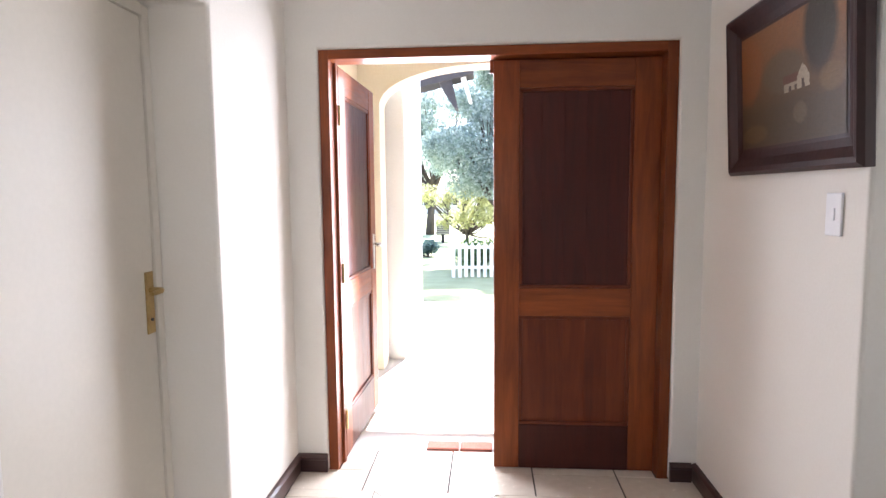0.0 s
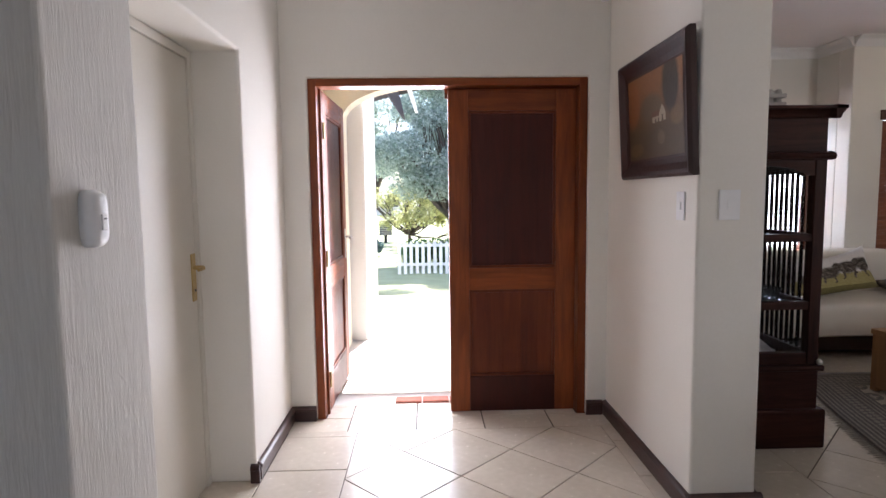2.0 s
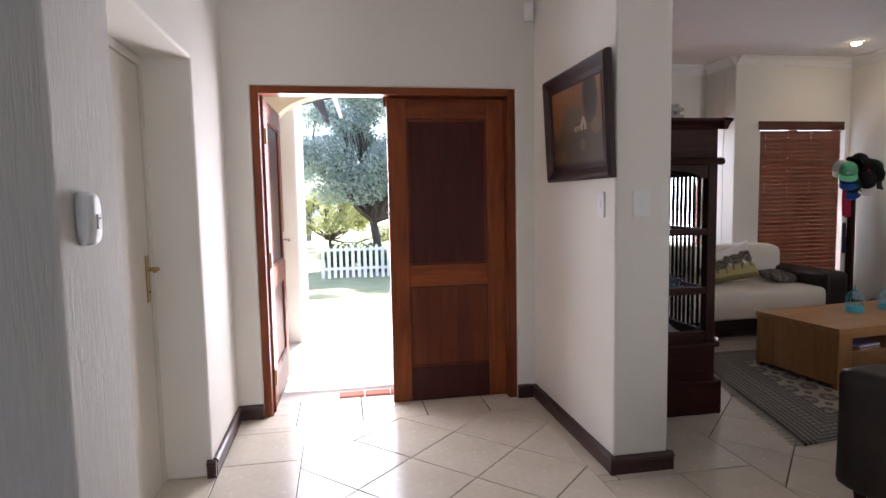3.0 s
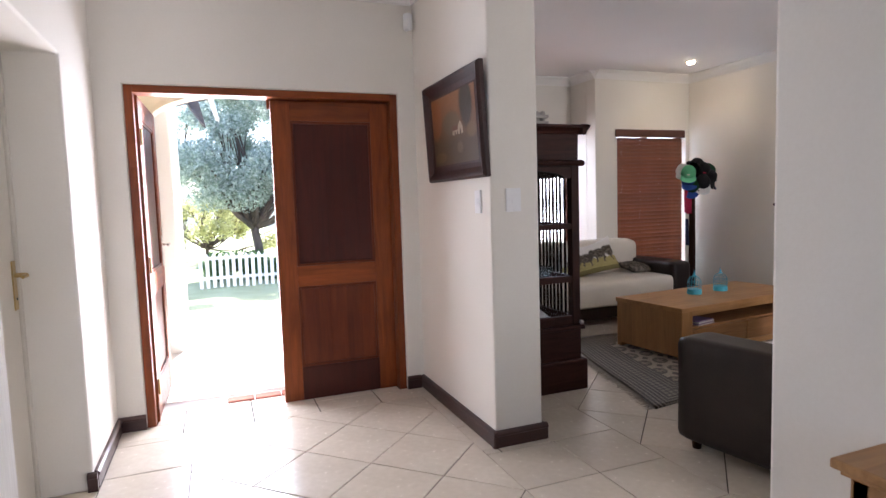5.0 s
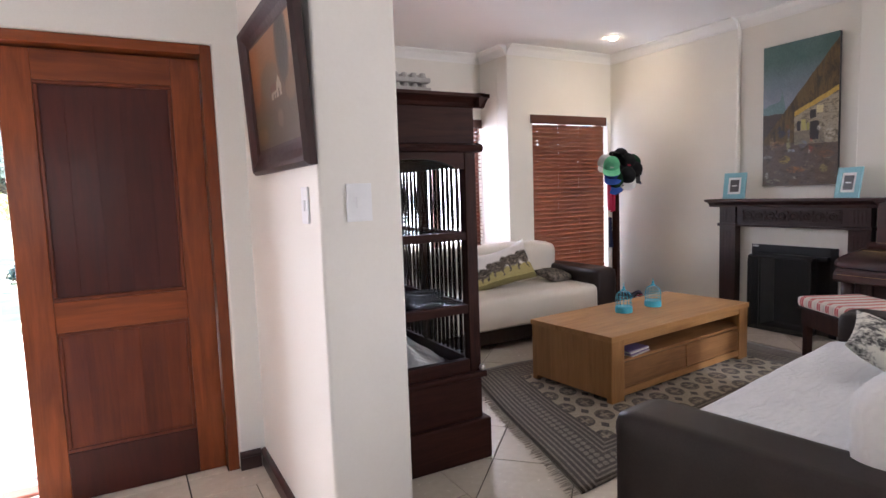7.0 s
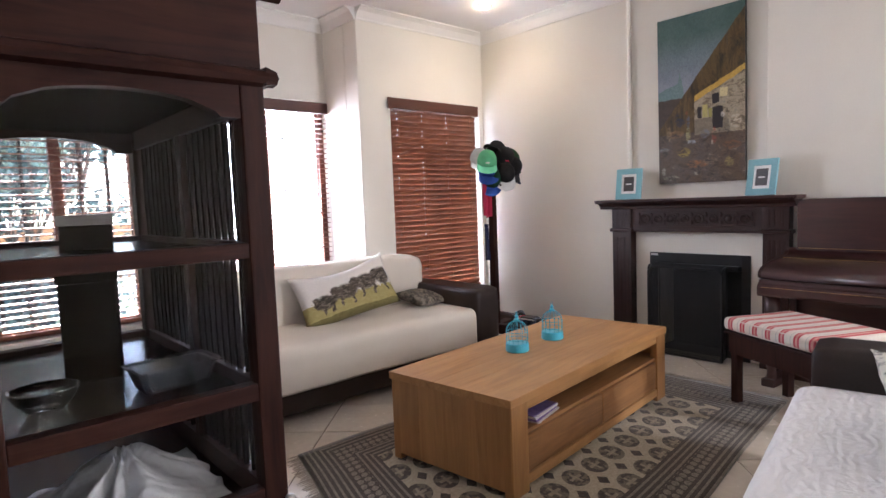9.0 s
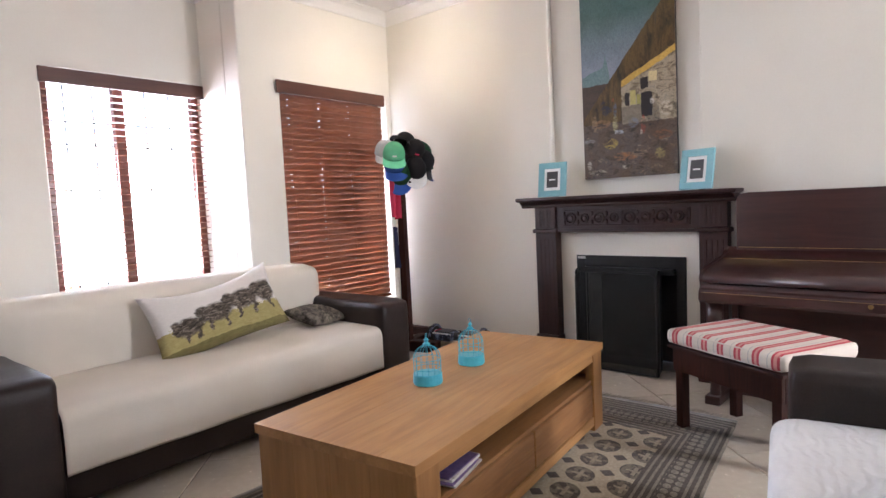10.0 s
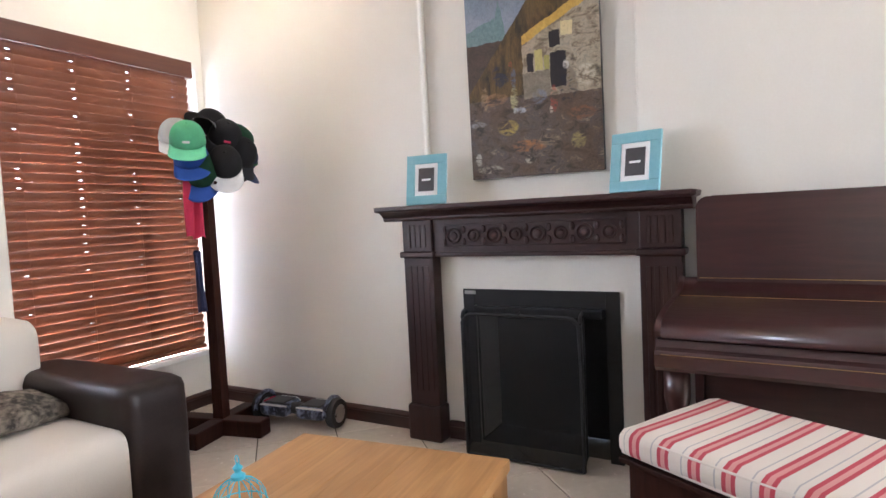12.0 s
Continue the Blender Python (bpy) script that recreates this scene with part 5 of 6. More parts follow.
def ribbed_mound(m, w, d, h, label):
    """A white tent-like mound with sharp falling folds and a loose hem."""
    def place(u, v):
        a, b = 2 * u - 1, 2 * v - 1
        r = min(1.0, math.hypot(a, b * 0.9))
        ang = math.atan2(b, a)
        fold = 0.5 + 0.5 * math.sin(ang * 9 + 2.2 * math.sin(ang * 3))
        z = h * (1 - r) ** 0.9 * (0.72 + 0.28 * fold) + 0.016 * fold * r * (1 - r * 0.4)
        z += 0.012 * noise.noise(Vector((a * 4, b * 4, 1.7)))
        return (a * w / 2 * (0.94 + 0.06 * fold), b * d / 2 * (0.94 + 0.06 * fold), max(0.006, z))
    c = tagged(part("folded_linen", sheet(70, 60, place, thick=0.004), M["white_cover"], smooth=True), label, "linen")
    c.matrix_basis = m
    return c


# cloth-like mound added in place of a pile of ribbed glass plates
ribbed_mound(pose(1.74, 2.44, 0.457), 0.46, 0.44, 0.17, "white ribbed mound standing in for glass plates in the cabinet bottom")


def bowl(m, r, h, label, material):
    o = tagged(part("glass_bowl", lathe([(r * 0.35, 0.0), (r * 0.5, h * 0.1), (r * 0.85, h * 0.55), (r, h), (r * 0.95, h), (r * 0.78, h * 0.55), (r * 0.4, h * 0.16)], 24), material, smooth=True), label, "bowl")
    o.matrix_basis = m
    return o


bowl(pose(1.56, 2.34, 0.781), 0.075, 0.06, "clear cut glass bowl on a cabinet shelf", M["glass"])


def oblong_dish(m, label):
    """Straight-sided oven dish with flared rim."""
    d = thing("serving_dish", label, "dish", m)
    bm = bmesh.new()
    rings = []
    for w, h, z in ((0.080, 0.045, 0.0), (0.086, 0.050, 0.008), (0.102, 0.064, 0.058), (0.112, 0.074, 0.062), (0.112, 0.074, 0.066), (0.098, 0.060, 0.062), (0.081, 0.045, 0.012)):
        rings.append([bm.verts.new((sx * (w - 0.012 * (1 - k)), sy * (h - 0.012 * k), z)) for sx, sy, k in ((1, -1, 1), (1, 1, 1), (1, 1, 0), (-1, 1, 0), (-1, 1, 1), (-1, -1, 1), (-1, -1, 0), (1, -1, 0))])
    for a, b in zip(rings, rings[1:]):
        for q in range(8):
            bm.faces.new((a[q], a[(q + 1) % 8], b[(q + 1) % 8], b[q]))
    bm.faces.new(rings[0][::-1])
    bm.faces.new(rings[-1])
    part("dish", bm, M["frosted"], d, smooth=False)
    return d


oblong_dish(pose(1.85, 2.33, 0.781, 0, 0, 3), "pale frosted oblong dish on a cabinet shelf")


def storage_box(m, w, d, h, label, lid):
    b = thing("storage_box", label, "box", m)
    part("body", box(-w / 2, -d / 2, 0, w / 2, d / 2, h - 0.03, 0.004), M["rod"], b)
    part("lid", box(-w / 2 - 0.004, -d / 2 - 0.004, h - 0.03, w / 2 + 0.004, d / 2 + 0.004, h, 0.004), lid, b)
    return b


storage_box(pose(1.73, 2.66, 0.781, 0, 0, -14), 0.14, 0.22, 0.31, "tall charcoal card box on a cabinet shelf", M["rod"])
storage_box(pose(1.74, 2.68, 1.151, 0, 0, -12), 0.13, 0.24, 0.10, "charcoal card box with a pale lid on the upper cabinet shelf", M["grey_box"])

# ---- sofas ----
def puffy(x0, y0, z0, x1, y1, z1, r, wob=0.006, cuts=10, seed=0):
    """A soft block: rounded edges, slightly swollen, uneven faces."""
    bm = bmesh.new()
    bmesh.ops.create_cube(bm, size=2)
    bmesh.ops.subdivide_edges(bm, edges=list(bm.edges), cuts=cuts, use_grid_fill=True)
    hx, hy, hz = (x1 - x0) / 2, (y1 - y0) / 2, (z1 - z0) / 2
    c = Vector(((x0 + x1) / 2, (y0 + y1) / 2, (z0 + z1) / 2))
    for v in bm.verts:
        p = Vector((v.co.x * hx, v.co.y * hy, v.co.z * hz))
        core = Vector((max(-hx + r, min(hx - r, p.x)), max(-hy + r, min(hy - r, p.y)), max(-hz + r, min(hz - r, p.z))))
        d = p - core
        if d.length > 1e-6:
            p = core + d.normalized() * min(r, max(d.length, r * 0.999))
        n = noise.noise_vector(Vector((p.x * 3 + seed, p.y * 3, p.z * 3))) * wob
        v.co = c + p + n
    for f in bm.faces:
        f.smooth = True
    return bm


def drape(x0, x1, pts, folds, seed, nx=90, scallop=0.0):
    """A cloth laid over a profile of (y, z) points, from x0 to x1, with small folds."""
    L = [0.0]
    for a, b in zip(pts, pts[1:]):
        L.append(L[-1] + math.hypot(b[0] - a[0], b[1] - a[1]))

    def place(u, v):
        s = v * L[-1]
        i = max(k for k in range(len(L)) if L[k] <= s + 1e-9)
        i = min(i, len(pts) - 2)
        f = (s - L[i]) / max(1e-9, L[i + 1] - L[i])
        y, z = pts[i][0] + f * (pts[i + 1][0] - pts[i][0]), pts[i][1] + f * (pts[i + 1][1] - pts[i][1])
        x = x0 + u * (x1 - x0)
        n = noise.noise(Vector((x * 2.2 + seed, s * 2.5, seed))) * folds + noise.noise(Vector((x * 7 + seed, s * 5, 3))) * folds * 0.35
        hang = max(0.0, 1 - v * L[-1] / 0.2)
        return (x, y - abs(n) * 0.6 * hang, z + n + (scallop * math.sin(x * 9 + seed) * hang if v < 0.02 else 0))

    bm = sheet(nx, 60, place, thick=0.006)
    return bm


def rounded(pts, r=0.05, n=5):
    """Rounds the inner corners of an open outline."""
    out = [pts[0]]
    for a, b, c in zip(pts, pts[1:], pts[2:]):
        A, B, C = Vector(a), Vector(b), Vector(c)
        d1, d2 = (A - B), (C - B)
        k1, k2 = min(r, d1.length * 0.45), min(r, d2.length * 0.45)
        p, q = B + d1.normalized() * k1, B + d2.normalized() * k2
        for i in range(n + 1):
            t = i / n
            w = (1 - t) ** 2 * p + 2 * t * (1 - t) * B + t * t * q
            out.append((w.x, w.y))
    out.append(pts[-1])
    return out


def sofa(m, W, label, cover, cover_label, arm_h, seat_z, back_z, depth, drop, armw=0.27, front_set=0.0, seed=1, ripple=0.006):
    """Leather sofa with a cloth cover over seat and back. Local: x along it, y=0 at the front, y to the back."""
    s = thing("sofa", label, "sofa", m)
    part("base", box(0.04, 0.05, 0.055, W - 0.04, depth - 0.03, seat_z - 0.10, 0.02), M["leather"], s)
    for x0, x1 in ((0, armw), (W - armw, W)):
        part("armrest", puffy(x0, 0.0, 0.05, x1, depth - 0.12, arm_h, 0.045, 0.006, 12, seed + x0), M["leather"], s)
    part("seat_cushion", puffy(armw + 0.004, 0.02 + front_set, seat_z - 0.20, W - armw - 0.004, depth - 0.30, seat_z - 0.012, 0.05, 0.004, 12, seed), M["leather"], s)
    part("backrest", puffy(armw - 0.10, depth - 0.36, 0.2, W - armw + 0.10, depth - 0.02, back_z, 0.10, 0.012, 18, seed + 3), cover, s, "back wrapped in the same cover")
    f = front_set
    prof = rounded([(0.008 + f, drop), (0.005 + f, seat_z - 0.03), (0.05 + f, seat_z + 0.002), (depth - 0.40, seat_z + 0.006), (depth - 0.34, seat_z - 0.01)], 0.05)
    part("throw_cover", drape(armw - 0.005, W - armw + 0.005, prof, ripple, seed, 110), cover, s, cover_label)
    for x in (0.08, W - 0.08):
        for y in (0.08, depth - 0.2):
            part("foot", lathe([(0.022, 0.0), (0.028, 0.055)], 12, (x, y)), M["cab"], s)
    return s


sofa(pose(2.36, 3.65, 0, 0, 0, 0.6), 2.25, "dark leather sofa under a cream cotton cover below the bay window", M["cover"], "cream cotton sofa cover", 0.60, 0.455, 0.83, 1.02, 0.20, 0.26, 0.0, 1, 0.007)
sofa(pose(4.30, 1.475, 0, 0, 0, 190), 2.42, "dark scuffed leather sofa with a white quilted cover", M["white_cover"], "white quilted cotton cover with wavy stitching", 0.60, 0.43, 0.80, 0.98, 0.16, 0.26, -0.062, 5, 0.008)


def pillow(name, m, w, h, t, material, label, seed=0, sag=0.0):
    """A stuffed cushion: two bulging sides that meet in a seam, corners drawn out. Local: x wide, z high, y thick."""
    bm = bmesh.new()
    lay = bm.loops.layers.uv.verify()
    n = 20
    for side in (-1, 1):
        g = [[None] * (n + 1) for _ in range(n + 1)]
        for i in range(n + 1):
            for j in range(n + 1):
                a, b = 2 * i / n - 1, 2 * j / n - 1
                bulge = (max(0, 1 - a * a) * max(0, 1 - b * b)) ** 0.42
                px = a * w / 2 * (1 - 0.06 * (1 - b * b))
                pz = b * h / 2 * (1 - 0.07 * (1 - a * a)) - sag * (1 - a * a) * (b > 0) * b
                k = noise.noise(Vector((a * 2.5 + seed, b * 2.5, side))) * 0.012
                g[i][j] = bm.verts.new((px, side * (bulge * t / 2 + k * bulge), pz))
        for i in range(n):
            for j in range(n):
                q = (g[i][j], g[i + 1][j], g[i + 1][j + 1], g[i][j + 1])
                f = bm.faces.new(q if side < 0 else q[::-1])
                f.smooth = True
                ids = ((i, j), (i + 1, j), (i + 1, j + 1), (i, j + 1))
                for lp, (a, b) in zip(f.loops, ids if side < 0 else ids[::-1]):
                    lp[lay].uv = (a / n, b / n)
    bmesh.ops.remove_doubles(bm, verts=list(bm.verts), dist=0.0005)
    ob = tagged(part(name, bm, material), label, "cushion")
    ob.matrix_basis = m
    return ob


pillow("cushion", pose(3.55, 4.15, 0.655, -24, -9, -3), 0.76, 0.40, 0.17, M["herd"], "long white cushion printed with dark shapes on yellow grass", 1, 0.05)
pillow("cushion", pose(4.20, 4.12, 0.52, -78, 4, 12), 0.34, 0.28, 0.11, M["dapple"], "small mottled dark cushion lying on the sofa", 4)
pillow("cushion", pose(3.58, 0.92, 0.56, 60, 12, 200), 0.42, 0.42, 0.14, M["dapple_pale"], "pale mottled cushion on the white covered sofa", 6)

# ---- coffee table ----
def coffee_table():
    c = thing("coffee_table", "chunky waxed oak coffee table with shelf and two drawers", "table", pose(3.84, 2.65, 0.012, 0, 0, 6))
    W, D, H = 1.62, 0.72, 0.43
    w, d = W / 2, D / 2
    n = 5
    for i in range(n):
        part("top_board", box(-w, -d + i * D / n, H - 0.035, w, -d + (i + 1) * D / n - 0.0002, H, 0.0008, 1), M["oak"], c)
    for x0, x1 in ((-w + 0.008, -w + 0.038), (w - 0.038, w - 0.008)):
        m = 4
        for i in range(m):
            part("side_board", box(x0, -d + 0.012 + i * (D - 0.024) / m, 0.03, x1, -d + 0.012 + (i + 1) * (D - 0.024) / m - 0.0003, H - 0.036, 0.0008, 1), M["oak_z"], c)
    for x0, x1 in ((-w + 0.010, -w + 0.13), (w - 0.13, w - 0.010)):
        part("corner_post", box(x0, -d + 0.006, 0.0, x1, -d + 0.05, H - 0.036, 0.004), M["oak_z"], c)
        part("corner_post", box(x0, d - 0.05, 0.0, x1, d - 0.006, H - 0.036, 0.004), M["oak_z"], c)
    part("front_rail", box(-w + 0.131, -d + 0.008, H - 0.075, w - 0.131, -d + 0.04, H - 0.036, 0.003), M["oak"], c)
    part("bottom_rail", box(-w + 0.131, -d + 0.008, 0.03, w - 0.131, -d + 0.04, 0.075, 0.003), M["oak"], c)
    part("shelf", box(-w + 0.04, -d + 0.02, 0.245, w - 0.04, d - 0.03, 0.262, 0.002), M["oak_drawer"], c)
    part("back_panel", box(-w + 0.04, d - 0.03, 0.03, w - 0.04, d - 0.012, H - 0.036), M["oak"], c)
    part("underside", box(-w + 0.04, -d + 0.06, 0.03, w - 0.04, d - 0.03, 0.045), M["oak_drawer"], c)
    for x0, x1 in ((-w + 0.136, -0.004), (0.004, w - 0.136)):
        part("drawer", box(x0, -d + 0.012, 0.080, x1, -d + 0.036, 0.240, 0.006), M["oak_drawer"], c)
    return c


coffee_table()


def bird_cage(m, label):
    c = thing("bird_cage_lantern", label, "ornament", m)
    R, H = 0.058, 0.105
    part("base", lathe([(0.060, 0), (0.063, 0.006), (0.061, 0.042), (0.057, 0.045)], 28), M["aqua"], c)
    for i in range(14):
        a = 2 * math.pi * i / 14
        pts = [(R * math.cos(a), R * math.sin(a), 0.036), (R * math.cos(a), R * math.sin(a), H)]
        for k in range(1, 6):
            b = k / 5 * math.pi / 2
            pts.append((R * math.cos(b) * math.cos(a), R * math.cos(b) * math.sin(a), H + 0.058 * math.sin(b)))
        part("wire", tube(pts, 0.0013, 5), M["aqua"], c)
    for z in (0.065, H):
        part("hoop", tube([(R * math.cos(2 * math.pi * i / 28), R * math.sin(2 * math.pi * i / 28), z) for i in range(28)], 0.0016, 5, None, True), M["aqua"], c)
    part("finial", lathe([(0.014, H + 0.056), (0.016, H + 0.064), (0.006, H + 0.071), (0.011, H + 0.081), (0.003, H + 0.090)], 14), M["aqua"], c)
    part("ring", tube([(0.009 * math.cos(2 * math.pi * i / 14), 0, H + 0.098 + 0.009 * math.sin(2 * math.pi * i / 14)) for i in range(14)], 0.0016, 5, None, True), M["aqua"], c)
    return c


bird_cage(pose(3.685, 2.70, 0.442, 0, 0, 20), "small aqua wire bird cage ornament on the coffee table")
bird_cage(pose(4.02, 2.725, 0.442, 0, 0, 75), "small aqua wire bird cage ornament on the coffee table")
stack_of("magazine_pile", "untidy pile of magazines on the coffee table shelf", "magazines", pose(3.36, 2.40, 0.2745, 0, 0, 10), [(0.22, 0.28, 0.008), (0.21, 0.28, 0.006), (0.22, 0.27, 0.01), (0.20, 0.26, 0.006), (0.21, 0.27, 0.005)], [M["paper"], M["violet"], M["white_card"]])

# ---- rug ----
RC = {"lf": (2.20, 1.52), "lb": (2.68, 3.30), "rb": (5.12, 3.28), "rf": (5.08, 1.84)}


def rug_at(u, v):
    x = (1 - u) * ((1 - v) * RC["lf"][0] + v * RC["lb"][0]) + u * ((1 - v) * RC["rf"][0] + v * RC["rb"][0])
    y = (1 - u) * ((1 - v) * RC["lf"][1] + v * RC["lb"][1]) + u * ((1 - v) * RC["rf"][1] + v * RC["rb"][1])
    return (x + 0.006 * math.sin(v * 9), y + 0.006 * math.sin(u * 11), 0.0105 + 0.0012 * math.sin(u * 30) * math.sin(v * 17))


rug = thing("rug", "patterned brown and cream knotted rug with fringed ends", "rug")
part("carpet", sheet(60, 40, rug_at, thick=0.009), M["rug"], rug)
for u in (0, 1):
    bm = bmesh.new()
    for i in range(150):
        a = rug_at(u, (i + 0.5) / 150)
        s = -1 if u == 0 else 1
        j = random.uniform(-0.012, 0.012)
        tube([(a[0], a[1], 0.006), (a[0] + s * 0.03, a[1] + j * 0.5, 0.0045), (a[0] + s * random.uniform(0.05, 0.075), a[1] + j, 0.003)], [0.0025, 0.0025, 0.0012], 4, bm)
    part("fringe", bm, M["fringe"], rug, "pale knotted fringe")

# ---- fireplace ----
def fireplace():
    f = thing("fireplace_mantel", "dark carved wooden fireplace mantel with fluted posts", "mantel")
    X = 5.757
    for y0, y1 in ((3.185, 3.355), (2.02, 2.187)):
        part("post_foot", box(5.655, y0 - 0.012, 0.0, X, y1 + 0.012, 0.185, 0.012), M["mantel_z"], f)
        b = box(5.675, y0, 0.185, X, y1, 0.945, 0.004)
        n = 4
        for i in range(n):
            yy = y0 + 0.035 + i * (y1 - y0 - 0.07) / (n - 1)
            part("flute", extrude([(5.672, yy - 0.009), (5.676, yy - 0.011), (5.676, yy + 0.011), (5.672, yy + 0.009)], "z", 0.26, 0.90), M["mantel_z"], f)
        part("post", b, M["mantel_z"], f)
        part("post_band", box(5.655, y0 - 0.015, 0.945, X, y1 + 0.015, 0.975, 0.010, 3), M["mantel"], f)
        b = box(5.672, y0, 0.975, X, y1, 1.135, 0.006)
        for i in range(n):
            yy = y0 + 0.04 + i * (y1 - y0 - 0.08) / (n - 1)
            part("flute", box(5.668, yy - 0.008, 0.995, 5.674, yy + 0.008, 1.11, 0.002, 1), M["mantel_z"], f)
        part("capital", b, M["mantel_z"], f)
    part("frieze", box(5.69, 2.187, 0.955, X, 3.185, 1.135, 0.004), M["mantel"], f)
    part("lower_bead", box(5.678, 2.187, 0.948, 5.70, 3.185, 0.968, 0.006), M["mantel"], f)
    for i in range(8):
        y = 2.31 + i * 0.108
        r = 0.040 if i % 2 else 0.033
        b = lathe([(r, 0.0), (r, 0.008), (r * 0.82, 0.012), (r * 0.68, 0.004), (r * 0.5, 0.004), (r * 0.42, 0.010), (r * 0.3, 0.012), (0.003, 0.014)], 20)
        bmesh.ops.transform(b, matrix=pose(5.690, y, 1.05, 0, -90, 0), verts=list(b.verts))
        part("rosette", b, M["mantel"], f, "carved round rosette")
        for k in range(4):
            b = lathe([(0.003, 0), (0.013, 0.003), (0.010, 0.008), (0.002, 0.011)], 8)
            sy, sz = (1, -1)[k % 2], (1, -1)[k // 2]
            bmesh.ops.transform(b, matrix=pose(5.690, y + 0.052 * sy, 1.05 + 0.029 * sz, 0, -90, 0) @ Matrix.Diagonal((1.5, 0.8, 1, 1)), verts=list(b.verts))
            part("carved_leaf", b, M["mantel"], f)
    fr = bmesh.new()
    for y0, y1, z0, z1 in ((2.24, 3.12, 1.098, 1.108), (2.24, 3.12, 0.992, 1.002), (2.24, 2.25, 1.002, 1.098), (3.11, 3.12, 1.002, 1.098)):
        box(5.683, y0, z0, 5.692, y1, z1, 0.002, 1, fr)
    part("frieze_moulding", fr, M["mantel"], f)
    steps = [(5.788, 1.1305), (5.66, 1.132), (5.652, 1.142), (5.652, 1.15), (5.635, 1.165), (5.615, 1.178), (5.600, 1.182), (5.594, 1.19), (5.594, 1.203), (5.599, 1.208), (5.788, 1.208)]
    part("shelf", extrude(steps, "y", 1.975, 3.455), M["mantel"], f)
    for y, s in ((1.975, -1), (3.455, 1)):
        part("shelf_return", extrude([(y, 1.178), (y + s * 0.016, 1.184), (y + s * 0.02, 1.205), (y, 1.208)], "x", 5.598, 5.788), M["mantel"], f)
    return f


fireplace()
hb = thing("firebox", "black iron firebox set in the white surround", "fireplace", kind="structure")
for b in (box(5.748, 2.29, 0.0, 5.759, 2.352, 0.78, 0.002), box(5.748, 2.998, 0.0, 5.759, 3.06, 0.78, 0.002), box(5.748, 2.352, 0.70, 5.759, 2.998, 0.78, 0.002)):
    part("frame_side", b, M["black_iron"], hb)
part("lintel_hood", box(5.72, 2.36, 0.66, 5.80, 2.99, 0.70, 0.006), M["black_iron"], hb)
part("back_plate", box(6.02, 2.30, 0.0, 6.045, 3.05, 0.75), M["soot"], hb)
part("cheek", box(5.79, 2.335, 0.0, 6.02, 2.349, 0.74), M["soot"], hb)
part("cheek", box(5.79, 3.001, 0.0, 6.02, 3.015, 0.74), M["soot"], hb)
part("maker_plate", box(5.745, 2.99, 0.755, 5.748, 3.05, 0.772), M["steel"], hb, "small bright metal plate")

m, nt, p = mat("black_wire_mesh")
v = coords(nt, "Object", (1, 1, 1))
s = nt.nodes.new("ShaderNodeSeparateXYZ")
nt.links.new(v, s.inputs[0])
hole = math_node(nt, "MULTIPLY", math_node(nt, "GREATER_THAN", math_node(nt, "FRACT", math_node(nt, "MULTIPLY", s.outputs["X"], 260.0)), 0.42), math_node(nt, "GREATER_THAN", math_node(nt, "FRACT", math_node(nt, "MULTIPLY", s.outputs["Z"], 260.0)), 0.42))
p.inputs["Base Color"].default_value = (0.014, 0.014, 0.015, 1)
p.inputs["Metallic"].default_value, p.inputs["Roughness"].default_value = 0.4, 0.5
nt.links.new(math_node(nt, "SUBTRACT", 1.0, math_node(nt, "MULTIPLY", hole, 0.42)), p.inputs["Alpha"])
M["mesh"] = m


def fire_screen():
    """Three-fold spark screen: a wide front leaf and two wings turned back towards the wall."""
    s = thing("fire_screen", "black wire mesh folding fire screen standing before the hearth", "fire screen")

    def leaf(m, w, h):
        c = 0.05
        pts = [(0, 0, 0.012), (0, 0, h - c)] + [(c - c * math.cos(a * math.pi / 12), 0, h - c + c * math.sin(a * math.pi / 12)) for a in range(1, 6)] + [(c, 0, h), (w - c, 0, h)]
        pts += [(w - c + c * math.sin(a * math.pi / 12), 0, h - c + c * math.cos(a * math.pi / 12)) for a in range(1, 6)] + [(w, 0, h - c), (w, 0, 0.012)]
        fr = part("frame", tube(pts, 0.008, 8, None, True), M["black_iron"], s)
        fr.matrix_basis = m
        bm = bmesh.new()
        q = [(x, 0, z) for x, y, z in pts]
        vs = [bm.verts.new(a) for a in q]
        bm.faces.new(vs)
        o = part("mesh_panel", bm, M["mesh"], s)
        o.matrix_basis = m
        return m

    leaf(pose(5.59, 2.985, 0, 0, 0, -90), 0.555, 0.685)
    leaf(pose(5.59, 2.425, 0, 0, 0, 12) , 0.16, 0.685)
    leaf(pose(5.59, 2.99, 0, 0, 0, 20), 0.16, 0.685)
    part("pull_ring", lathe([(0.004, 0.686), (0.009, 0.694), (0.003, 0.702)], 10, (5.59, 2.70)), M["black_iron"], s)
    return s


fire_screen()


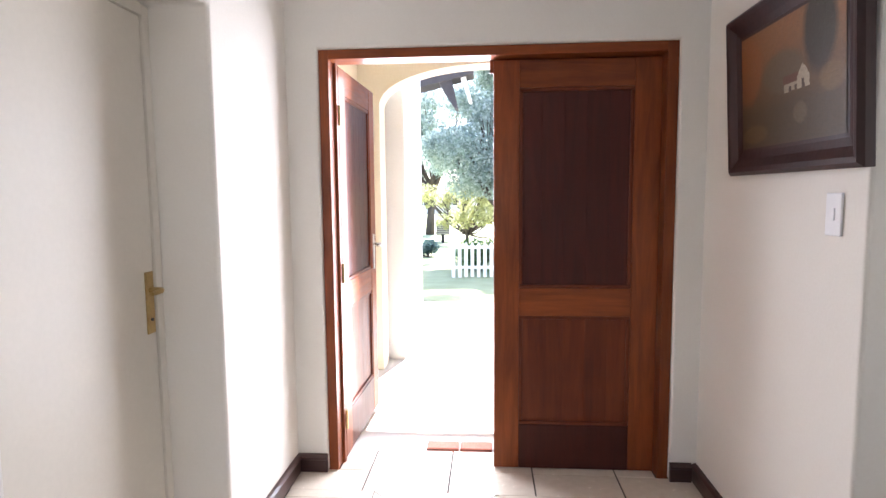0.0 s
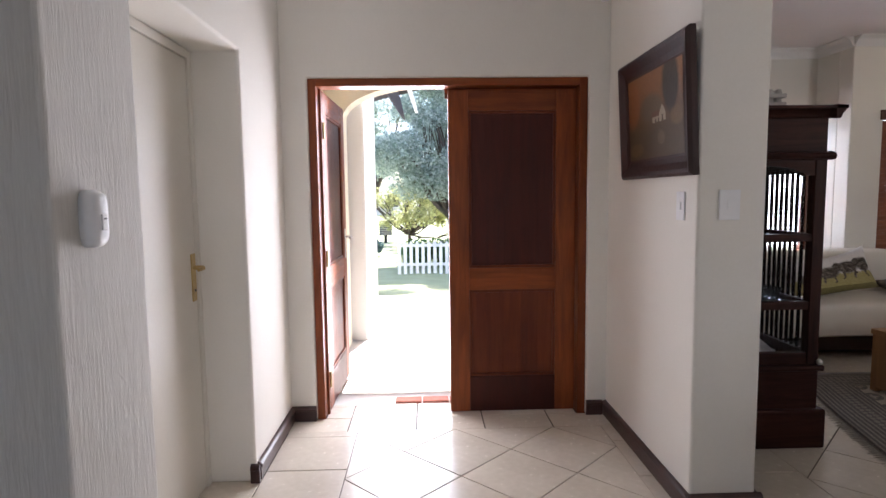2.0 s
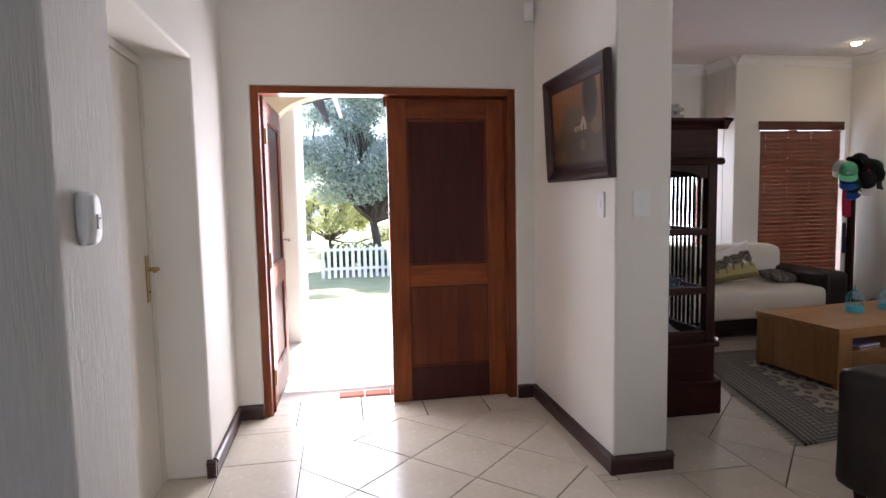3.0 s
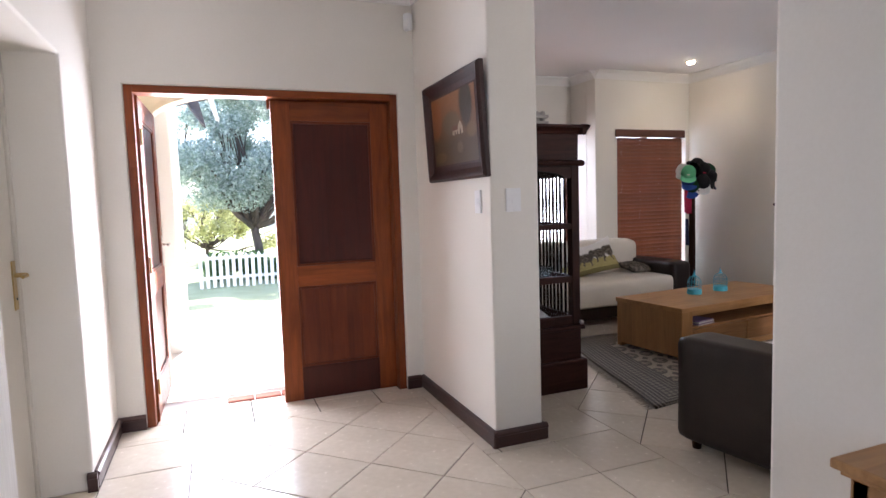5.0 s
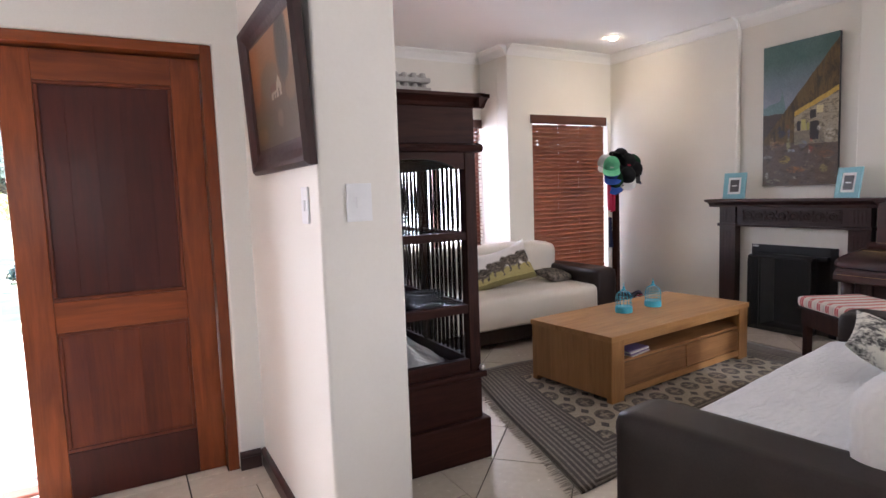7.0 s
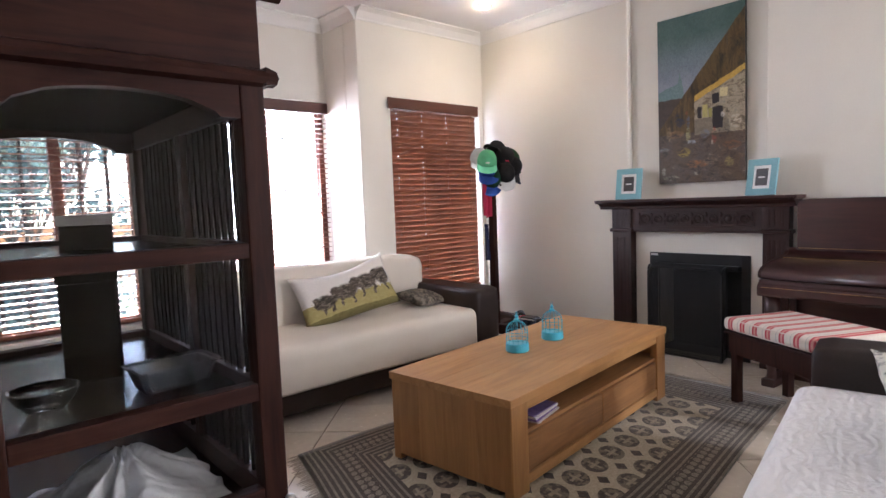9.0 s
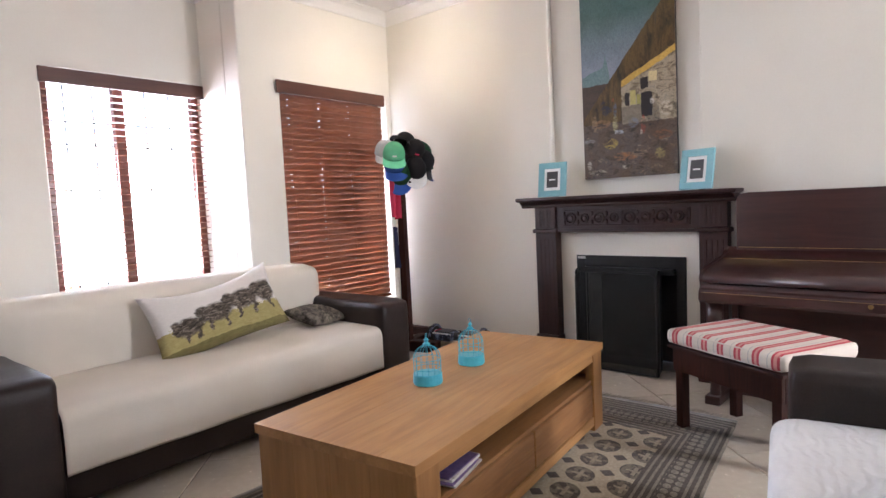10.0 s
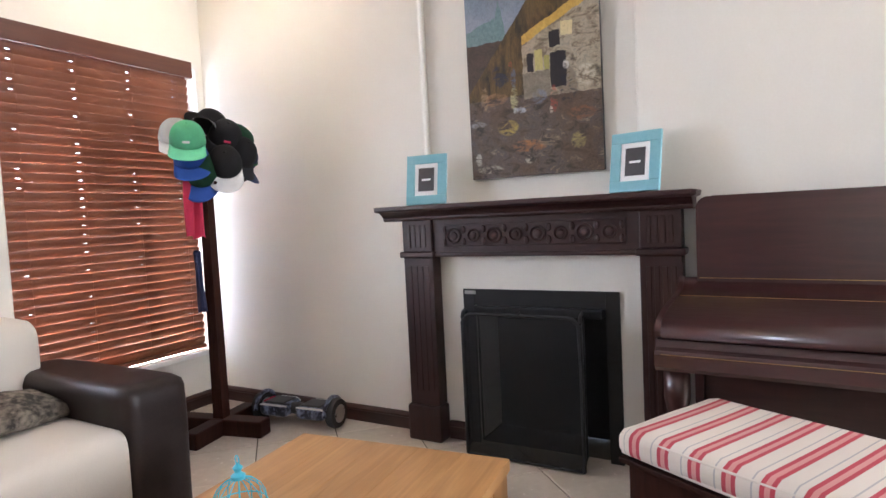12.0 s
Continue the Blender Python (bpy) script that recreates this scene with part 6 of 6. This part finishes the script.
def photo_frame(m, w, h, label):
    """Standing frame; local x across, z up, front towards -y."""
    f = thing("photo_frame", label, "photo frame", m)
    b = 0.045
    for x0, x1, z0, z1 in ((-w / 2, w / 2, h - b, h), (-w / 2, w / 2, 0, b), (-w / 2, -w / 2 + b, b, h - b), (w / 2 - b, w / 2, b, h - b)):
        part("frame_side", box(x0, -0.016, z0, x1, 0.0, z1, 0.003), M["teal"], f)
    part("mount", box(-w / 2 + b, -0.010, b, w / 2 - b, -0.004, h - b), M["white_card"], f, "white card mount")
    part("print", box(-w / 2 + b + 0.020, -0.0125, b + 0.022, w / 2 - b - 0.020, -0.010, h - b - 0.022), M["slate_card"], f, "charcoal printed card")
    part("print_mark", box(-0.024, -0.0135, h * 0.50 - 0.006, 0.024, -0.0125, h * 0.50 + 0.004), M["white_card"], f)
    part("strut", extrude([(0.0, h * 0.7), (0.004, h * 0.7), (0.075, 0.002), (0.07, 0.0)], "x", -0.02, 0.02), M["dark_plastic"], f)
    return f


photo_frame(pose(5.67, 3.20, 1.2095, -9, 0, -84) , 0.215, 0.25, "teal photo frame with white mount standing on the mantel")
photo_frame(pose(5.66, 2.195, 1.2095, -10, 0, -104), 0.215, 0.25, "teal photo frame with white mount turned on the mantel")

art = thing("canvas_painting", "tall oil painting of a village street on canvas", "painting", pose(5.838, 2.679, 1.955, 0, 0, -90) @ pose(0, 0, 0, 0.8, 0, 0))
W, H = 0.655, 1.265
part("stretcher", box(-W / 2, -0.032, -H / 2, W / 2, -0.004, H / 2, 0.002), M["dark_plastic"], art, "dark canvas edge")
part("canvas", sheet(1, 1, lambda u, v: (-W / 2 + u * W, -0.0335, -H / 2 + v * H)), M["street_art"], art)

# ---- piano ----
def piano():
    c = thing("upright_piano", "old dark mahogany upright piano against the wall", "piano", Matrix.Translation((5.785, 1.955, 0)) @ pose(0, 0, 0, 0, 0, -4) @ Matrix.Translation((-5.785, -1.955, 0)))
    Y1, Y0 = 1.955, 0.48
    part("upper_case", extrude([(5.675, 0.80), (5.675, 1.15), (5.785, 1.15), (5.785, 0.80)], "y", Y0 + 0.03, Y1 - 0.03), M["piano"], c)
    side = [(5.55, 0.03), (5.55, 0.60), (5.655, 0.80), (5.662, 1.08), (5.672, 1.12), (5.69, 1.135), (5.785, 1.135), (5.785, 0.03)]
    part("case_side", extrude(side, "y", Y1 - 0.03, Y1), M["piano"], c)
    part("case_side", extrude(side, "y", Y0, Y0 + 0.03), M["piano"], c)
    part("lid", box(5.655, Y0 + 0.05, 1.150, 5.787, Y1 - 0.05, 1.178, 0.008, 3), M["piano"], c)
    R = 0.045
    top = [(Y1 - R + R * math.cos(a), 1.176 - R + R * math.sin(a)) for a in (math.pi / 2 * q / 8 for q in range(9))]
    top += [(Y0 + R - R * math.sin(a), 1.176 - R + R * math.cos(a)) for a in (math.pi / 2 * q / 8 for q in range(9))]
    panel = extrude([(Y0, 0.845), (Y1, 0.845)] + top, "x", 5.640, 5.660)
    bmesh.ops.bevel(panel, geom=[e for e in panel.edges if all(abs(v.co.x - 5.640) < 1e-5 for v in e.verts)], offset=0.004, segments=2, affect="EDGES")
    part("music_panel", panel, M["piano"], c, "smooth veneered upper panel with rounded corners")
    part("inlay_line", box(5.2262, Y0 - 0.10, 0.6425, 5.2282, Y1 + 0.05, 0.6445), M["brass"], c, "thin gilt line")
    part("lower_panel", box(5.57, Y0 + 0.03, 0.06, 5.59, Y1 - 0.03, 0.60, 0.004), M["piano"], c)
    part("bottom_board", box(5.54, Y0, 0.0, 5.785, Y1, 0.06, 0.004), M["piano"], c)
    fall = [(5.66, 0.86), (5.648, 0.832), (5.60, 0.808), (5.48, 0.792), (5.36, 0.778), (5.28, 0.760), (5.243, 0.735), (5.236, 0.712), (5.246, 0.690), (5.66, 0.690)]
    b = extrude(rounded(fall[:1] + fall[1:], 0.06, 5), "y", Y0 - 0.10, Y1 + 0.05)
    for fc in b.faces:
        fc.smooth = len(fc.verts) == 4
    part("fallboard", b, M["piano"], c, "curved closed key lid")
    part("hinge_strip", box(5.545, Y0 - 0.08, 0.7995, 5.549, Y1 + 0.045, 0.8025), M["brass"], c, "thin brass piano hinge")
    part("key_bed", extrude([(5.235, 0.655), (5.228, 0.64), (5.228, 0.60), (5.24, 0.585), (5.66, 0.585), (5.66, 0.688), (5.262, 0.688), (5.250, 0.665)], "y", Y0 - 0.12, Y1 + 0.07), M["piano"], c)
    part("key_cheek", extrude(rounded([(u, w + 0.004) for u, w in fall], 0.05, 5), "y", Y1 + 0.05, Y1 + 0.07), M["piano"], c)
    part("inlay_line", box(5.6385, Y0 + 0.01, 0.858, 5.6405, Y1 - 0.01, 0.8605), M["brass"], c, "thin gilt line under the upper panel")
    part("lock", lathe([(0.011, 0), (0.011, 0.003)], 12), M["brass"], c).matrix_basis = pose(5.2265, 1.25, 0.628, 0, -90, 0)
    for y in (Y1 + 0.02, Y0 - 0.06):
        part("leg", lathe([(0.034, 0.0), (0.030, 0.05), (0.026, 0.10), (0.034, 0.14), (0.042, 0.25), (0.030, 0.40), (0.045, 0.47), (0.045, 0.585)], 16, (5.33, y)), M["piano"], c, smooth=True)
        part("toe", box(5.27, y - 0.04, 0.0, 5.56, y + 0.04, 0.05, 0.008), M["piano"], c)
    for i, y in enumerate((1.28, 1.18)):
        part("pedal", tube([(5.57, y, 0.05), (5.47, y, 0.052), (5.42, y, 0.045)], [0.012, 0.014, 0.02], 8), M["brass"], c)
    return c


piano()


def stool():
    s = thing("piano_stool", "dark wooden piano stool with a red striped cushion", "stool", pose(4.896, 1.71, 0, 0, 0, 62))
    a, b = 0.322, 0.232
    for x in (-1, 1):
        for y in (-1, 1):
            o = part("leg", extrude([(-0.022, -0.022), (0.022, -0.022), (0.022, 0.022), (-0.022, 0.022)], "z", 0, 0.40), M["cab"], s)
            o.location = (x * (a - 0.05), y * (b - 0.05), 0)
    for y in (-1, 1):
        part("apron", box(-a + 0.02, y * (b - 0.03) - 0.011, 0.30, a - 0.02, y * (b - 0.03) + 0.011, 0.415, 0.003), M["cab"], s)
    for x in (-1, 1):
        part("apron", box(x * (a - 0.03) - 0.011, -b + 0.042, 0.30, x * (a - 0.03) + 0.011, b - 0.042, 0.415, 0.003), M["cab"], s)
    part("lid_board", box(-a, -b, 0.415, a, b, 0.432, 0.004), M["cab"], s)
    bm = puffy(-a - 0.008, -b - 0.008, 0.433, a + 0.008, b + 0.008, 0.518, 0.034, 0.003, 14, 2)
    lay = bm.loops.layers.uv.verify()
    for f in bm.faces:
        for lp in f.loops:
            lp[lay].uv = ((lp.vert.co.x + a) / (2 * a), (lp.vert.co.y + b) / (2 * b))
    cush = part("cushion", bm, M["ticking"], s, "cream cushion striped in red and grey")
    for z in (0.447, 0.503):
        q = []
        for i in range(40):
            t = 2 * math.pi * i / 40
            cx, sy = math.cos(t), math.sin(t)
            k = 1 / max(abs(cx), abs(sy)) ** 0.9
            q.append((max(-1, min(1, cx * k)) * (a + 0.001), max(-1, min(1, sy * k)) * (b + 0.001), z))
        part("piping", tube(q, 0.004, 6, None, True), M["ticking"], cush)
    return s


stool()
stack_of("dark_bag", "dark bundle on the floor under the piano", "bag", pose(5.42, 1.62, 0.0, 0, 0, 20), [(0.22, 0.16, 0.06), (0.18, 0.13, 0.05)], [M["dark_plastic"]])

# ---- hat stand and caps ----
hs = thing("hat_stand", "dark wooden hat stand with a cross foot", "hat stand", pose(5.33, 4.40, 0, 0, 0, 12))
b = extrude([(-0.032, -0.032), (0.032, -0.032), (0.032, 0.032), (-0.032, 0.032)], "z", 0.05, 1.58)
for v in b.verts:
    k = 1.0 - 0.22 * (v.co.z / 1.58)
    v.co.x *= k
    v.co.y *= k
part("pole", b, M["cab"], hs)
part("foot", box(-0.05, -0.28, 0.0, 0.05, 0.28, 0.09, 0.01), M["cab"], hs)
part("foot", box(-0.26, -0.045, 0.0, 0.26, 0.045, 0.088, 0.01), M["cab"], hs)
for i, (dx, dy, z) in enumerate(((-0.26, -0.05, 1.50), (0.24, -0.06, 1.52), (-0.05, -0.24, 1.46), (0.12, -0.22, 1.58), (-0.14, -0.18, 1.36), (0.20, -0.14, 1.40))):
    part("peg", tube([(dx * 0.08, dy * 0.08, z - 0.05), (dx * 0.6, dy * 0.6, z - 0.02), (dx, dy, z + 0.02)], [0.011, 0.010, 0.008], 8), M["cab"], hs)


def cap(m, material, label, brim=None):
    """A baseball cap: panelled dome, button, sweatband and a curved peak towards -y."""
    c = thing("baseball_cap", label, "cap", m)
    R = 0.086
    bm = bmesh.new()
    n, k = 24, 8
    rings = []
    for j in range(k + 1):
        a = j / k * math.pi / 2
        r, z = R * math.cos(a) ** 0.62 if j < k else 0.004, 0.105 * math.sin(a)
        rings.append([bm.verts.new((r * (1 + 0.012 * math.cos(6 * t)) * math.cos(t), r * 1.1 * (1 + 0.012 * math.cos(6 * t)) * math.sin(t), z)) for t in (2 * math.pi * i / n for i in range(n))])
    for lo, hi in zip(rings, rings[1:]):
        for i in range(n):
            bm.faces.new((lo[i], lo[(i + 1) % n], hi[(i + 1) % n], hi[i]))
    bm.faces.new(rings[-1])
    bmesh.ops.solidify(bm, geom=list(bm.faces), thickness=0.003)
    part("crown", bm, material, c, smooth=True)
    part("button", lathe([(0.008, 0.103), (0.008, 0.108), (0.002, 0.111)], 10), material, c)

    def pk(u, v):
        t = math.pi * (0.08 + 0.84 * u)
        r0 = R * 1.02
        ext = v * 0.075 * math.sin(math.pi * u) ** 0.55
        x, y = -math.cos(t) * (r0 + ext * 0.35), -math.sin(t) * r0 * 1.08 - ext
        return (x, y, 0.006 - 0.022 * (2 * u - 1) ** 2 * v - 0.02 * v)

    part("peak", sheet(16, 5, pk, thick=0.003), brim or material, c, smooth=True)
    if material is M["cap_mint"] or (material is M["cap_black"] and "facing out" in label):
        part("front_badge", sheet(8, 3, lambda u, v: ((u - 0.5) * 0.034, -math.sqrt(max(0.0, 1 - ((u - 0.5) * 0.034 / R) ** 2)) * R * (1.10 - 0.1 * v) - 0.001, 0.040 + 0.009 * v)), M["cap_white"] if material is M["cap_mint"] else M["cap_red"], c, "small stitched badge")
    return c


hx, hy = 5.33, 4.40
CAPS = (
    (-0.19, -0.13, 1.585, 34, 3, -42, "cap_mint", "cap_mint", "mint green baseball cap hanging on the hat stand"),
    (-0.18, -0.03, 1.61, 30, 0, -30, "cap_white", "cap_white", "white baseball cap behind a green one"),
    (-0.16, -0.11, 1.505, 40, -4, -44, "cap_blue", "cap_blue", "blue baseball cap under the green one"),
    (-0.10, -0.12, 1.44, 66, 10, -60, "cap_green", "cap_blue", "green and blue baseball cap hanging low"),
    (0.00, -0.06, 1.68, -28, 14, -70, "cap_black", "cap_black", "black baseball cap tipped up on top of the stand"),
    (0.04, -0.13, 1.62, 42, 10, -30, "cap_black", "cap_black", "black baseball cap facing out of the bunch"),
    (0.15, -0.08, 1.615, 46, -18, 28, "cap_green", "cap_green", "bottle green baseball cap on the hat stand"),
    (0.11, -0.15, 1.535, 52, 12, -6, "cap_black", "cap_black", "black baseball cap hanging in the middle"),
    (-0.02, -0.19, 1.475, 58, 0, -38, "cap_black", "cap_white", "black baseball cap with a pale edged peak"),
    (0.18, -0.07, 1.525, 50, -10, 32, "cap_navy", "cap_navy", "navy baseball cap at the side of the stand"),
    (0.06, -0.05, 1.56, 30, 20, -80, "cap_black", "cap_black", "black baseball cap deep in the bunch"),
)
for dx, dy, z, rx, ry, rz, a, b2, label in CAPS:
    cap(pose(hx + dx, hy + dy, z, rx, ry, rz), M[a], label, M[b2])


def hanging(name, x, y, z1, z0, w, material, label, seed):
    def place(u, v):
        z = z1 + (z0 - z1) * v
        a = (u - 0.5) * w * (0.7 + 0.3 * v)
        return (x + a, y - 0.02 + 0.018 * math.sin(u * 12 + seed + v * 2) - 0.01 * v, z + 0.01 * math.sin(u * 9 + seed))
    return tagged(part(name, sheet(20, 20, place, thick=0.0), material), label, "cloth")


def cloth(name, *args):
    ob = hanging(name, *args)
    sol = ob.modifiers.new("cloth_thickness", "SOLIDIFY")
    sol.thickness = 0.006
    return ob


cloth("hanging_scarf", hx - 0.135, hy - 0.05, 1.45, 1.10, 0.12, M["cap_red"], "crimson cloth hanging from the hat stand", 1)
cloth("hanging_strap", hx - 0.07, hy + 0.04, 1.02, 0.70, 0.045, M["cap_navy"], "navy cloth strap hanging behind the stand", 3)


def hoverboard(m):
    h = thing("hoverboard", "patterned dark self-balancing board on the floor by the wall", "hoverboard", m)
    for s in (-1, 1):
        b = puffy(min(s * 0.03, s * 0.22), -0.085, 0.05, max(s * 0.03, s * 0.22), 0.085, 0.125, 0.03, 0.001, 8, 1)
        part("deck", b, M["patterned"], h)
        part("foot_pad", box(min(s * 0.06, s * 0.19), -0.06, 0.122, max(s * 0.06, s * 0.19), 0.06, 0.132, 0.006), M["dark_plastic"], h)
        for yy in (-0.078, 0.078):
            part("edge_trim", tube([(s * 0.035, yy * 0.8, 0.112), (s * 0.07, yy, 0.120), (s * 0.18, yy, 0.120), (s * 0.215, yy * 0.85, 0.114)], 0.006, 6), M["cap_white"], h, "pale moulded trim")
        part("end_light", box(min(s * 0.196, s * 0.214), -0.045, 0.122, max(s * 0.196, s * 0.214), 0.045, 0.131, 0.003), M["cap_red"] if s > 0 else M["cap_navy"], h)
        w = part("wheel", lathe([(0.05, -0.026), (0.078, -0.022), (0.083, 0.0), (0.078, 0.022), (0.05, 0.026)], 24), M["tyre"], h)
        w.matrix_basis = pose(s * 0.255, 0, 0.083, 0, 90, 0)
        part("rim", lathe([(0.012, -0.03), (0.05, -0.027), (0.05, 0.027), (0.012, 0.03)], 14), M["steel"], w)
        part("wheel_arch", tube([(s * 0.235, 0.088 * math.cos(a), 0.083 + 0.088 * math.sin(a)) for a in (math.pi * i / 12 for i in range(13))], 0.012, 6), M["patterned"], h)
    part("axle", lathe([(0.03, -0.06), (0.036, 0.0), (0.03, 0.06)], 14), M["dark_plastic"], h).matrix_basis = pose(0, 0, 0.088, 0, 90, 0)
    return h


hoverboard(pose(5.61, 4.09, 0, 0, 0, 96))

# ---- ceiling lamp ----
dl = thing("downlight", "small recessed halogen downlight in the ceiling", "ceiling light", Matrix.Translation((5.16, 4.255, CEIL)))
part("ring", lathe([(0.046, -0.001), (0.056, -0.007), (0.062, -0.001), (0.062, 0.0), (0.046, 0.0)], 28), M["brass"], dl)
part("bulb", lathe([(0.044, -0.003), (0.044, -0.010), (0.034, -0.022), (0.010, -0.030)], 20), M["glow"], dl)
spot = bpy.data.lights.new("halogen", "SPOT")
spot.energy, spot.color, spot.spot_size, spot.spot_blend, spot.shadow_soft_size = 0.8, (1.0, 0.78, 0.5), radians(150), 0.6, 0.03
so = new("halogen_lamp", spot)
so.matrix_world = look((5.16, 4.255, CEIL - 0.05), (5.16, 4.255, 0))

# ---- floor tiles ----
def clip_poly(poly, x0, x1, y0, y1):
    for axis, lim, keep in ((0, x0, 1), (0, x1, -1), (1, y0, 1), (1, y1, -1)):
        out = []
        for i, p in enumerate(poly):
            q = poly[(i + 1) % len(poly)]
            ip, iq = keep * (p[axis] - lim) >= 0, keep * (q[axis] - lim) >= 0
            if ip:
                out.append(p)
            if ip != iq:
                s = (lim - p[axis]) / (q[axis] - p[axis])
                out.append((p[0] + s * (q[0] - p[0]), p[1] + s * (q[1] - p[1])))
        poly = out
        if len(poly) < 3:
            return []
    return poly


def lay_tile(poly):
    cx, cy = sum(p[0] for p in poly) / len(poly), sum(p[1] for p in poly) / len(poly)
    area = abs(sum(p[0] * q[1] - q[0] * p[1] for p, q in zip(poly, poly[1:] + poly[:1]))) / 2
    if area < 0.002:
        return
    bm = bmesh.new()
    loc = [((p[0] - cx) * (1 - 0.004 / math.hypot(p[0] - cx, p[1] - cy)), (p[1] - cy) * (1 - 0.004 / math.hypot(p[0] - cx, p[1] - cy))) for p in poly]
    lo = [bm.verts.new((u, v, -0.012)) for u, v in loc]
    mid = [bm.verts.new((u, v, -0.0015)) for u, v in loc]
    top = [bm.verts.new((u * 0.99, v * 0.99, 0.0)) for u, v in loc]
    n = len(loc)
    for a, b in ((lo, mid), (mid, top)):
        for i in range(n):
            bm.faces.new((a[i], a[(i + 1) % n], b[(i + 1) % n], b[i]))
    bm.faces.new(top)
    bmesh.ops.recalc_face_normals(bm, faces=list(bm.faces))
    t = part("tile", bm, M["tile"], base)
    t.location = (cx, cy, random.uniform(-0.0006, 0.0004))


HALF = 0.2915


def diagonal(x0, x1, y0, y1, ox, oy):
    i0, i1 = int((x0 - ox) / HALF) - 2, int((x1 - ox) / HALF) + 2
    j0, j1 = int((y0 - oy) / HALF) - 2, int((y1 - oy) / HALF) + 2
    for i in range(i0, i1 + 1):
        for j in range(j0, j1 + 1):
            if (i + j) % 2:
                cx, cy = ox + i * HALF, oy + j * HALF
                poly = clip_poly([(cx - HALF, cy), (cx, cy - HALF), (cx + HALF, cy), (cx, cy + HALF)], x0, x1, y0, y1)
                if poly:
                    lay_tile(poly)


def straight(x0, x1, y0, y1, ox, oy, sx=0.412, sy=0.412):
    for i in range(int((x0 - ox) / sx) - 1, int((x1 - ox) / sx) + 2):
        for j in range(int((y0 - oy) / sy) - 1, int((y1 - oy) / sy) + 2):
            a, b = ox + i * sx, oy + j * sy
            poly = clip_poly([(a, b), (a + sx, b), (a + sx, b + sy), (a, b + sy)], x0, x1, y0, y1)
            if poly:
                lay_tile(poly)


diagonal(-0.49, 0.967, -1.2, 2.43, 0.381, 2.14)
straight(-0.92, 1.055, 2.43, 2.64, 0.27, 2.43)
straight(-0.713, 0.873, 2.64, 2.878, 0.27, 2.43)
straight(-1.16, -0.49, -1.2, 2.43, -0.902, 1.95)
straight(0.967, 1.055, 1.45, 2.43, 0.967, 1.80)
straight(0.967, 1.055, 1.387, 1.449, 0.967, 1.20)
straight(0.967, 1.775, -0.21, 1.385, 0.967, 1.385)
straight(1.06, 1.775, 1.385, 3.9, 1.363, 1.80)
diagonal(1.775, 5.79, -0.3, 5.47, 1.775, 1.738)
slab("floor_rest_hall", -2.6, -4.2, -0.006, 1.06, -1.204, -0.001, M["tile"], "cream tiled floor of the back hall", "floor")
slab("floor_rest_room", 1.36, -2.4, -0.006, 5.79, -0.304, -0.001, M["tile"], "cream tiled floor at the unseen south end of the living room", "floor")
slab("floor_rest_corridor", -2.6, -1.2, -0.006, -1.162, 0.56, -0.001, M["tile"], "cream tiled corridor floor", "floor")
